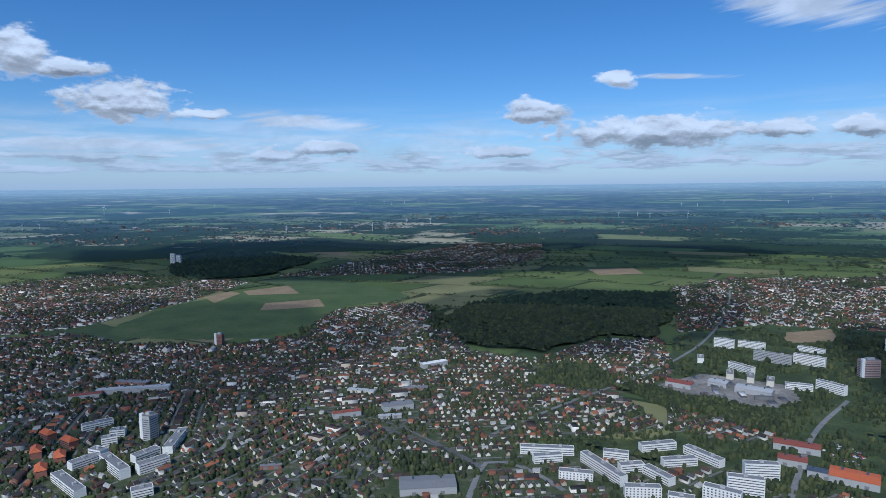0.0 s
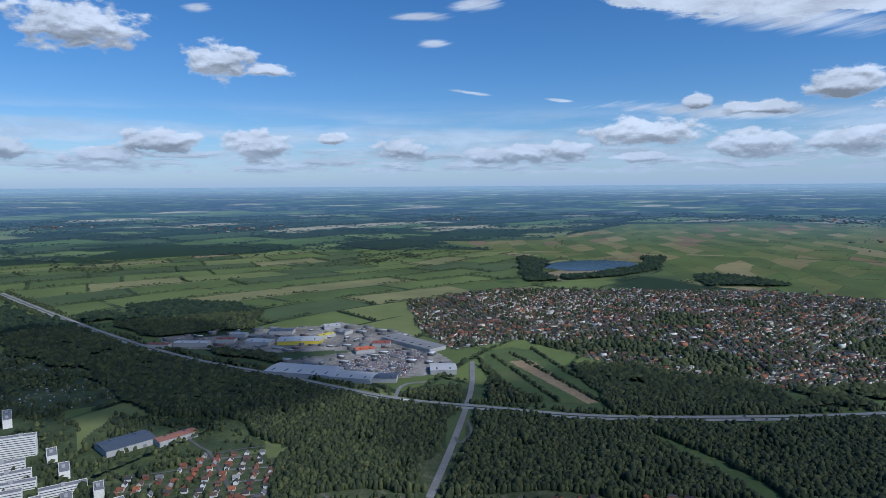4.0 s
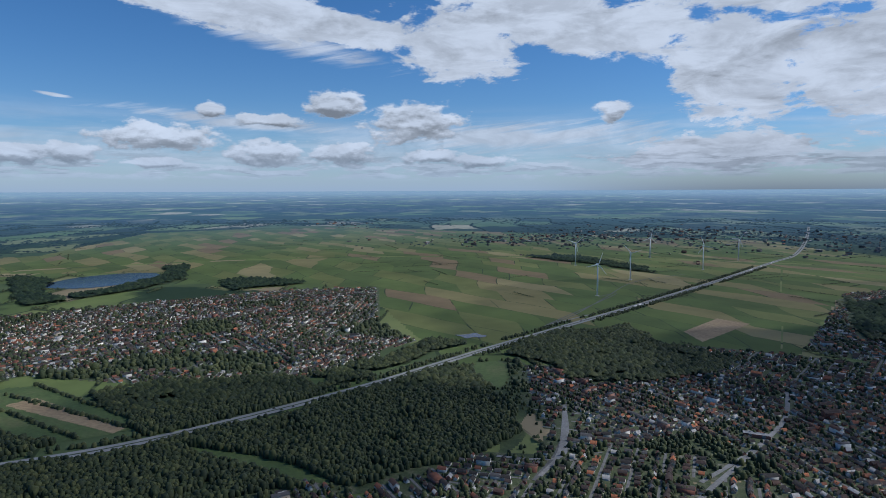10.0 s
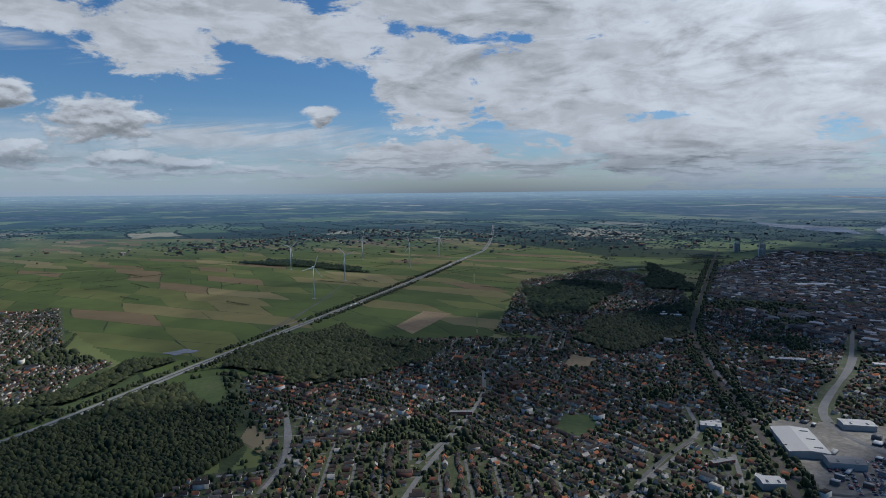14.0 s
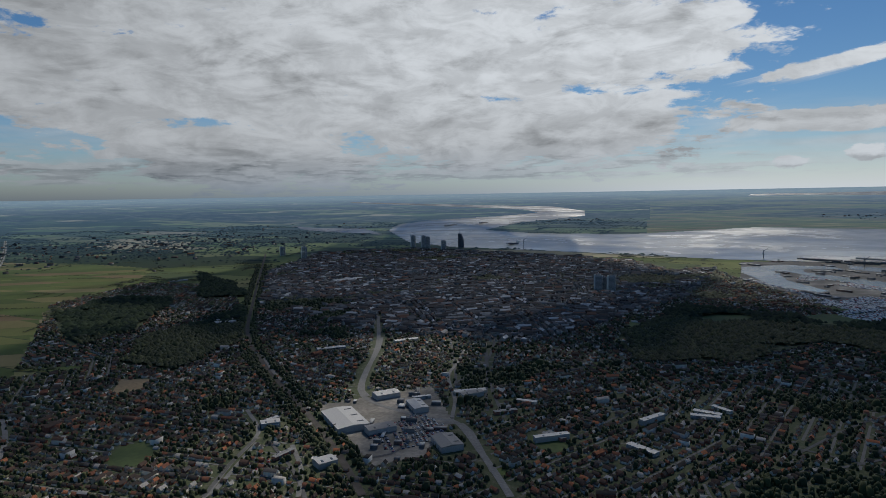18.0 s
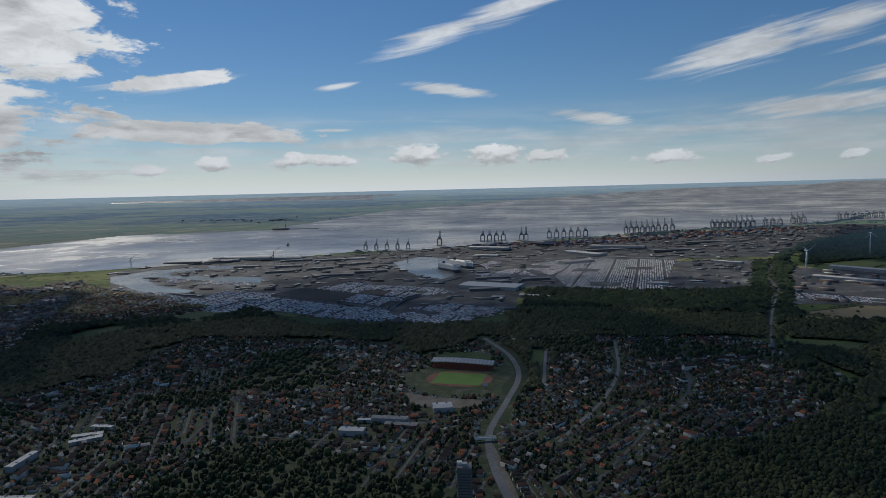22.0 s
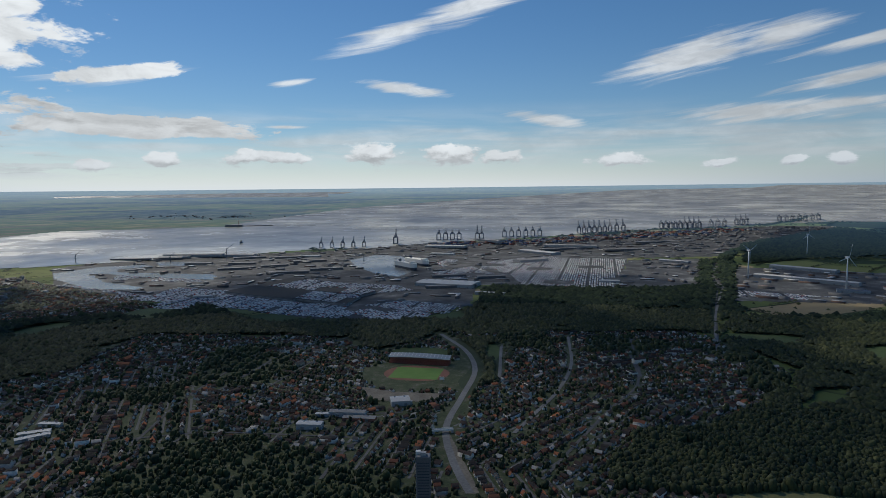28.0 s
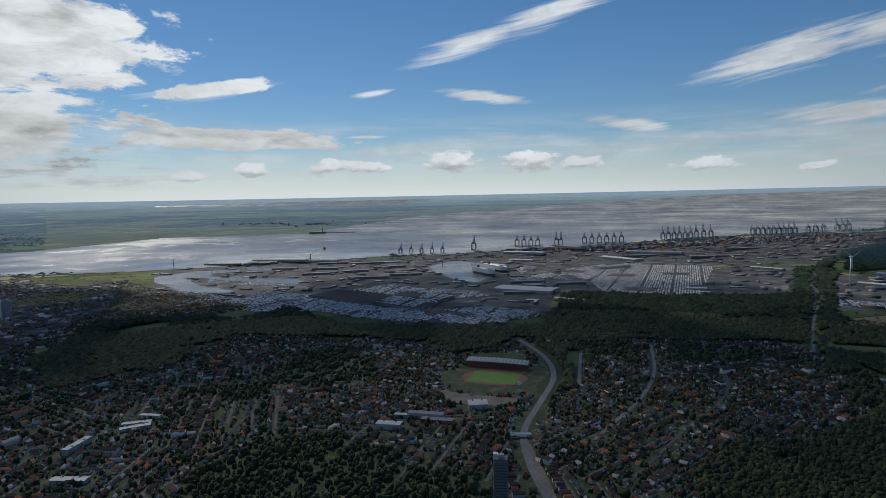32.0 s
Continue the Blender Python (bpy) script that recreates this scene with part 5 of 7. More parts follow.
def shed(x, y, turn, length, depth, h=9.0, roof=M_PALE, wall=M_PANEL, label="", name="warehouse"):
    """A hall: walls, a shallow roof with skylights, roller doors."""
    ob = thing(name, stand(x, y, turn), label or "large low hall with a pale sheet-metal roof", name.replace("_", " "), "halls")
    hl, hd, r = length / 2, depth / 2, min(2.2, depth * 0.06)
    key = (length, depth, h)
    part("wall", shaped("wall", ("sw", *key, wall.name), lambda: boxes((-hl, hl, -hd, hd, 0, h)), wall), ob)

    def lid():
        v = [(-hl - 0.4, -hd - 0.4, h), (hl + 0.4, -hd - 0.4, h), (hl + 0.4, hd + 0.4, h), (-hl - 0.4, hd + 0.4, h), (-hl - 0.4, 0, h + r), (hl + 0.4, 0, h + r)]
        return v, [(0, 1, 5, 4), (2, 3, 4, 5), (1, 2, 5), (3, 0, 4), (0, 3, 2, 1)]
    top = part("roof", shaped("roof", ("sr", *key, roof.name), lid, roof), ob)
    n = max(2, min(7, int(length / 25)))
    sky = shaped("skylight", ("ss", depth), lambda: boxes((-1.2, 1.2, 0, hd * 0.6, 0, 0.35)), M_GLASS)
    for k in range(n):
        part("skylight", sky, top, m=at(-hl + (k + 0.5) * length / n, hd * 0.2, h + r * 0.5))
    door = shaped("roller_door", "rdoor", lambda: boxes((-2.2, 2.2, -0.08, 0.08, 0, 4.2)), M_FELT)
    for k in range(n):
        part("roller_door", door, ob, m=at(-hl + (k + 0.5) * length / n, -hd - 0.03, 0))
    for k in np.linspace(-hl, hl, max(2, int(length / 25))):
        USED.append((x + k * math.cos(radians(turn)), y + k * math.sin(radians(turn)), depth * 0.55 + 5))
    return ob


# the slabs of the eastern estate, near ones first
block(487, 458, -39, 61, 10, 7)
block(539, 538, -46, 45, 10, 3)
block(508, 589, -50, 43, 10, 3)
block(531, 597, -50, 47, 10, 3)
block(549, 622, -46, 47, 10, 3)
block(570, 651, -45, 45, 10, 3)
block(599, 678, -54, 66, 10, 9)
block(767, 936, -45, 67, 10, 5)
block(696, 868, -49, 43, 10, 4)
block(641, 840, -9, 38, 10, 3)
block(682, 818, -44, 38, 10, 3)
block(873, 1169, -49, 71, 10, 8)
block(593, 1121, -43, 62, 10, 6, M_PANEL)
block(554, 1230, -34, 37, 10, 6)
block(606, 1225, -34, 49, 10, 4)
block(648, 1100, -45, 50, 10, 6)
block(701, 1186, -48, 46, 10, 3)
block(597, 953, -60, 43, 10, 5)
block(554, 966, -23, 38, 10, 3)
block(512, 1068, -64, 47, 10, 4)
block(122, 737, -7, 64, 10, 3)
block(176, 683, -67, 72, 10, 4)
block(201, 721, -18, 29, 10, 3)
block(258, 745, 10, 45, 10, 3)
block(268, 701, 6, 40, 10, 3)
block(302, 715, -60, 50, 10, 3)
block(209, 688, 9, 28, 10, 3)
block(233, 667, -62, 38, 10, 3)
block(203, 628, -6, 37, 10, 4)
block(143, 670, -14, 37, 10, 3)
block(119, 715, 7, 34, 10, 3)
block(342, 661, -7, 36, 10, 7)
block(307, 623, -19, 35, 10, 8)
block(270, 593, -35, 35, 10, 9)
block(233, 601, -22, 25, 10, 5)
block(379, 579, 36, 68, 10, 3)
block(504, 538, 47, 24, 11, 3)
block(519, 515, 45, 24, 11, 3)
block(546, 500, 43, 24, 10, 3)
block(609, 621, 46, 29, 11, 3)
block(577, 573, 45, 30, 11, 3)
block(695, 779, 48, 49, 11, 4)
block(740, 852, 49, 36, 11, 3, M_CREAM)
block(477, 1034, 65, 29, 11, 3, M_CREAM)
block(502, 1015, 64, 33, 11, 3, M_CREAM)
block(524, 994, 62, 30, 11, 3, M_CREAM)
block(468, 1133, 68, 28, 11, 3)
block(-432, 808, 14, 16, 12, 3)
block(-411, 660, -40, 67, 12, 3)
block(-420, 738, -20, 20, 12, 4)
block(-382, 702, -43, 62, 12, 4)
block(-426, 718, 55, 33, 12, 3)
block(-362, 736, 56, 32, 12, 3)
block(-339, 705, 47, 35, 12, 4)
block(-344, 779, 96, 64, 12, 3)
block(-474, 835, 39, 38, 12, 3)
block(-427, 776, 30, 14, 12, 4)
block(-322, 642, 31, 21, 12, 3)
for x, y, tn in ((-478, 776, -33), (-462, 730, -60), (-462, 694, -58), (-520, 800, -33), (-500, 745, -60)):
    tiled_block(x, y, tn, 22)
tower_block(-384, 795, -20, 15, 15, 33, M_PANEL, "tall grey and brick tower block among trees")
tower_block(-471, 1300, -3, 15, 14, 22, M_BRICK, "brown brick tower block on the edge of fields")
tower_block(-1190, 2769, -6, 18, 16, 46, M_RENDER, "white tower block beside dark woods")
tower_block(-1160, 2760, -6, 16, 16, 40, M_RENDER, "white tower block beside dark woods")
tower_block(706, 1030, -2, 30, 14, 29, M_PINK, "brick and grey tower block above the estate")
tower_block(-505, -312, 28, 11, 14, 54, M_DARKPANEL, "grey concrete tower block beside the road works")
for q in ((-50, -3964, 78), (-116, -3931, 78), (-140, -3925, 70), (-230, -3788, 55), (-636, -2045, 52), (-675, -2028, 50), (-655, -2060, 44), (566, -3577, 52), (540, -3400, 40), (700, -3650, 46)):
    tower_block(q[0], q[1], 153, 26, 17, q[2], M_PANEL, "grey tower block in the town centre near the river")


def sail_tower(x, y):
    """The slim curved hotel tower by the river with its mast."""
    ob = thing("hotel_tower", stand(x, y, 150), "slim dark hotel tower with a curved sail-like side and mast", "hotel tower")

    def body():
        v, f = [], []
        for k in range(9):
            z = k * 10.8
            w = 17 * math.sqrt(max(0.08, 1 - (k / 8.6) ** 2)) + 3
            v += [(-13, -9, z), (-13 + w * 1.7, -9, z), (-13 + w * 1.7, 9, z), (-13, 9, z)]
        for k in range(8):
            for i in range(4):
                j = (i + 1) % 4
                f.append((k * 4 + i, k * 4 + j, k * 4 + 4 + j, k * 4 + 4 + i))
        return v, f + [(32, 33, 34, 35)]
    part("wall", shaped("wall", "sail", body, M_BLUEROOF), ob)
    part("mast", shaped("mast", "sailmast", lambda: rod((-8, 0, 84), (-8, 0, 122), 1.2, 0.4), M_PANEL), ob)
    for k in range(8):
        part("window_band", shaped("window_band", "sailband", lambda: boxes((-12, 8, -9.08, -9.02, 0, 1.8)), M_GLASS), ob, m=at(0, 0, 6 + k * 6))


sail_tower(-346, -3943)


# ---- industry ----
for x, y, tn, ln, dp, rf, lab in ((1000, 478, 88, 125, 55, M_PALE, "long white-roofed furniture hall beside the motorway"), (985, 380, 88, 75, 40, M_PALE, "white-roofed hall beside a car park"), (1234, 346, 57, 150, 45, M_FELT, "long grey-roofed hall beside a car park"), (1208, 583, 107, 92, 45, M_PALE, "white-roofed hall with a yellow front"), (1348, 572, 121, 38, 30, M_PALE, ""), (1062, 243, 106, 46, 45, M_PALE, "white-roofed market hall beside a car park"), (1278, 661, 101, 52, 26, M_BLUEROOF, ""), (1178, 661, 91, 54, 30, M_PALE, ""), (1258, 548, 156, 40, 18, M_YELLOW, "bright yellow low hall among sheds"), (1214, 407, 102, 36, 26, M_REDROOF, "red-roofed shop hall beside a car park"), (1137, 792, 101, 70, 22, M_PALE, ""), (1158, 424, 123, 38, 26, M_ORANGE, "orange-roofed shop hall beside a car park"), (1300, 524, 73, 30, 30, M_FELT, ""), (990, 326, 101, 40, 30, M_BLUEROOF, ""), (1180, 740, 100, 40, 20, M_REDROOF, ""), (1230, 740, 95, 36, 18, M_PALE, ""), (1110, 850, 98, 46, 16, M_REDROOF, ""),
                             (92, -890, 113, 84, 46, M_PALE, "huge grey-roofed shopping hall beside the railway"), (40, -850, 23, 40, 22, M_FELT, "pale-roofed shop hall on a car park"), (-13, -938, 106, 44, 22, M_PALE, ""), (36, -1000, 24, 40, 24, M_PALE, ""), (-100, -986, 24, 38, 16, M_FELT, ""), (102, -745, 31, 24, 20, M_PALE, ""), (196, -885, 17, 26, 16, M_PALE, ""), (-185, -794, 12, 48, 9, M_PALE, "long narrow white-roofed sports hall"), (-48, -790, 106, 44, 30, M_FELT, ""), (470, -1646, 15, 50, 20, M_PALE, ""), (228, -2448, 36, 125, 50, M_PALE, ""), (-340, -845, 30, 46, 9, M_PALE, "long narrow white roof among trees"),
                             (-2392, 36, 71, 320, 34, M_PALE, "very long white factory hall beside fields"), (-2707, 34, 66, 235, 40, M_PALE, "long white factory hall beside a road"), (-2195, 158, 91, 84, 30, M_BLUEROOF, ""), (-2313, 314, 107, 140, 36, M_REDROOF, ""), (-1816, -1002, 97, 200, 90, M_PALE, "broad grey parking deck roof at the harbour"), (-2932, -1100, 66, 233, 60, M_PALE, ""), (-1280, -1549, 128, 55, 16, M_PALE, ""), (-1300, -802, 110, 36, 14, M_PALE, "small white shed at the edge of the car terminal"), (-2340, -2050, 130, 104, 30, M_PALE, ""), (-2040, -2648, 131, 147, 40, M_FELT, ""), (-2202, -2418, 116, 217, 40, M_FELT, ""), (-1702, -794, 94, 92, 24, M_PALE, ""), (-2104, -536, 105, 60, 26, M_PALE, ""), (-2803, -442, 73, 130, 30, M_PALE, ""), (-3038, -1683, 101, 228, 60, M_PALE, ""), (-3506, -1666, 66, 300, 60, M_FELT, ""), (-3323, -1063, 100, 280, 60, M_FELT, ""), (-2692, -1508, 102, 116, 40, M_PALE, ""), (-2580, -1005, 148, 154, 50, M_FELT, ""), (-2128, -2621, 117, 300, 36, M_FELT, ""), (-754, -502, 130, 28, 24, M_PALE, "school hall with a white ribbed roof"), (-616, -556, 114, 34, 14, M_PALE, ""), (-676, -539, 112, 52, 12, M_FELT, ""), (440, 655, -35, 46, 30, M_ORANGE, "shop hall with a bright orange roof"), (398, 700, -30, 30, 18, M_REDROOF, "dark red brick shop hall"), (425, 740, -30, 50, 20, M_REDROOF, ""), (410, 668, -30, 24, 14, M_BLUEROOF, "shop hall with a blue-grey roof"), (477, 951, -37, 52, 24, M_PALE, "white-roofed shopping hall beside flats"), (376, 989, -37, 40, 22, M_REDROOF, "red-roofed shopping hall beside flats"), (438, 989, -37, 28, 20, M_PALE, ""), (660, 560, -30, 60, 40, M_BLUEROOF, "school with blue solar roofs"), (690, 510, -30, 50, 18, M_BRICK, ""), (-140, 870, 20, 40, 12, M_REDROOF, ""), (-70, 900, 20, 44, 20, M_FELT, ""), (-500, 990, 10, 110, 14, M_PALE, "row of white-roofed halls behind houses"), (-560, 960, 20, 46, 14, M_REDROOF, ""), (-20, 650, 5, 60, 30, M_FELT, "low grey flat-roofed school"), (-20, 1120, 30, 50, 14, M_RENDER, "")):
    shed(x, y, tn, ln, dp, 12.0 if ln > 150 else 8.0, rf, M_YELLOW if "yellow front" in lab else M_PANEL, lab or ("large low hall with a pale sheet-metal roof" if rf is M_PALE else "low hall with a dark red roof" if rf is M_REDROOF else "low hall with a grey felt roof"))


# pale and grey flat-roofed shops, schools and halls in the town
TOWN_HALLS = [
    (194, -881, -184, 23, 10), (105, -758, -177, 29, 12), (37, -1006, -172, 36, 15), (-21, -984, -166, 29, 12), (212, -2530, -164, 70, 26), (46, -2321, -157, 70, 26), (470, -1674, -181, 41, 17), (-100, -1005, -173, 52, 22),
    (-142, -903, -167, 35, 15), (162, -1335, -162, 60, 25), (3, -1391, -156, 56, 23), (-191, -802, 151, 32, 13), (-419, -850, 156, 39, 16), (-76, -2055, 159, 56, 23), (206, -2520, 164, 70, 26), (50, -2345, 170, 70, 26),
]
TOWN_HALLS += [
    (-182, -944, 149, 32, 13), (509, -745, -145, 33, 14), (907, -2568, -141, 70, 26), (201, -903, -133, 29, 12), (158, -777, -126, 31, 13), (484, -1695, -153, 42, 18), (-756, -497, 105, 25, 10), (-671, -515, 111, 46, 19),
    (-662, -565, 117, 31, 13), (-429, -864, 141, 38, 16), (-193, -801, 117, 31, 13), (-289, -747, 123, 41, 17), (-457, -877, 115, 31, 13), (-48, 986, 2, 40, 17), (-78, 862, 8, 32, 13), (-132, 975, -17, 45, 19),
    (-522, 1032, -11, 58, 24), (-87, 1236, -5, 38, 16), (-393, 1320, 0, 37, 15), (-202, 703, 8, 24, 10),
]
for k, (x, y, tn, ln, dp) in enumerate(TOWN_HALLS):
    shed(x, y, tn, ln, round(dp * 0.62), 5.0, (M_PALE, M_PALE, M_FELT)[k % 3], (M_PANEL, M_CREAM, M_BRICK)[k % 3], ("low pale-roofed shop hall among houses", "low school hall with a pale flat roof", "brick hall with a grey felt roof")[k % 3], "hall")


# long dark sheds along the quays
for x, y, tn, ln in ((-1879, -2756, 125, 181), (-1979, -2619, 134, 131), (-2167, -2273, 140, 149), (-2252, -2118, 137, 165), (-1889, -2297, 124, 115), (-1975, -2122, 124, 116), (-1823, -2008, 137, 126), (-1970, -1926, 144, 113), (-2173, -1906, 138, 147), (-1975, -1648, 135, 132), (-1825, -1714, 127, 165), (-1777, -969, 127, 166), (-2000, -1100, 133, 127), (-2036, -947, 130, 105), (-3160, -1056, 135, 260), (-3254, -737, 127, 260), (-3754, -701, 131, 260)):
    shed(x, y, tn, ln, 26, 9.0, M_FELT, M_DARKPANEL, "long dark quay shed with a grey felt roof")


# rows of cars on the terminals and car parks
CAR_BOX = boxes((-2.2, 2.2, -0.9, 0.9, 0.2, 0.9), (-1.2, 1.1, -0.8, 0.8, 0.9, 1.45))
CAR_BOX = (CAR_BOX[0], np.delete(CAR_BOX[1], (0, 6), 0))
FAR_CAR = boxes((-2.2, 2.2, -0.9, 0.9, 0.2, 1.2))
FAR_CAR = (FAR_CAR[0], FAR_CAR[1][1:])


def car_rows(ring, turn, lane, gap, fill=0.85):
    q = np.asarray(ring, float)
    c = q.mean(0)
    r = np.hypot(*(q - c).T).max()
    u, v = np.meshgrid(np.arange(-r, r, lane), np.arange(-r, r, gap), indexing="ij")
    i = np.arange(u.shape[0])[:, None] + 0 * v
    k = (rng.uniform(size=u.shape) < fill) & (i % 12 != 5) & ((np.floor(v / 90) * 7 + i // 12) % 9 != 4)
    u, v = u[k], v[k]
    a = radians(turn)
    x, y = c[0] + u * math.cos(a) - v * math.sin(a), c[1] + u * math.sin(a) + v * math.cos(a)
    return np.stack([x, y], -1)[inside(x, y, q)]


def parked(name, rings, turn, lane, gap, label, fill=0.85, grow=1.0, paint=M_CAR, up=1.15):
    xy = np.vstack([car_rows(r, turn, lane, gap, fill) for r in rings])
    xy = clear_of(xy, DOCK)
    n = len(xy)
    keep = np.ones(n, bool)
    for x, y, r in USED:
        keep &= np.hypot(xy[:, 0] - x, xy[:, 1] - y) > r - 5
    xy = xy[keep]
    n = len(xy)
    joined(name, [FAR_CAR if up > 1.2 or len(rings) > 6 else CAR_BOX], np.zeros(n, int), xy, np.full(n, radians(turn)) + rng.normal(0, 0.02, n), np.full((n, 3), grow) * [1, 1, 1.2], [paint], label, "cars", raise_by=up)


parked("parked_new_cars", LOTS, 105, 8.2, 3.6, "endless rows of new cars on the harbour's car terminal", 0.92, 1.12)
parked("customer_cars", [[(1090, 300), (1130, 420), (1040, 440), (1010, 300)], [(1190, 300), (1200, 380), (1110, 400), (1110, 280)], [(20, -770), (-60, -830), (-20, -930), (60, -830)], [(150, -770), (170, -800), (200, -740), (170, -720)], [(470, 690), (500, 720), (480, 760), (440, 730)]], 12, 7.0, 2.9, "cars on the car parks of the shops", 0.6, 1.0, M_CAR2)


# parking decks of the car terminal, cars on their roofs too
for ring in DECKS:
    q = np.asarray(ring, float)
    c = q.mean(0)
    far_ = float(np.clip(np.hypot(*c) / 1500, 1, 4))
    top = 20 * 0.35 * far_
    ob = thing("parking_deck", stand(c[0], c[1]), "long dark multi-storey parking deck full of new cars", "parking deck", "parking decks")
    n = len(q)
    lo_ = [(a - c[0], b - c[1], 0) for a, b in q]
    part("wall", shaped("wall", ("pd", c[0]), lambda: (lo_ + [(a, b, top) for a, b, z in lo_], [(i, (i + 1) % n, n + (i + 1) % n, n + i) for i in range(n)]), M_DARKPANEL), ob)
    part("roof_deck", shaped("roof_deck", ("pr", c[0]), lambda: ([(a, b, top) for a, b, z in lo_], [tuple(range(n))]), M_RUBBER), ob)
    for fl in (0.25, 0.55):
        part("floor_edge", shaped("floor_edge", ("pf", c[0], fl), lambda: ([(a * 1.004, b * 1.004, top * fl) for a, b, z in lo_] + [(a * 1.004, b * 1.004, top * fl + 1) for a, b, z in lo_], [(i, (i + 1) % n, n + (i + 1) % n, n + i) for i in range(n)]), M_PANEL), ob)
parked("new_cars_on_decks", DECKS[1:], 105, 8.2, 3.6, "new cars on the roofs of the parking decks", 0.9, 1.12, M_CAR, 20.2)


# smaller sheds, stores and stacked containers all over the docks
def clutter(name, rings, step, lo, hi, high, turn, mats, label, category, keep_out, fill, rows=False):
    xy = scatter(rings, step, 0.2 if rows else 0.45, 380, 8000)
    xy = xy[rng.uniform(size=len(xy)) < fill]
    xy = on_land(clear_of(xy, keep_out), 4.0)
    keep = np.ones(len(xy), bool)
    for x, y, r in USED:
        keep &= np.hypot(xy[:, 0] - x, xy[:, 1] - y) > r
    xy = xy[keep]
    n = len(xy)
    s = np.stack([rng.uniform(lo, hi, n), rng.uniform(lo * 0.5, hi * (0.3 if rows else 0.45), n), rng.uniform(0.5, 1.3, n) * high], -1)
    joined(name, [flat_box(1, 1, 1)], np.zeros(n, int), xy, np.full(n, radians(turn)) + rng.choice([0, np.pi / 2], n, p=[0.8, 0.2]), s, mats, label, category, raise_by=0.0)


def flat_box(w, l, h):
    v, q = boxes((-w / 2, w / 2, -l / 2, l / 2, 0, h))
    f = [t for a in q[1:] for t in ((a[0], a[1], a[2]), (a[0], a[2], a[3]))]
    return v, f, [1, 1] + [0] * 8


M_SHEDROOF = per_piece("shed_roofs", [(0.0, (0.36, 0.355, 0.34)), (0.20, (0.10, 0.10, 0.10)), (0.46, (0.20, 0.198, 0.195)), (0.66, (0.08, 0.08, 0.08)), (0.80, (0.20, 0.12, 0.09)), (0.85, (0.62, 0.61, 0.58))], 0.5, 0.5)
M_SHEDWALL = per_piece("shed_walls", [(0.0, (0.14, 0.135, 0.13)), (0.5, (0.14, 0.09, 0.075)), (0.65, (0.22, 0.21, 0.20)), (0.8, (0.09, 0.09, 0.09))])
M_TOWNROOF = per_piece("town_centre_roof", [(0.0, (0.050, 0.050, 0.052)), (0.36, (0.090, 0.072, 0.064)), (0.52, (0.125, 0.125, 0.125)), (0.74, (0.16, 0.085, 0.060)), (0.83, (0.24, 0.24, 0.235)), (0.92, (0.50, 0.49, 0.47))], 0.8, 0.15)
M_TOWNWALL = per_piece("town_centre_wall", [(0.0, (0.30, 0.28, 0.25)), (0.35, (0.16, 0.10, 0.08)), (0.60, (0.45, 0.42, 0.38)), (0.80, (0.22, 0.20, 0.19))])
M_BOXES = per_piece("containers", [(0.0, (0.17, 0.06, 0.05)), (0.25, (0.05, 0.08, 0.15)), (0.45, (0.30, 0.30, 0.30)), (0.65, (0.18, 0.12, 0.08)), (0.85, (0.10, 0.12, 0.12))])
clutter("dock_sheds", QUAY[:1] + PORT, 40, 10, 55, 6, 112, [M_SHEDWALL, M_SHEDROOF], "sheds, stores and offices of the docks", "sheds", LOTS + DECKS + DOCK + RIVER, 0.25, True)
clutter("trade_halls", QUAY[1:2], 62, 18, 60, 7, 72, [M_SHEDWALL, M_SHEDROOF], "halls and stores of the trading estate by the harbour", "sheds", LOTS, 0.5, True)
clutter("works_sheds", QUAY[2:5], 27, 7, 26, 5, 80, [M_SHEDWALL, M_SHEDROOF], "small workshops and stores of the trading estate", "sheds", DOCK, 0.7)
clutter("allotment_huts", [PARK[1]], 15, 3, 6, 2.6, 40, [M_SHEDWALL, M_SHEDROOF], "small wooden huts on garden allotments", "huts", WOOD + QUAY, 0.6)
STACKS = [[(-3200, -1950), (-3600, -1500), (-4300, -1050), (-5100, -450), (-5000, -200), (-4100, -800), (-3400, -1300), (-3050, -1700)]]
clutter("container_stacks", STACKS, 26, 12, 40, 9, 140, [M_BOXES, M_BOXES], "stacks of coloured freight containers behind the quay", "containers", DOCK + RIVER, 0.5)


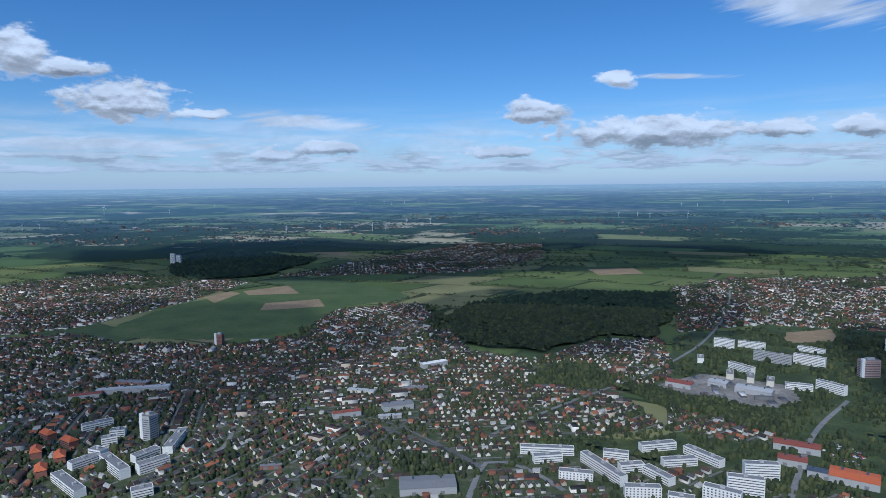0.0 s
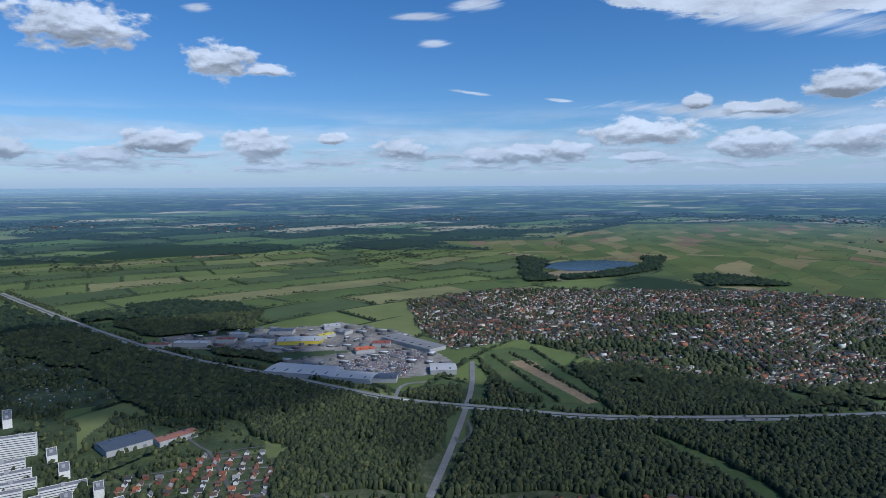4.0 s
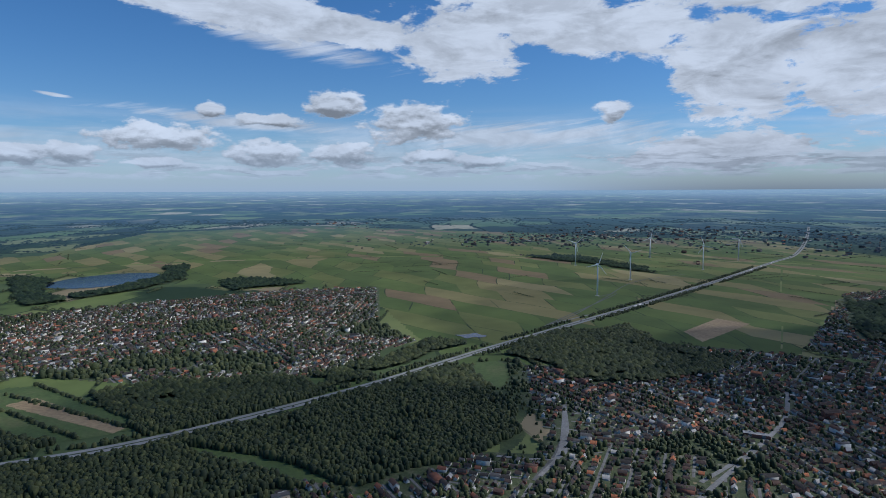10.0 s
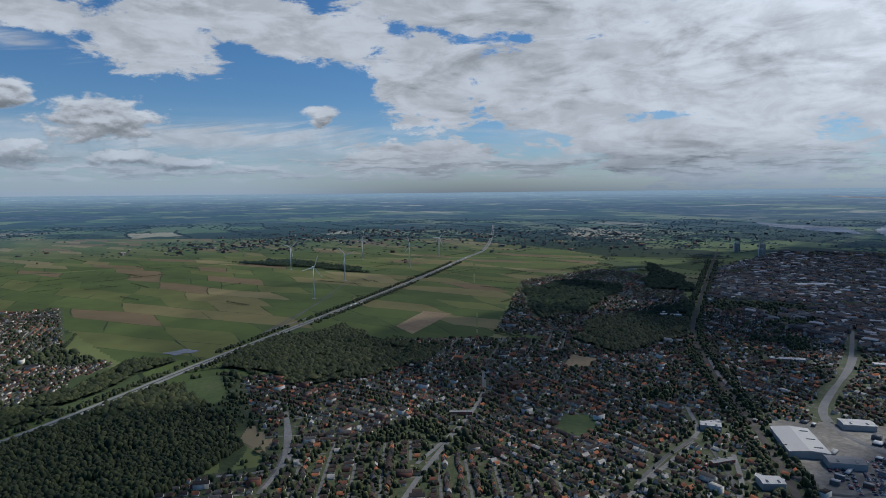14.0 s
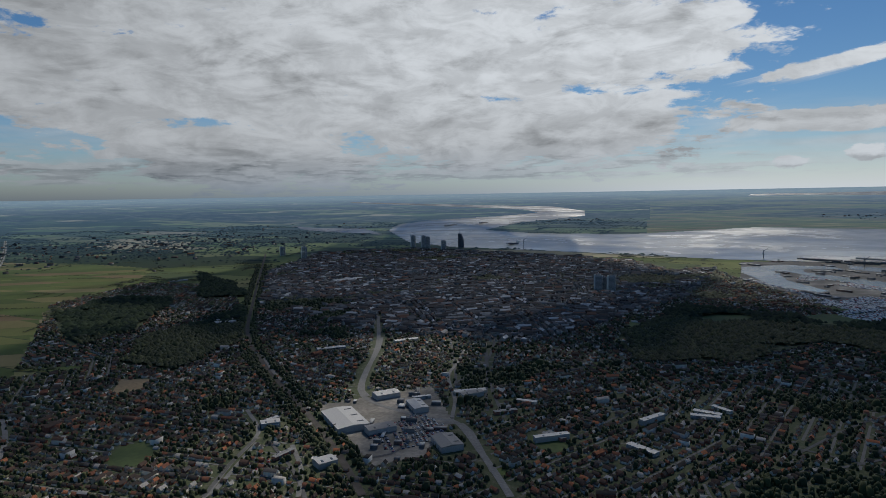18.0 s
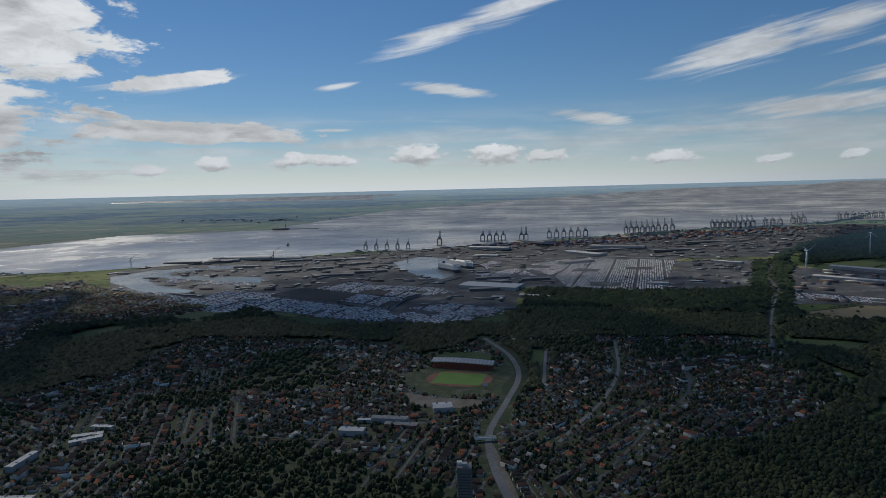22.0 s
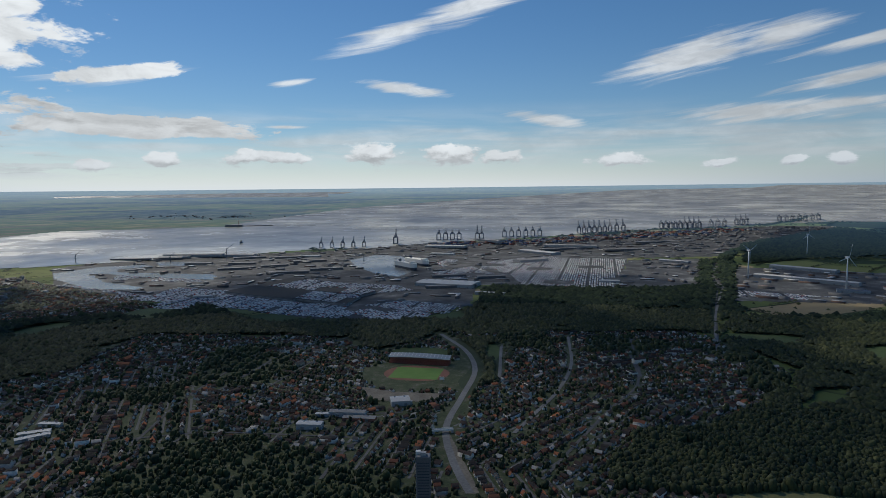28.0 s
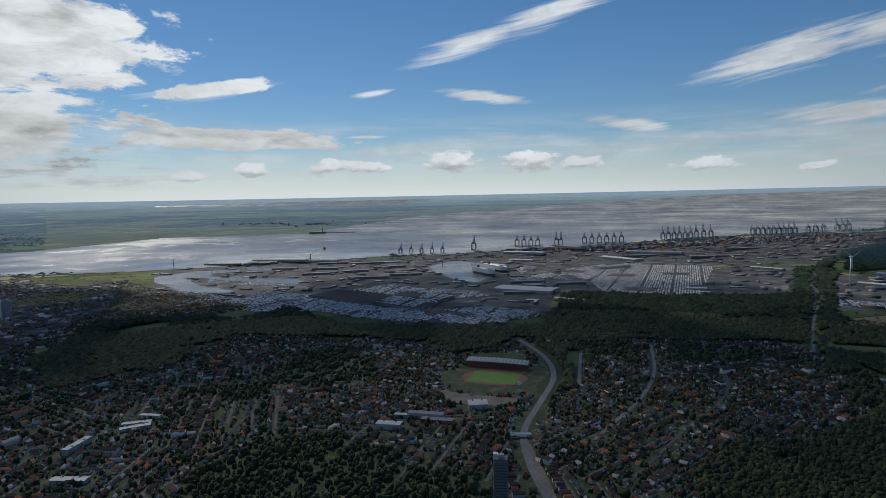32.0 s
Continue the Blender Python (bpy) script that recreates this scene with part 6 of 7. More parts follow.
# ---- wind turbines ----
def turbine(m, spin, hub=98.0, blade=42.0):
    ob = thing("wind_turbine", m, "white three-bladed wind turbine standing in the fields", "wind turbine", "wind turbines")
    part("tower", shaped("tower", "wt", lambda: rod((0, 0, 0), (0, 0, hub), 2.6, 1.4, 14), M_TURBINE, True), ob)
    part("foundation", shaped("foundation", "wf", lambda: rod((0, 0, 0), (0, 0, 0.6), 7, 6, 14), M_PANEL), ob)
    part("nacelle", shaped("nacelle", "wn", lambda: boxes((-1.9, 1.9, -4, 7, hub - 1.6, hub + 2.4)), M_TURBINE), ob)
    h = part("hub", shaped("hub", "wh", lambda: rod((0, -4, hub + 0.3), (0, -7.2, hub + 0.3), 2.1, 0.6, 10), M_TURBINE, True), ob)

    def wing():
        v, f = [], []
        for k, (r, c) in enumerate(((1.5, 1.1), (6, 2.0), (10, 2.3), (22, 1.6), (34, 1.0), (blade, 0.3))):
            v += [(-c * 0.45, -0.35, r), (c * 0.1, -0.45, r), (c * 0.9, 0.1, r), (c * 0.1, 0.3, r)]
        for k in range(5):
            for i in range(4):
                j = (i + 1) % 4
                f.append((k * 4 + i, k * 4 + j, k * 4 + 4 + j, k * 4 + 4 + i))
        return v, f + [(0, 3, 2, 1), (20, 21, 22, 23)]
    b = shaped("blade", "wb", wing, M_TURBINE)
    for k in range(3):
        part("blade", b, h, m=Matrix.Translation((0, -5.6, hub + 0.3)) @ Matrix.Rotation(radians(spin + 120 * k), 4, "Y"))
    return ob


near_turbines = [(1484, -1358, 20), (1698, -1712, 75), (2157, -1844, 50), (2228, -2375, 10), (1768, -2191, 100), (1937, -2644, 35), (-3293, 53, 0), (-2724, 387, 40), (-2264, 145, 15), (-2391, -135, 60), (-3855, 427, 90)]
for x, y, sp in near_turbines:
    turbine(stand(x, y, math.degrees(math.atan2(y, x)) - 90 + (28 if y < -1000 else 50)), sp)
first = turbine(stand(-4318, 8064, 35), 12)
for k, (x, y) in enumerate(((-3974, 7981), (-3631, 8392), (-3849, 10668), (-1173, 4714), (-924, 4736), (-814, 4974), (-540, 4799), (-436, 4782), (-318, 5487), (-114, 5620), (1794, 6469), (1972, 6428), (2017, 6179), (2357, 6102), (3318, 8822), (3512, 8756), (4238, 9569), (5243, 10491), (5176, 9507), (6292, 10800), (7169, 11733), (7791, 11917), (-1195, 10357), (-1080, 11602), (-449, 11361), (-1681, 12212), (-3419, 5127), (-3462, 5412), (-900, 11000), (-700, 11500), (-250, 12000))):
    copy_thing(first, stand(x, y, math.degrees(math.atan2(y, x)) - 80 + (k * 37) % 40))


# ---- harbour ----
def crane(m, raised, col):
    ob = thing("container_crane", m, "dark steel container gantry crane with its boom " + ("raised" if raised else "lowered over the quay"), "crane", "container cranes")
    for sx in (-16, 16):
        for sy in (-14, 14):
            part("leg", shaped("leg", ("cl", sx, sy, col.name), lambda: beam((sx, sy, 0), (sx * 0.9, sy, 48), 3.4), col), ob)
    for sx in (-16, 16):
        part("sill_beam", shaped("sill_beam", ("cs", sx, col.name), lambda: beam((sx, -14, 3), (sx, 14, 3), 3.4), col), ob)
        part("cross_beam", shaped("cross_beam", ("cc", sx, col.name), lambda: beam((sx * 0.93, -14, 46), (sx * 0.93, 14, 46), 3.4), col), ob)
    part("portal_beam", shaped("portal_beam", ("cp", col.name), lambda: merge(beam((-15.6, -14, 18), (15.6, -14, 18), 3.0), beam((-15.6, 14, 18), (15.6, 14, 18), 3.0), beam((-15.6, -14, 18), (14.6, -14, 46), 1.8), beam((-15.6, 14, 18), (14.6, 14, 46), 1.8)), col), ob)
    part("girder", shaped("girder", ("cg", col.name), lambda: merge(beam((-38, -4, 49), (20, -4, 49), 3.6), beam((-38, 4, 49), (20, 4, 49), 3.6)), col), ob)
    part("machinery_house", shaped("machinery_house", "cm", lambda: boxes((-28, -8, -7, 7, 51, 59)), M_STEEL), ob)
    part("apex_frame", shaped("apex_frame", ("ca", col.name), lambda: merge(beam((15, -8, 48), (9, -3, 74), 2.6), beam((15, 8, 48), (9, 3, 74), 2.6), beam((-15, -8, 48), (9, -3, 74), 1.8), beam((-15, 8, 48), (9, 3, 74), 1.8), beam((9, -3, 74), (9, 3, 74), 2.6)), col), ob)
    tip = (34, 0, 102) if raised else (72, 0, 49)
    part("boom", shaped("boom", ("cb", raised, col.name), lambda: merge(beam((18, -3, 49), (tip[0], -3, tip[2]), 2.4), beam((18, 3, 49), (tip[0], 3, tip[2]), 2.4)), col), ob)
    part("stay", shaped("stay", ("cy", raised, col.name), lambda: merge(beam((9, 0, 74), (-34, 0, 50), 1.2), beam((9, 0, 74), (tip[0] - 4, 0, tip[2] - (8 if raised else 0)), 1.2)), col), ob)
    return ob


CRANES = {}
for x0, y0, x1, y1, n, up in ((-2748, -2324, -2885, -2127, 5, 1), (-3138, -2080, -3141, -2062, 1, 1), (-3473, -1974, -3534, -1860, 4, 0), (-3592, -1761, -3597, -1732, 2, 1), (-3832, -1678, -4003, -1495, 6, 0), (-4340, -1330, -4470, -1181, 6, 1), (-4590, -1175, -4658, -1095, 3, 1), (-4999, -890, -5151, -638, 9, 1), (-5299, -571, -5377, -481, 3, 0), (-5616, -414, -5699, -345, 3, 1), (-6144, -118, -6530, 180, 7, 0)):
    for k in range(n):
        f = k / max(1, n - 1)
        raised = bool(up) if x0 > -4900 or x0 < -5200 else k > 4
        m = stand(x0 + (x1 - x0) * f, y0 + (y1 - y0) * f, 205)
        m = m @ Matrix.Scale(0.60 if x0 > -3000 else 0.86, 4)
        if raised in CRANES:
            c = copy_thing(CRANES[raised], m)
            c.matrix_basis = m
        else:
            CRANES[raised] = crane(m, raised, M_STEEL)


def car_carrier(x, y, turn, length, label):
    ob = thing("ship", stand(x, y, turn), label, "ship", "ships")
    hl, hw = length / 2, 15

    def hull(z0, z1, grow=1.0):
        def make():
            o = [(-hl, -hw), (hl * 0.72, -hw), (hl * 0.93, -hw * 0.5), (hl, 0), (hl * 0.93, hw * 0.5), (hl * 0.72, hw), (-hl, hw)]
            n = len(o)
            v = [(a * grow, b * grow, z0) for a, b in o] + [(a, b, z1) for a, b in o]
            return v, [(i, (i + 1) % n, n + (i + 1) % n, n + i) for i in range(n)] + [tuple(range(n, 2 * n)), tuple(range(n - 1, -1, -1))]
        return make
    part("hull", shaped("hull", ("sh", length), hull(2, 11, 0.97), M_BLUEROOF), ob, "dark lower hull")
    part("upper_hull", shaped("upper_hull", ("su", length), hull(11, 27), M_RENDER), ob)
    part("bridge", shaped("bridge", ("sb", length), lambda: boxes((hl * 0.55, hl * 0.68, -13, 13, 27, 33)), M_RENDER), ob)
    part("funnel", shaped("funnel", ("sf", length), lambda: boxes((-hl * 0.75, -hl * 0.66, -4, 4, 27, 37)), M_BLUEROOF), ob)
    part("ramp", shaped("ramp", ("sm", length), lambda: boxes((-hl - 8, -hl, -5, 5, 3, 5)), M_PANEL), ob)


car_carrier(-2139, -1369, 62, 150, "white car-carrier ship moored in the basin")
car_carrier(-2270, -1395, 62, 170, "white car-carrier ship moored at the quay")
for x, y, tn, ln in ((-482, -6651, 20, 150), (-700, -4041 - 40, 25, 90), (-878, -7021, 200, 110), (-2801, -3008, 40, 30)):
    ob = thing("cargo_ship", stand(x, y, tn, 2.0), "small dark cargo ship under way on the river", "ship", "ships")
    part("hull", shaped("hull", ("ch", ln), lambda: boxes((-ln / 2, ln / 2, -7, 7, 1, 6)), M_STEEL), ob)
    part("wheelhouse", shaped("wheelhouse", ("cw", ln), lambda: boxes((-ln / 2 + 3, -ln / 2 + 14, -6, 6, 6, 17)), M_RENDER), ob)
    part("hatch", shaped("hatch", ("cx", ln), lambda: boxes((-ln / 2 + 18, ln / 2 - 10, -5.5, 5.5, 6, 8)), M_RUST), ob)


def breakwater(x, y, turn, length):
    ob = thing("breakwater", stand(x, y, turn), "low dark stone breakwater with a small beacon in the river", "breakwater")
    part("mole", shaped("mole", "mole", lambda: boxes((-length / 2, length / 2, -8, 8, 0, 5)), M_FELT), ob)
    part("head", shaped("head", "molehead", lambda: boxes((length / 2 - 150, length / 2, -26, 26, 0, 14)), M_FELT), ob)
    part("beacon", shaped("beacon", "beacon", lambda: rod((length / 2 - 120, 0, 14), (length / 2 - 120, 0, 50), 4, 2.5), M_BRICK), ob)


breakwater(-4140, -4330, -46, 420)
for x, y, h in ((-2050, -2300, 60), (-2300, -1700, 30), (-1900, -2500, 34), (-700, -3700, 60), (-1700, -2900, 40)):
    ob = thing("harbour_crane", stand(x, y, 120), "dark jib crane on the quay", "crane", "jib cranes")
    part("mast", shaped("mast", ("jm", h), lambda: rod((0, 0, 0), (0, 0, h), 2, 1.5), M_STEEL), ob)
    part("jib", shaped("jib", ("jj", h), lambda: beam((0, 0, h * 0.9), (h * 0.6, 0, h * 1.35), 1.2), M_STEEL), ob)
    part("cab", shaped("cab", ("jc", h), lambda: boxes((-6, 3, -3, 3, h * 0.6, h * 0.7)), M_PANEL), ob)


# ---- the stadium ----
def stadium():
    a = math.degrees(math.atan2(-542 + 651, -985 + 955))
    ob = thing("grandstand", stand(-960, -592, a), "long grandstand with a curved white roof and dark brick back", "grandstand")

    for k in range(9):
        part("seating_tier", shaped("seating_tier", ("tier", k), lambda: boxes((-56, 56, -2 - k * 1.1 - 1.1, -2 - k * 1.1, 0, 6.5 - k * 0.7)), M_REDROOF), ob)
    part("back_wall", shaped("back_wall", "stback", lambda: boxes((-57, 57, -2, 4, 0, 9)), M_BRICK), ob)
    def canopy():
        v, f = [], []
        n = 24
        for k in range(n + 1):
            x = -58 + 116 * k / n
            lift = 1.6 * math.sin(math.pi * k / n)
            v += [(x, 6, 14.5 + lift), (x, -9, 10.5 + lift), (x, -9, 11.1 + lift), (x, 6, 15.1 + lift)]
        for k in range(n):
            for i in range(4):
                j = (i + 1) % 4
                f.append((k * 4 + i, k * 4 + j, k * 4 + 4 + j, k * 4 + 4 + i))
        return v, f
    part("roof", shaped("roof", "stroof", canopy, M_PALE), ob)
    rib = shaped("roof_rib", "rib", lambda: beam((0, 6, 15.5), (0, -9.5, 11.4), 0.7), M_RENDER)
    for k in range(24):
        x0, z0 = -58 + 116 * k / 24, 10.3 + 1.6 * math.sin(math.pi * (k + 0.5) / 24)
        part("roof_fascia", shaped("roof_fascia", "fascia", lambda: boxes((0, 116 / 24, -9.5, -9.1, 0, 1.5)), M_RENDER), ob, m=at(x0, 0, z0))
    post = shaped("post", "stpost", lambda: rod((0, 2, 9), (0, 2, 13.6), 0.3), M_PANEL)
    for k in range(17):
        part("roof_rib", rib, ob, m=at(-56 + 7 * k, 0, 1.4 * math.sin(math.pi * k / 16)))
        part("post", post, ob, m=at(-56 + 7 * k, 0, 0))
    board = thing("scoreboard", stand(-878, -500, a), "white scoreboard at the pitch's end", "scoreboard")
    part("panel", shaped("panel", "sbp", lambda: boxes((-4, 4, -0.3, 0.3, 3, 8)), M_RENDER), board)
    part("post", shaped("post", "sbq", lambda: boxes((-3, -2.6, -0.2, 0.2, 0, 3), (2.6, 3, -0.2, 0.2, 0, 3)), M_STEEL), board)


def oval(cx, cy, turn, half, rad, n=40):
    a = radians(turn)
    t = np.linspace(0, 2 * np.pi, n, endpoint=False)
    u, v = np.cos(t) * rad + np.sign(np.cos(t)) * half, np.sin(t) * rad
    return np.stack([cx + u * math.cos(a) - v * math.sin(a), cy + u * math.sin(a) + v * math.cos(a)], -1).tolist()


def oblong(cx, cy, turn, a, b):
    c, s = math.cos(radians(turn)), math.sin(radians(turn))
    return [(cx + u * c - v * s, cy + u * s + v * c) for u, v in ((-a, -b), (a, -b), (a, b), (-a, b))]


turn_p = math.degrees(math.atan2(86, -28))
sheet("running_track", [oval(-899, -562, turn_p, 13, 44)], 1.5, M_TRACK, "red-brown oval running track round the pitch", "running track", 0.0012)
sheet("pitch", [oblong(-899, -562, turn_p, 42, 33)], 1.9, M_TURF, "bright green football pitch", "pitch", 0.0012)
stadium()
USED.append((-900, -560, 95))


# footbridge and portal over the dug-up road
ob = thing("road_bridge", stand(-683, -390, 129), "concrete bridge across the sunken road works", "bridge")
part("deck", shaped("deck", "rbd", lambda: boxes((-14, 14, -2.5, 2.5, 4, 5.2)), M_PANEL), ob)
part("parapet", shaped("parapet", "rbp", lambda: boxes((-14, 14, -2.8, -2.5, 4, 6.2), (-14, 14, 2.5, 2.8, 4, 6.2)), M_RENDER), ob)
part("abutment", shaped("abutment", "rba", lambda: boxes((-14, -11, -2.5, 2.5, 0, 4)), M_PANEL), ob)
part("abutment", shaped("abutment", "rbb", lambda: boxes((11, 14, -2.5, 2.5, 0, 4)), M_PANEL), ob)


# ---- traffic ----
def car(x, y, turn, z):
    ob = thing("car", stand(x, y, turn, z), "small car on the road", "car", "cars on the roads")
    part("body", shaped("body", "carb", lambda: boxes((-2.2, 2.2, -0.9, 0.9, 0.35, 0.9)), M_CAR1), ob)
    part("cabin", shaped("cabin", "carc", lambda: boxes((-1.2, 1.0, -0.8, 0.8, 0.9, 1.45)), M_GLASS), ob)
    wh = shaped("wheel", "carw", lambda: rod((0, -0.12, 0.33), (0, 0.12, 0.33), 0.33, None, 8), M_RUBBER)
    for sx, sy in ((-1.4, -0.85), (1.4, -0.85), (-1.4, 0.85), (1.4, 0.85)):
        part("wheel", wh, ob, m=at(sx, sy, 0))


def lorry(x, y, turn, z):
    ob = thing("lorry", stand(x, y, turn, z), "articulated lorry with a pale box trailer", "lorry", "lorries on the roads")
    part("trailer", shaped("trailer", "lot", lambda: boxes((-8, 5, -1.25, 1.25, 1.1, 4)), M_RENDER), ob)
    part("cab", shaped("cab", "loc", lambda: boxes((5.4, 8, -1.2, 1.2, 0.6, 3.6)), M_BLUEROOF), ob)
    wh = shaped("wheel", "low", lambda: rod((0, -0.2, 0.5), (0, 0.2, 0.5), 0.5, None, 8), M_RUBBER)
    for sx in (-6, -4.6, 6.5):
        for sy in (-1.05, 1.05):
            part("wheel", wh, ob, m=at(sx, sy, 0))


mline = LINES[0][1]
for k in range(46):
    i = int(rng.integers(20, len(mline) - 60))
    d = mline[i + 1] - mline[i]
    d /= np.hypot(*d)
    side = 6.0 if k % 2 else -6.0
    p = mline[i] + np.array([-d[1], d[0]]) * side
    z = 2.2 * 0.35 * min(4, max(1, math.hypot(*p) / 1500)) + 0.05
    (lorry if k % 6 == 0 else car)(p[0], p[1], math.degrees(math.atan2(d[1], d[0])) + (0 if side < 0 else 180), z)
v, f = ribbon(mline, -1.6, 1.6, 2.5)
structure("central_reservation", mesh_from("central_reservation", settle(v), f, v * [1, 1, 0]), [M_FLOOR], "dark planted strip between the carriageways", "central reservation")


# ---- woods ----
def free(xy, margin=0.0):
    keep = np.ones(len(xy), bool)
    for x, y, r in USED:
        keep &= (xy[:, 0] - x) ** 2 + (xy[:, 1] - y) ** 2 > (r + margin) ** 2
    return xy[keep]


def fan(step, lo, hi, jitter):
    """A jittered grid over the whole ring between lo and hi."""
    g = np.arange(-hi, hi, step)
    x, y = np.meshgrid(g, g)
    x, y = x.ravel(), y.ravel()
    d = np.hypot(x, y)
    k = (d > lo) & (d < hi)
    x, y = x[k], y[k]
    return np.stack([x + rng.uniform(-jitter, jitter, x.size) * step, y + rng.uniform(-jitter, jitter, x.size) * step], -1)


def unseen(xy):
    """True in the sector that the drone never turns to."""
    a = np.degrees(np.arctan2(xy[:, 1], xy[:, 0]))
    return (a > 128) & (a < 168)


def ragged(xy, size=60.0, amount=0.40):
    """Thin out a wood with clearings of uneven shape."""
    h = np.array([noise.noise(Vector((p[0] / size, p[1] / size, 4.2))) for p in xy])
    return xy[(h > -amount) | (rng.uniform(size=len(xy)) < 0.25)]


for name, lo, hi, step, wd, ht, sh in (("woodland_trees", 400, 1000, 4.0, 6.8, 8.6, LUMPS), ("woodland_trees_far", 1000, 1700, 6.0, 9.6, 9, TIPS), ("woodland_trees_distant", 1700, 7000, 10.5, 16, 12, TIPS)):
    xy = fan(step, lo, hi, 0.5)
    xy = xy[in_any(*wobble(xy[:, 0], xy[:, 1]), WOOD) & ~unseen(xy)]
    xy = free(on_land(clear_of(ragged(xy), GREEN + STRAW + QUAY + SAND), 7.0))
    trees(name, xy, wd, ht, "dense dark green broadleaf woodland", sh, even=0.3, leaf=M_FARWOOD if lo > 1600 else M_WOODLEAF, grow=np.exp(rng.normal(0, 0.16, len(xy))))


# ---- houses along their streets ----
def gable(w, l, h, r, over=0.5):
    """A gabled house: walls below, pitched roof with eaves above."""
    x, y = w / 2, l / 2
    v = [(-x, -y, 0), (x, -y, 0), (x, y, 0), (-x, y, 0), (-x, -y, h), (x, -y, h), (x, y, h), (-x, y, h), (0, -y, h + r), (0, y, h + r)]
    f = [(0, 1, 5), (0, 5, 4), (1, 2, 6), (1, 6, 5), (2, 3, 7), (2, 7, 6), (3, 0, 4), (3, 4, 7), (4, 5, 8), (6, 7, 9)]
    m = [0] * len(f)
    X, Y, d = x + over, y + over, over * r / x
    b = len(v)
    v += [(-X, -Y, h - d), (0, -Y, h + r + 0.15), (X, -Y, h - d), (-X, Y, h - d), (0, Y, h + r + 0.15), (X, Y, h - d)]
    rf = [(b, b + 1, b + 4), (b, b + 4, b + 3), (b + 1, b + 2, b + 5), (b + 1, b + 5, b + 4)]
    return v, f + rf, m + [1] * len(rf)


KINDS = [(8.0, 10.5, 4.4, 3.8), (8.5, 11, 3.0, 4.4), (7.2, 9, 5.4, 3.0), (9, 15, 5.0, 4.0), (5.5, 7, 2.6, 1.8)]
HOUSES = [gable(*k) for k in KINDS] + [gable(11, 24, 9, 4), gable(12, 34, 11, 4), flat_box(12, 22, 11), flat_box(16, 30, 7), flat_box(6, 7, 2.6)]

rng = np.random.default_rng(31)
gx, gy = np.meshgrid(np.arange(-4200, 4201, 310.0), np.arange(-4200, 4201, 310.0))
seeds = np.stack([gx.ravel(), gy.ravel()], -1) + rng.uniform(-115, 115, (gx.size, 2))
bend = rng.uniform(0, np.pi, len(seeds))
hx, ht_, street_pts = [], [], []
for s, (c, th) in enumerate(zip(seeds, bend)):
    if not 250 < np.hypot(*c) < 4400:
        continue
    near = np.argsort(np.hypot(*(seeds - c).T))[1:9]
    ca, sa = math.cos(th), math.sin(th)
    for row in range(-10, 11):
        v0 = row * 33.0
        u = np.arange(-310, 310, rng.choice([8.0, 9.0, 10.5, 12.5])) + rng.uniform(-4, 4)
        for sd in (-1, 1):
            lie, sort = rng.choice([0, np.pi / 2]), rng.integers(0, 10000)
            uu = u + rng.uniform(-2, 2, u.size)
            vv = v0 + sd * (8.0 + rng.uniform(-1.2, 1.6, u.size))
            p = np.stack([c[0] + uu * ca - vv * sa, c[1] + uu * sa + vv * ca], -1)
            d0 = np.hypot(*(p - c).T)
            ok = np.ones(len(p), bool)
            for q in near:
                ok &= d0 < np.hypot(*(p - seeds[q]).T)
            hx.append(p[ok])
            ht_.append(np.column_stack([np.full(ok.sum(), th) + lie, np.full(ok.sum(), sort)]))
        uu = np.arange(-310, 310, 12.0)
        p = np.stack([c[0] + uu * ca - v0 * sa, c[1] + uu * sa + v0 * ca], -1)
        d0 = np.hypot(*(p - c).T)
        ok = np.ones(len(p), bool)
        for q in near:
            ok &= d0 < np.hypot(*(p - seeds[q]).T) + 10
        street_pts.append(np.column_stack([p[ok], np.full(ok.sum(), th)]))
hxy, hrow = np.vstack(hx), np.vstack(ht_)
hang, hsort = hrow[:, 0], hrow[:, 1].astype(int)
BARE = WOOD + QUAY + PORT + GREEN + STRAW + DOCK + LAKE + RIVER + SAND


def grove(p):
    """True in the parks, cemeteries and thick gardens that break up the town."""
    return np.array([noise.noise(Vector((q[0] / 240, q[1] / 240, 2.7))) + 0.35 * noise.noise(Vector((q[0] / 70, q[1] / 70, 5.1))) for q in p]) > 0.37


def in_town(p):
    d = np.hypot(p[:, 0], p[:, 1])
    k = (d > 400) & (d < 4700) & in_any(p[:, 0], p[:, 1], TOWN) & ~in_any(p[:, 0], p[:, 1], BARE + PARK[:3])
    i = np.nonzero(k)[0]
    return i[off_roads(p[i, 0], p[i, 1], 5.0)]


k = in_town(hxy)
hxy, hang, hsort = hxy[k], hang[k], hsort[k]
clear = ~grove(hxy) & ~in_any(hxy[:, 0], hxy[:, 1], TOWN[5:7])
for x, y, r in USED:
    clear &= np.hypot(hxy[:, 0] - x, hxy[:, 1] - y) > r + 5
clear &= rng.uniform(size=len(hxy)) < np.where(np.hypot(*hxy.T) < 2300, 0.93, 0.62)
hxy, hang, hsort = hxy[clear], hang[clear] + rng.normal(0, 0.04, clear.sum()), hsort[clear]
centre = in_any(hxy[:, 0], hxy[:, 1], CITY)
kind = np.where(centre, rng.choice(10, len(hxy), p=[0.12, 0.08, 0.1, 0.1, 0.0, 0.25, 0.12, 0.13, 0.10, 0.0]), rng.choice(10, len(hxy), p=[0.28, 0.22, 0.16, 0.10, 0.08, 0.05, 0.015, 0.02, 0.015, 0.06]))
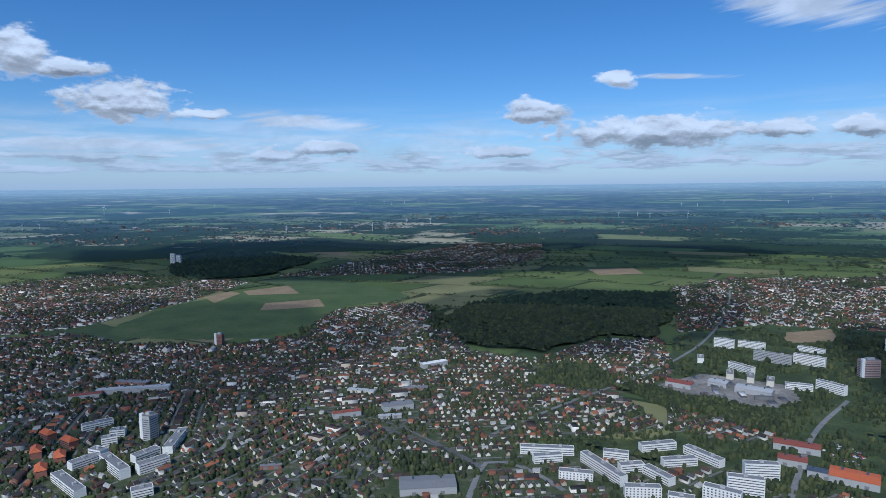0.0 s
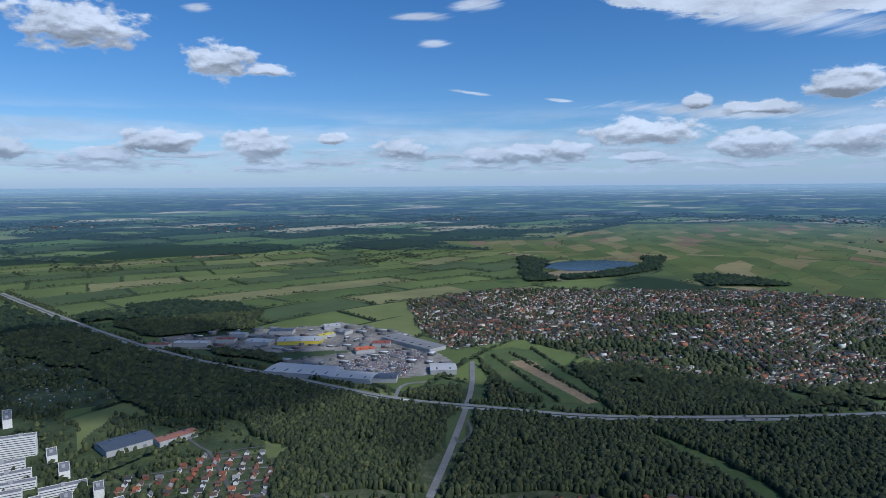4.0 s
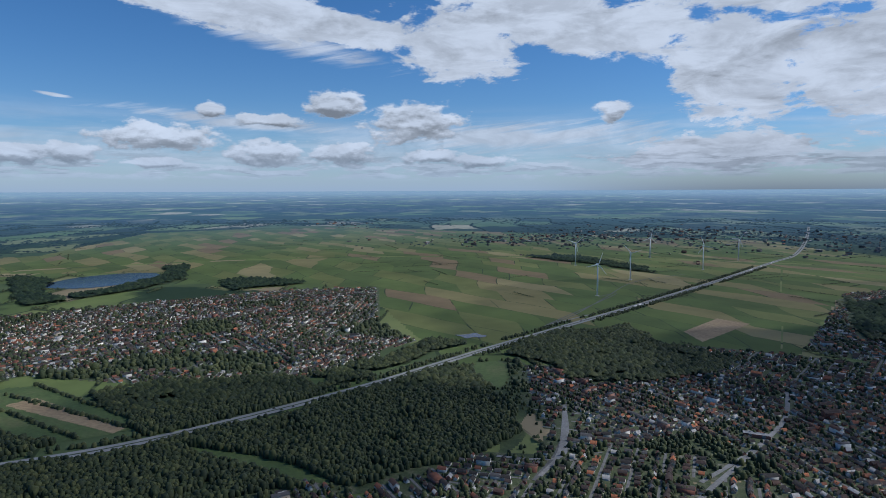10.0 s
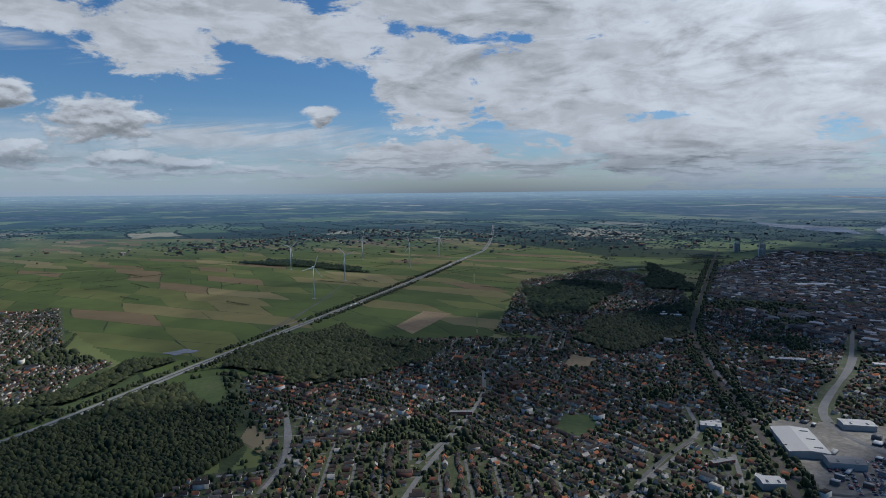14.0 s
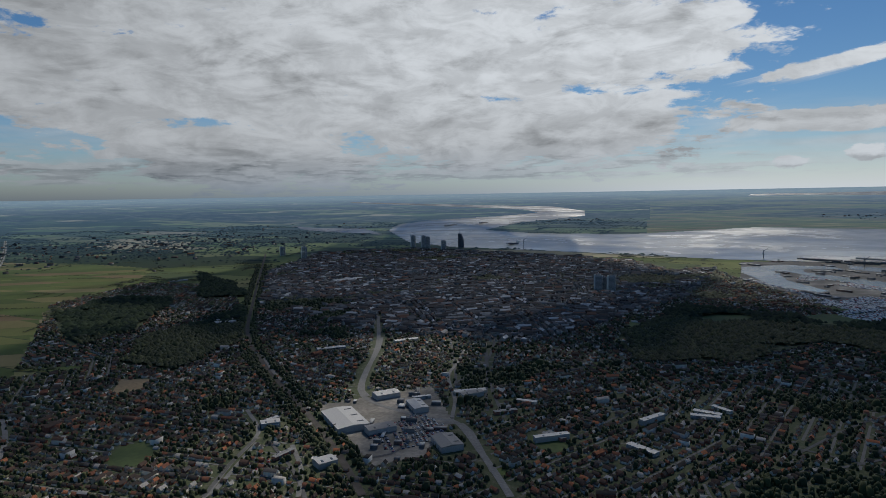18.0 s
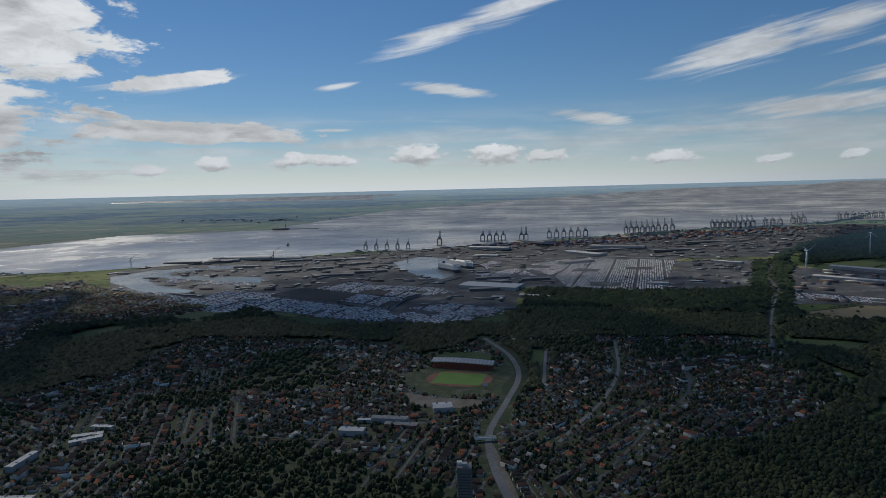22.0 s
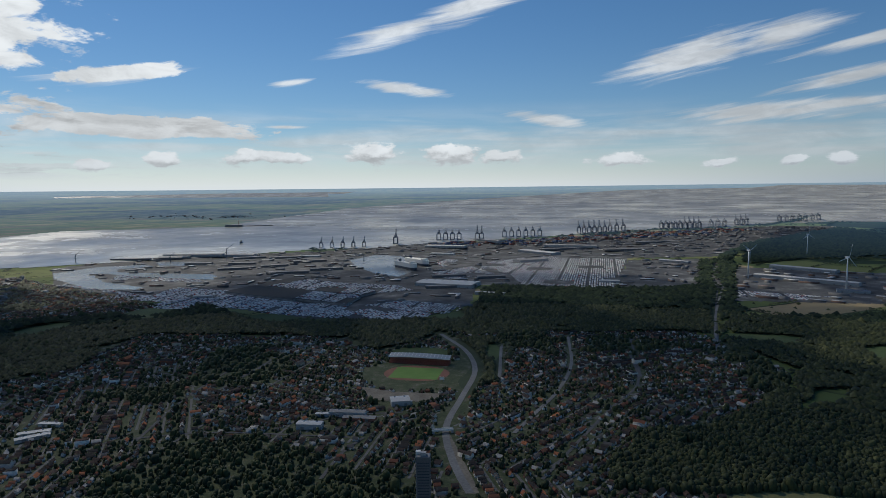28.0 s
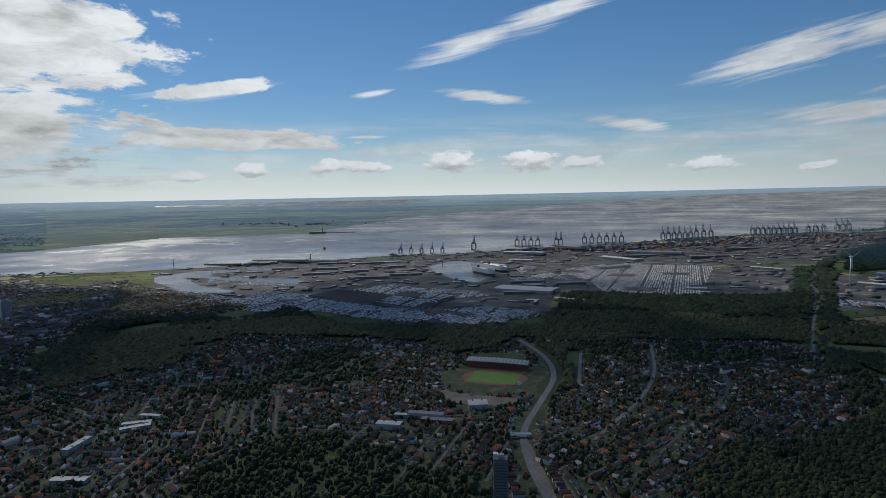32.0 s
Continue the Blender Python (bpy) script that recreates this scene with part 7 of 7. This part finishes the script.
# most houses of a row are alike
alike = (rng.uniform(size=len(hxy)) < 0.72) & ~centre
kind = np.where(alike, np.array([0, 1, 2, 3, 0, 1, 2, 0, 1, 3])[hsort % 10], kind)
size = np.repeat(rng.uniform(0.54, 0.74, (len(hxy), 1)), 3, 1) * np.where(centre, 1.3, 1.0)[:, None]
order = np.argsort(np.hypot(*hxy.T) + np.where(kind > 3, 1e6, 0) + np.where(unseen(hxy), 1e6, 0))
SINGLE = order[:300]
rest = np.setdiff1d(np.arange(len(hxy)), SINGLE)
for name, k, roofs, lab in (("houses", rest[~centre[rest]], M_ROOF, "brick and rendered family houses with red and grey tiled roofs"), ("town_centre_buildings", rest[centre[rest]], M_TOWNROOF, "dense grey-roofed tenements and shops of the town centre")):
    joined(name, HOUSES, kind[k], hxy[k], hang[k], size[k], [M_TOWNWALL if roofs is M_TOWNROOF else M_WALL, roofs], lab, "houses")


def house(x, y, turn, kind):
    w, l, h, r = KINDS[kind]
    ob = thing("house", stand(x, y, turn) @ Matrix.Scale(0.66, 4), ("single-storey house with a steep tiled roof" if h < 3.5 else "two-storey family house with a pitched tiled roof") + " and a garden", "house", "family houses")
    v, f, m = gable(w, l, h, r)
    nw = m.count(0)
    part("wall", shaped("wall", ("hw", kind), lambda: (v[:10], f[:nw]), M_WALL1), ob)

    def lid():
        x_, y_, d = w / 2 + 0.5, l / 2 + 0.5, 0.5 * r / (w / 2)
        a = [(-x_, -y_, h - d), (0, -y_, h + r), (x_, -y_, h - d), (-x_, y_, h - d), (0, y_, h + r), (x_, y_, h - d)]
        b = [(p, q, s_ + 0.22) for p, q, s_ in a]
        return a + b, [(0, 3, 4, 1), (1, 4, 5, 2), (6, 7, 10, 9), (7, 8, 11, 10), (0, 1, 7, 6), (1, 2, 8, 7), (3, 9, 10, 4), (4, 10, 11, 5), (0, 6, 9, 3), (2, 5, 11, 8)]
    top = part("roof", shaped("roof", ("hr", kind), lid, M_ROOF1), ob)
    part("chimney", shaped("chimney", ("hc", kind), lambda: boxes((-0.35, 0.35, l * 0.2, l * 0.2 + 0.8, h + r - 0.6, h + r + 0.9)), M_BRICK), top)
    pane = shaped("window", "hpane", lambda: boxes((-0.6, 0.6, -0.05, 0.05, 0, 1.25)), M_GLASS)
    for ux, sy in ((-w * 0.25, -1), (w * 0.25, -1)):
        part("window", pane, ob, m=at(ux, sy * (l / 2 + 0.03), 1.0 if h < 3.5 else 3.6))
    part("door", shaped("door", "hdoor", lambda: boxes((-0.06, 0.06, -0.5, 0.5, 0, 2.05)), M_BARK), ob, m=at(w / 2 + 0.03, 0.8, 0))
    return ob


for i in SINGLE:
    house(hxy[i, 0], hxy[i, 1], math.degrees(hang[i]), int(kind[i]))

# the new estate of dark-roofed houses by the wood
u, v = np.meshgrid(np.arange(-110, 111, 13.0), np.arange(-110, 111, 17.0))
c, s_ = math.cos(radians(20)), math.sin(radians(20))
nx, ny = (605 + u * c - v * s_).ravel(), (400 + u * s_ + v * c).ravel()
plot_no = 0
for x, y in zip(nx, ny):
    if in_any(np.array([x]), np.array([y]), TOWN[5:7])[0] and plot_no < 70:
        house(x + (plot_no * 7 % 5 - 2) * 0.6, y + (plot_no * 3 % 5 - 2) * 0.6, 20 + 90 * (plot_no % 2), plot_no % 3)
        plot_no += 1

# side streets between the rows
sp = np.vstack(street_pts)
sp = sp[in_town(sp[:, :2])]
sp = sp[~grove(sp[:, :2])]
keep = np.ones(len(sp), bool)
for x, y, r in USED:
    keep &= np.hypot(sp[:, 0] - x, sp[:, 1] - y) > r + 3
sp = sp[keep]
ln = len(sp)
STRIP = ([(-6.6, -1.7, 0.45), (6.6, -1.7, 0.45), (6.6, 1.7, 0.45), (-6.6, 1.7, 0.45)], [(0, 1, 2), (0, 2, 3)])
lift = np.ones((ln, 3))
lift[:, 2] = np.clip(np.hypot(sp[:, 0], sp[:, 1]) / 1500, 1, 3)
streets = joined("side_street", [STRIP], np.zeros(ln, int), sp[:, :2], sp[:, 2], lift, [M_STREET], "narrow grey paved side streets between the rows of houses", "street")
streets["kind"] = "structure"

def off_streets(xy):
    """Drop what would stand on a side street."""
    keep = np.ones(len(xy), bool)
    for s in range(0, len(xy), 3000):
        q = xy[s:s + 3000]
        near = np.argmin((q[:, :1] - seeds[:, 0]) ** 2 + (q[:, 1:] - seeds[:, 1]) ** 2, 1)
        rel = q - seeds[near]
        v = -rel[:, 0] * np.sin(bend[near]) + rel[:, 1] * np.cos(bend[near])
        keep[s:s + 3000] = np.abs((v + 16.5) % 33 - 16.5) > np.where(np.floor((v + 16.5) / 33) % 3 == 0, 4.0, 1.5)
    return xy[keep]


# ---- trees in gardens, along roads and in parks ----
for name, lo, hi, step, wd, ht, sh, fill in (("garden_trees", 400, 1100, 6.2, 4.5, 5.2, LUMPS, 0.44), ("garden_trees_far", 1100, 2000, 9.0, 6.8, 5.6, LUMPS, 0.50), ("garden_trees_distant", 2000, 4600, 13.0, 9.5, 6.5, TIPS, 0.52)):
    xy = fan(step, lo, hi, 0.5)
    k = in_any(xy[:, 0], xy[:, 1], TOWN + PARK) & ~in_any(xy[:, 0], xy[:, 1], BARE) & ~unseen(xy)
    xy = xy[k]
    h = np.array([noise.noise(Vector((p[0] / 70, p[1] / 70, 9.1))) for p in xy])
    thick = grove(xy)
    pick = rng.uniform(size=len(xy)) < np.where(thick, 0.9, fill + h * 0.9)
    lawn = in_any(xy[:, 0], xy[:, 1], PARK[0:2] + PARK[3:6]) & (rng.uniform(size=len(xy)) > 0.86 + h)
    xy = off_streets(xy[pick & ~lawn & (~in_any(xy[:, 0], xy[:, 1], TOWN[5:7]) | (rng.uniform(size=len(xy)) < 0.12))])
    xy = free(on_land(xy, 3.0), -3)
    if lo < 1000:
        near_trees, xy = xy[np.argsort(np.hypot(*xy.T))[:260]], xy[np.argsort(np.hypot(*xy.T))[260:]]
    trees(name, xy, wd, ht, "garden trees and tall hedges between the houses", sh, grow=np.where(grove(xy), 1.22, 1.0) * np.exp(rng.normal(0, 0.25, len(xy))), even=0.3)


def tree(x, y, turn, s, seed):
    ob = thing("tree", stand(x, y, turn) @ Matrix.Scale(s, 4), "broadleaf garden tree with an uneven green crown", "tree", "garden trees")
    part("trunk", shaped("trunk", ("tk", seed), lambda: merge(rod((0, 0, 0), (0, 0, 3.2), 0.28, 0.18, 7), rod((0, 0, 2.6), (1.1, 0.4, 4.6), 0.14, 0.06, 5), rod((0, 0, 2.8), (-0.9, 0.6, 4.8), 0.13, 0.06, 5)), M_BARK), ob)

    def leaves():
        r = np.random.default_rng(seed + 300)
        sh = []
        for n in range(7):
            v, f = ico(0, 0.35, seed * 11 + n + 400)
            a = n * 2.4
            o = np.array([math.cos(a) * 1.5 * (n > 0), math.sin(a) * 1.5 * (n > 0), 4.6 + r.uniform(-1.2, 1.6)])
            sh.append((v * np.array([1.7, 1.7, 1.45]) * r.uniform(0.7, 1.1) + o, f))
        return merge(*sh)
    part("crown", shaped("crown", ("tcr", seed), leaves, M_LEAF1), ob)


for i, p in enumerate(near_trees):
    tree(p[0], p[1], (i * 47) % 360, 0.8 + (i * 37 % 50) / 100, i % 9)


# villages far out in the fields
vil = []
for a, d, n, s in ((98, 5200, 90, 190), (85, 4600, 120, 230), (78, 5800, 80, 200), (70, 4900, 70, 160), (112, 5600, 90, 240), (105, 4300, 60, 120), (62, 5600, 60, 150), (45, 6200, 60, 170), (30, 5200, 36, 120), (12, 6400, 50, 170), (-20, 6300, 40, 170), (-36, 4300, 120, 260), (-42, 4700, 160, 330), (-48, 5300, 130, 300), (-55, 4800, 160, 330), (-62, 4700, 160, 330), (-70, 4900, 200, 420), (-78, 5600, 160, 400), (-100, 7400, 90, 300), (-130, 8200, 60, 300), (-165, 4600, 40, 120), (92, 6600, 70, 260), (55, 7000, 60, 200), (118, 4600, 80, 200)):
    c = np.array([math.cos(radians(a)), math.sin(radians(a))]) * d
    vil.append(c + rng.normal(0, 1, (n, 2)) * s * rng.uniform(0.8, 2.2, 2))
vil = np.vstack(vil)
vil = clear_of(vil, RIVER + DOCK + LAKE)
n = len(vil)
joined("far_villages", HOUSES[:9], rng.integers(0, 9, n), vil, rng.uniform(0, 3.1, n), np.repeat(rng.uniform(0.7, 1.1, (n, 1)), 3, 1), [M_SHEDWALL, M_ROOF], "scattered village houses far out among fields and trees", "houses")
vt = vil[rng.integers(0, n, 4200)] + rng.normal(0, 70, (4200, 2))
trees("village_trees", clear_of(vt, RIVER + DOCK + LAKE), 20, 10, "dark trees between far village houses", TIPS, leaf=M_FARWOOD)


# hedges and field copses
def hedges(count, lo, hi, width, height, rings, keep_out, name, turns, label):
    out = []
    while len(out) < count:
        if rings:
            q = np.asarray(rings[len(out) % len(rings)], float)
            c = rng.uniform(q.min(0), q.max(0))
        else:
            a, d = rng.uniform(0, 2 * np.pi), math.sqrt(rng.uniform(lo ** 2, hi ** 2))
            c = np.array([d * math.cos(a), d * math.sin(a)])
        th = radians(rng.choice(turns) + rng.normal(0, 5))
        n = int(rng.uniform(60, 330) / (width * 0.8))
        t = (np.arange(n) - n / 2) * width * 0.8
        out.append(np.stack([c[0] + t * math.cos(th), c[1] + t * math.sin(th)], -1)[rng.uniform(size=n) < 0.85])
    xy = np.vstack(out)
    xy += rng.normal(0, width * 0.12, xy.shape)
    d = np.hypot(xy[:, 0], xy[:, 1])
    xy = xy[(d > lo) & (d < hi) & ~unseen(xy)]
    xy = on_land(clear_of(xy, keep_out), 3.0)
    trees(name, xy, width, height, label, TIPS, "hedges")


HARD = TOWN + QUAY + PORT + WOOD + STRAW


def hedge_net(name, along, across, lo, hi, step, width, height, keep_share, seed, label):
    """Hedges and tree rows along the field boundaries, with gaps."""
    r = np.random.default_rng(seed)
    nu, nv = int(hi / along) + 2, int(hi / across) + 2
    out = []
    for row in range(-nv, nv + 1):
        u = np.arange(-nu, nu, step / along)
        gap = np.array([noise.noise(Vector((q * 1.7, row * 3.1, seed))) for q in u])
        u = u[gap > keep_share]
        out.append(np.stack([u, np.full(u.size, float(row))], -1))
        for k in range(-nu, nu):
            if r.uniform() < 0.6:
                v = np.arange(0, 1, step / across)
                out.append(np.stack([np.full(v.size, k - (0.37 if row % 2 == 0 else 0.0)), row + v], -1))
    p = from_plot(np.vstack(out), along, across)
    d = np.hypot(p[:, 0], p[:, 1])
    p = p[(d > lo) & (d < hi) & (r.uniform(size=len(p)) < 0.88) & ~unseen(p)]
    p = p + r.normal(0, width * 0.16, p.shape)
    p = on_land(clear_of(p, HARD + MARSH + GREEN), 3.0)
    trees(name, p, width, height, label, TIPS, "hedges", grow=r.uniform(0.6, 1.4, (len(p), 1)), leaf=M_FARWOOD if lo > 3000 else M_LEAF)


hedge_net("field_hedges", 330, 170, 700, 3300, 5.5, 7.5, 7.0, -0.16, 4, "dark tree-lined hedges between the fields")
hedge_net("far_hedges", 900, 420, 3300, 7500, 15.0, 22, 11, -0.15, 6, "dark rows of trees between far fields")
hedges(150, 1000, 4400, 6.0, 4.5, MARSH, HARD, "marsh_hedges", (-92, -2), "thin dark hedges and ditch bushes across the marsh")
copse = []
while len(copse) < 420:
    a, d = rng.uniform(0, 2 * np.pi), math.sqrt(rng.uniform(1300 ** 2, 7500 ** 2))
    n = int(rng.uniform(14, 50))
    copse.append(np.array([d * math.cos(a), d * math.sin(a)]) + rng.normal(0, 1, (n, 2)) * rng.uniform(25, 110, 2) * max(1, d / 3000))
copse = np.vstack(copse)
copse = on_land(clear_of(copse, HARD + MARSH + GREEN), 3.0)
for name, k in (("field_copses", np.hypot(*copse.T) < 3000), ("far_copses", np.hypot(*copse.T) >= 3000)):
    q = copse[k]
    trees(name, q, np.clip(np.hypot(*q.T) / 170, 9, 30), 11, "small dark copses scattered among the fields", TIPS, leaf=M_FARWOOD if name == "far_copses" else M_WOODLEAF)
# hedges between the strip fields by the motorway junction
strips = []
for a0, b0, a1, b1 in ((1180, 172, 938, 36), (1204, 139, 951, -24), (1247, 104, 949, -50), (1174, 204, 982, 118)):
    n = int(math.hypot(a1 - a0, b1 - b0) / 5)
    f = np.linspace(0, 1, n)[:, None]
    strips.append((1 - f) * [a0, b0] + f * [a1, b1])
strips = np.vstack(strips)
strips = strips[rng.uniform(size=len(strips)) < 0.8]
trees("strip_hedges", strips + rng.normal(0, 1.2, strips.shape), 8, 6, "rows of bushes between narrow strip fields", LUMPS, "hedges")
# trees beside the motorway
t = np.gradient(mline, axis=0)
t /= np.linalg.norm(t, axis=1)[:, None]
mn = np.stack([-t[:, 1], t[:, 0]], -1)
side = np.vstack([mline + mn * o + t * k for o in (-17, -21, -26, 17, 21, 26) for k in (0.0, 6.0, 12.0, 18.0)])
side = side + rng.normal(0, 1.8, side.shape)
thin = np.array([noise.noise(Vector((p[0] / 90, p[1] / 90, 3.3))) for p in side])
side = side[(rng.uniform(size=len(side)) < 0.55 + thin) & (np.hypot(*side.T) < 3000)]
trees("roadside_trees", side[off_roads(side[:, 0], side[:, 1], 3.0)], 6.5, 6.5, "bushy roadside trees along the motorway", LUMPS)


# tall trees and scrub on both sides of the railway
rail = next(q for (w, q) in LINES[-len(RAIL):])
rt = np.gradient(rail, axis=0)
rt /= np.linalg.norm(rt, axis=1)[:, None]
rn = np.stack([-rt[:, 1], rt[:, 0]], -1)
verge = np.vstack([rail + rn * o + rt * k for o in (-13, -18, -23, 13, 18) for k in (0.0, 8.0, 16.0)])
verge = verge + rng.normal(0, 2.2, verge.shape)
verge = verge[(np.hypot(*verge.T) < 3200) & (rng.uniform(size=len(verge)) < 0.8)]
trees("railway_trees", free(verge, -4), 7.5, 8.5, "dark scrub and trees along the railway cutting", LUMPS, leaf=M_WOODLEAF)


# ---- unseen cloud banks added to shade suburbs, woods and fields; high up and far to the south ----
def shade_cloud(cx, cy, cz, rx, ry, thick, seed):
    mat, nt, b = material("shade_cloud_vapour", 1.0, 0.0)
    b.inputs["Base Color"].default_value = (0.9, 0.9, 0.92, 1)
    clear_ = nt.nodes.new("ShaderNodeBsdfTransparent")
    mix = nt.nodes.new("ShaderNodeMixShader")
    fac = ramp(nt, noise_of(nt, object_co(nt), 0.0012, 5.0), [(0.35, (0.55 * thick,) * 3), (0.65, (0.80 * thick,) * 3)])
    nt.links.new(fac, mix.inputs[0])
    nt.links.new(clear_.outputs[0], mix.inputs[1])
    nt.links.new(b.outputs[0], mix.inputs[2])
    nt.links.new(mix.outputs[0], nt.nodes["Material Output"].inputs["Surface"])
    r = np.random.default_rng(seed)
    v, f = ico(3, 0.05, seed)
    ang = np.arctan2(v[:, 1], v[:, 0])
    wave = 1 + 0.10 * np.sin(3 * ang + 1) + 0.07 * np.sin(7 * ang) + 0.05 * np.sin(13 * ang + 2)
    p = np.stack([v[:, 0] * rx * wave, v[:, 1] * ry * wave, v[:, 2] * 260], -1)
    me = mesh_from("cloud", p, f, smooth=True)
    me.materials.append(mat)
    ob = new("cloud", me)
    ob.location = (cx, cy, cz)
    tagged(ob, "unseen cloud bank added to shade the land below", "cloud", kind="structure")


SHIFT = (-1573, -3890)
for cx, cy, cz, rx, ry, thick, seed in ((-820, -900, 4500, 780, 1080, 0.62, 3), (480, -1350, 4600, 420, 420, 0.5, 61), (-950, -1330, 4600, 460, 330, 0.55, 63), (-150, -2750, 4700, 980, 1250, 0.7, 8), (-750, 1150, 4600, 520, 560, 0.4, 5), (-300, 2600, 4800, 1500, 560, 0.7, 21), (-1350, 150, 4550, 640, 520, 0.35, 33), (-1700, -900, 4650, 620, 900, 0.5, 35), (1000, -1750, 4700, 660, 950, 0.22, 37), (790, -240, 4600, 260, 330, 0.4, 57), (960, 790, 4600, 300, 430, 0.62, 39), (-3000, 330, 4700, 1000, 620, 0.6, 51), (294, 1517, 4600, 420, 330, 0.5, 41)):
    shade_cloud(cx + SHIFT[0], cy + SHIFT[1], cz, rx, ry, thick, seed)
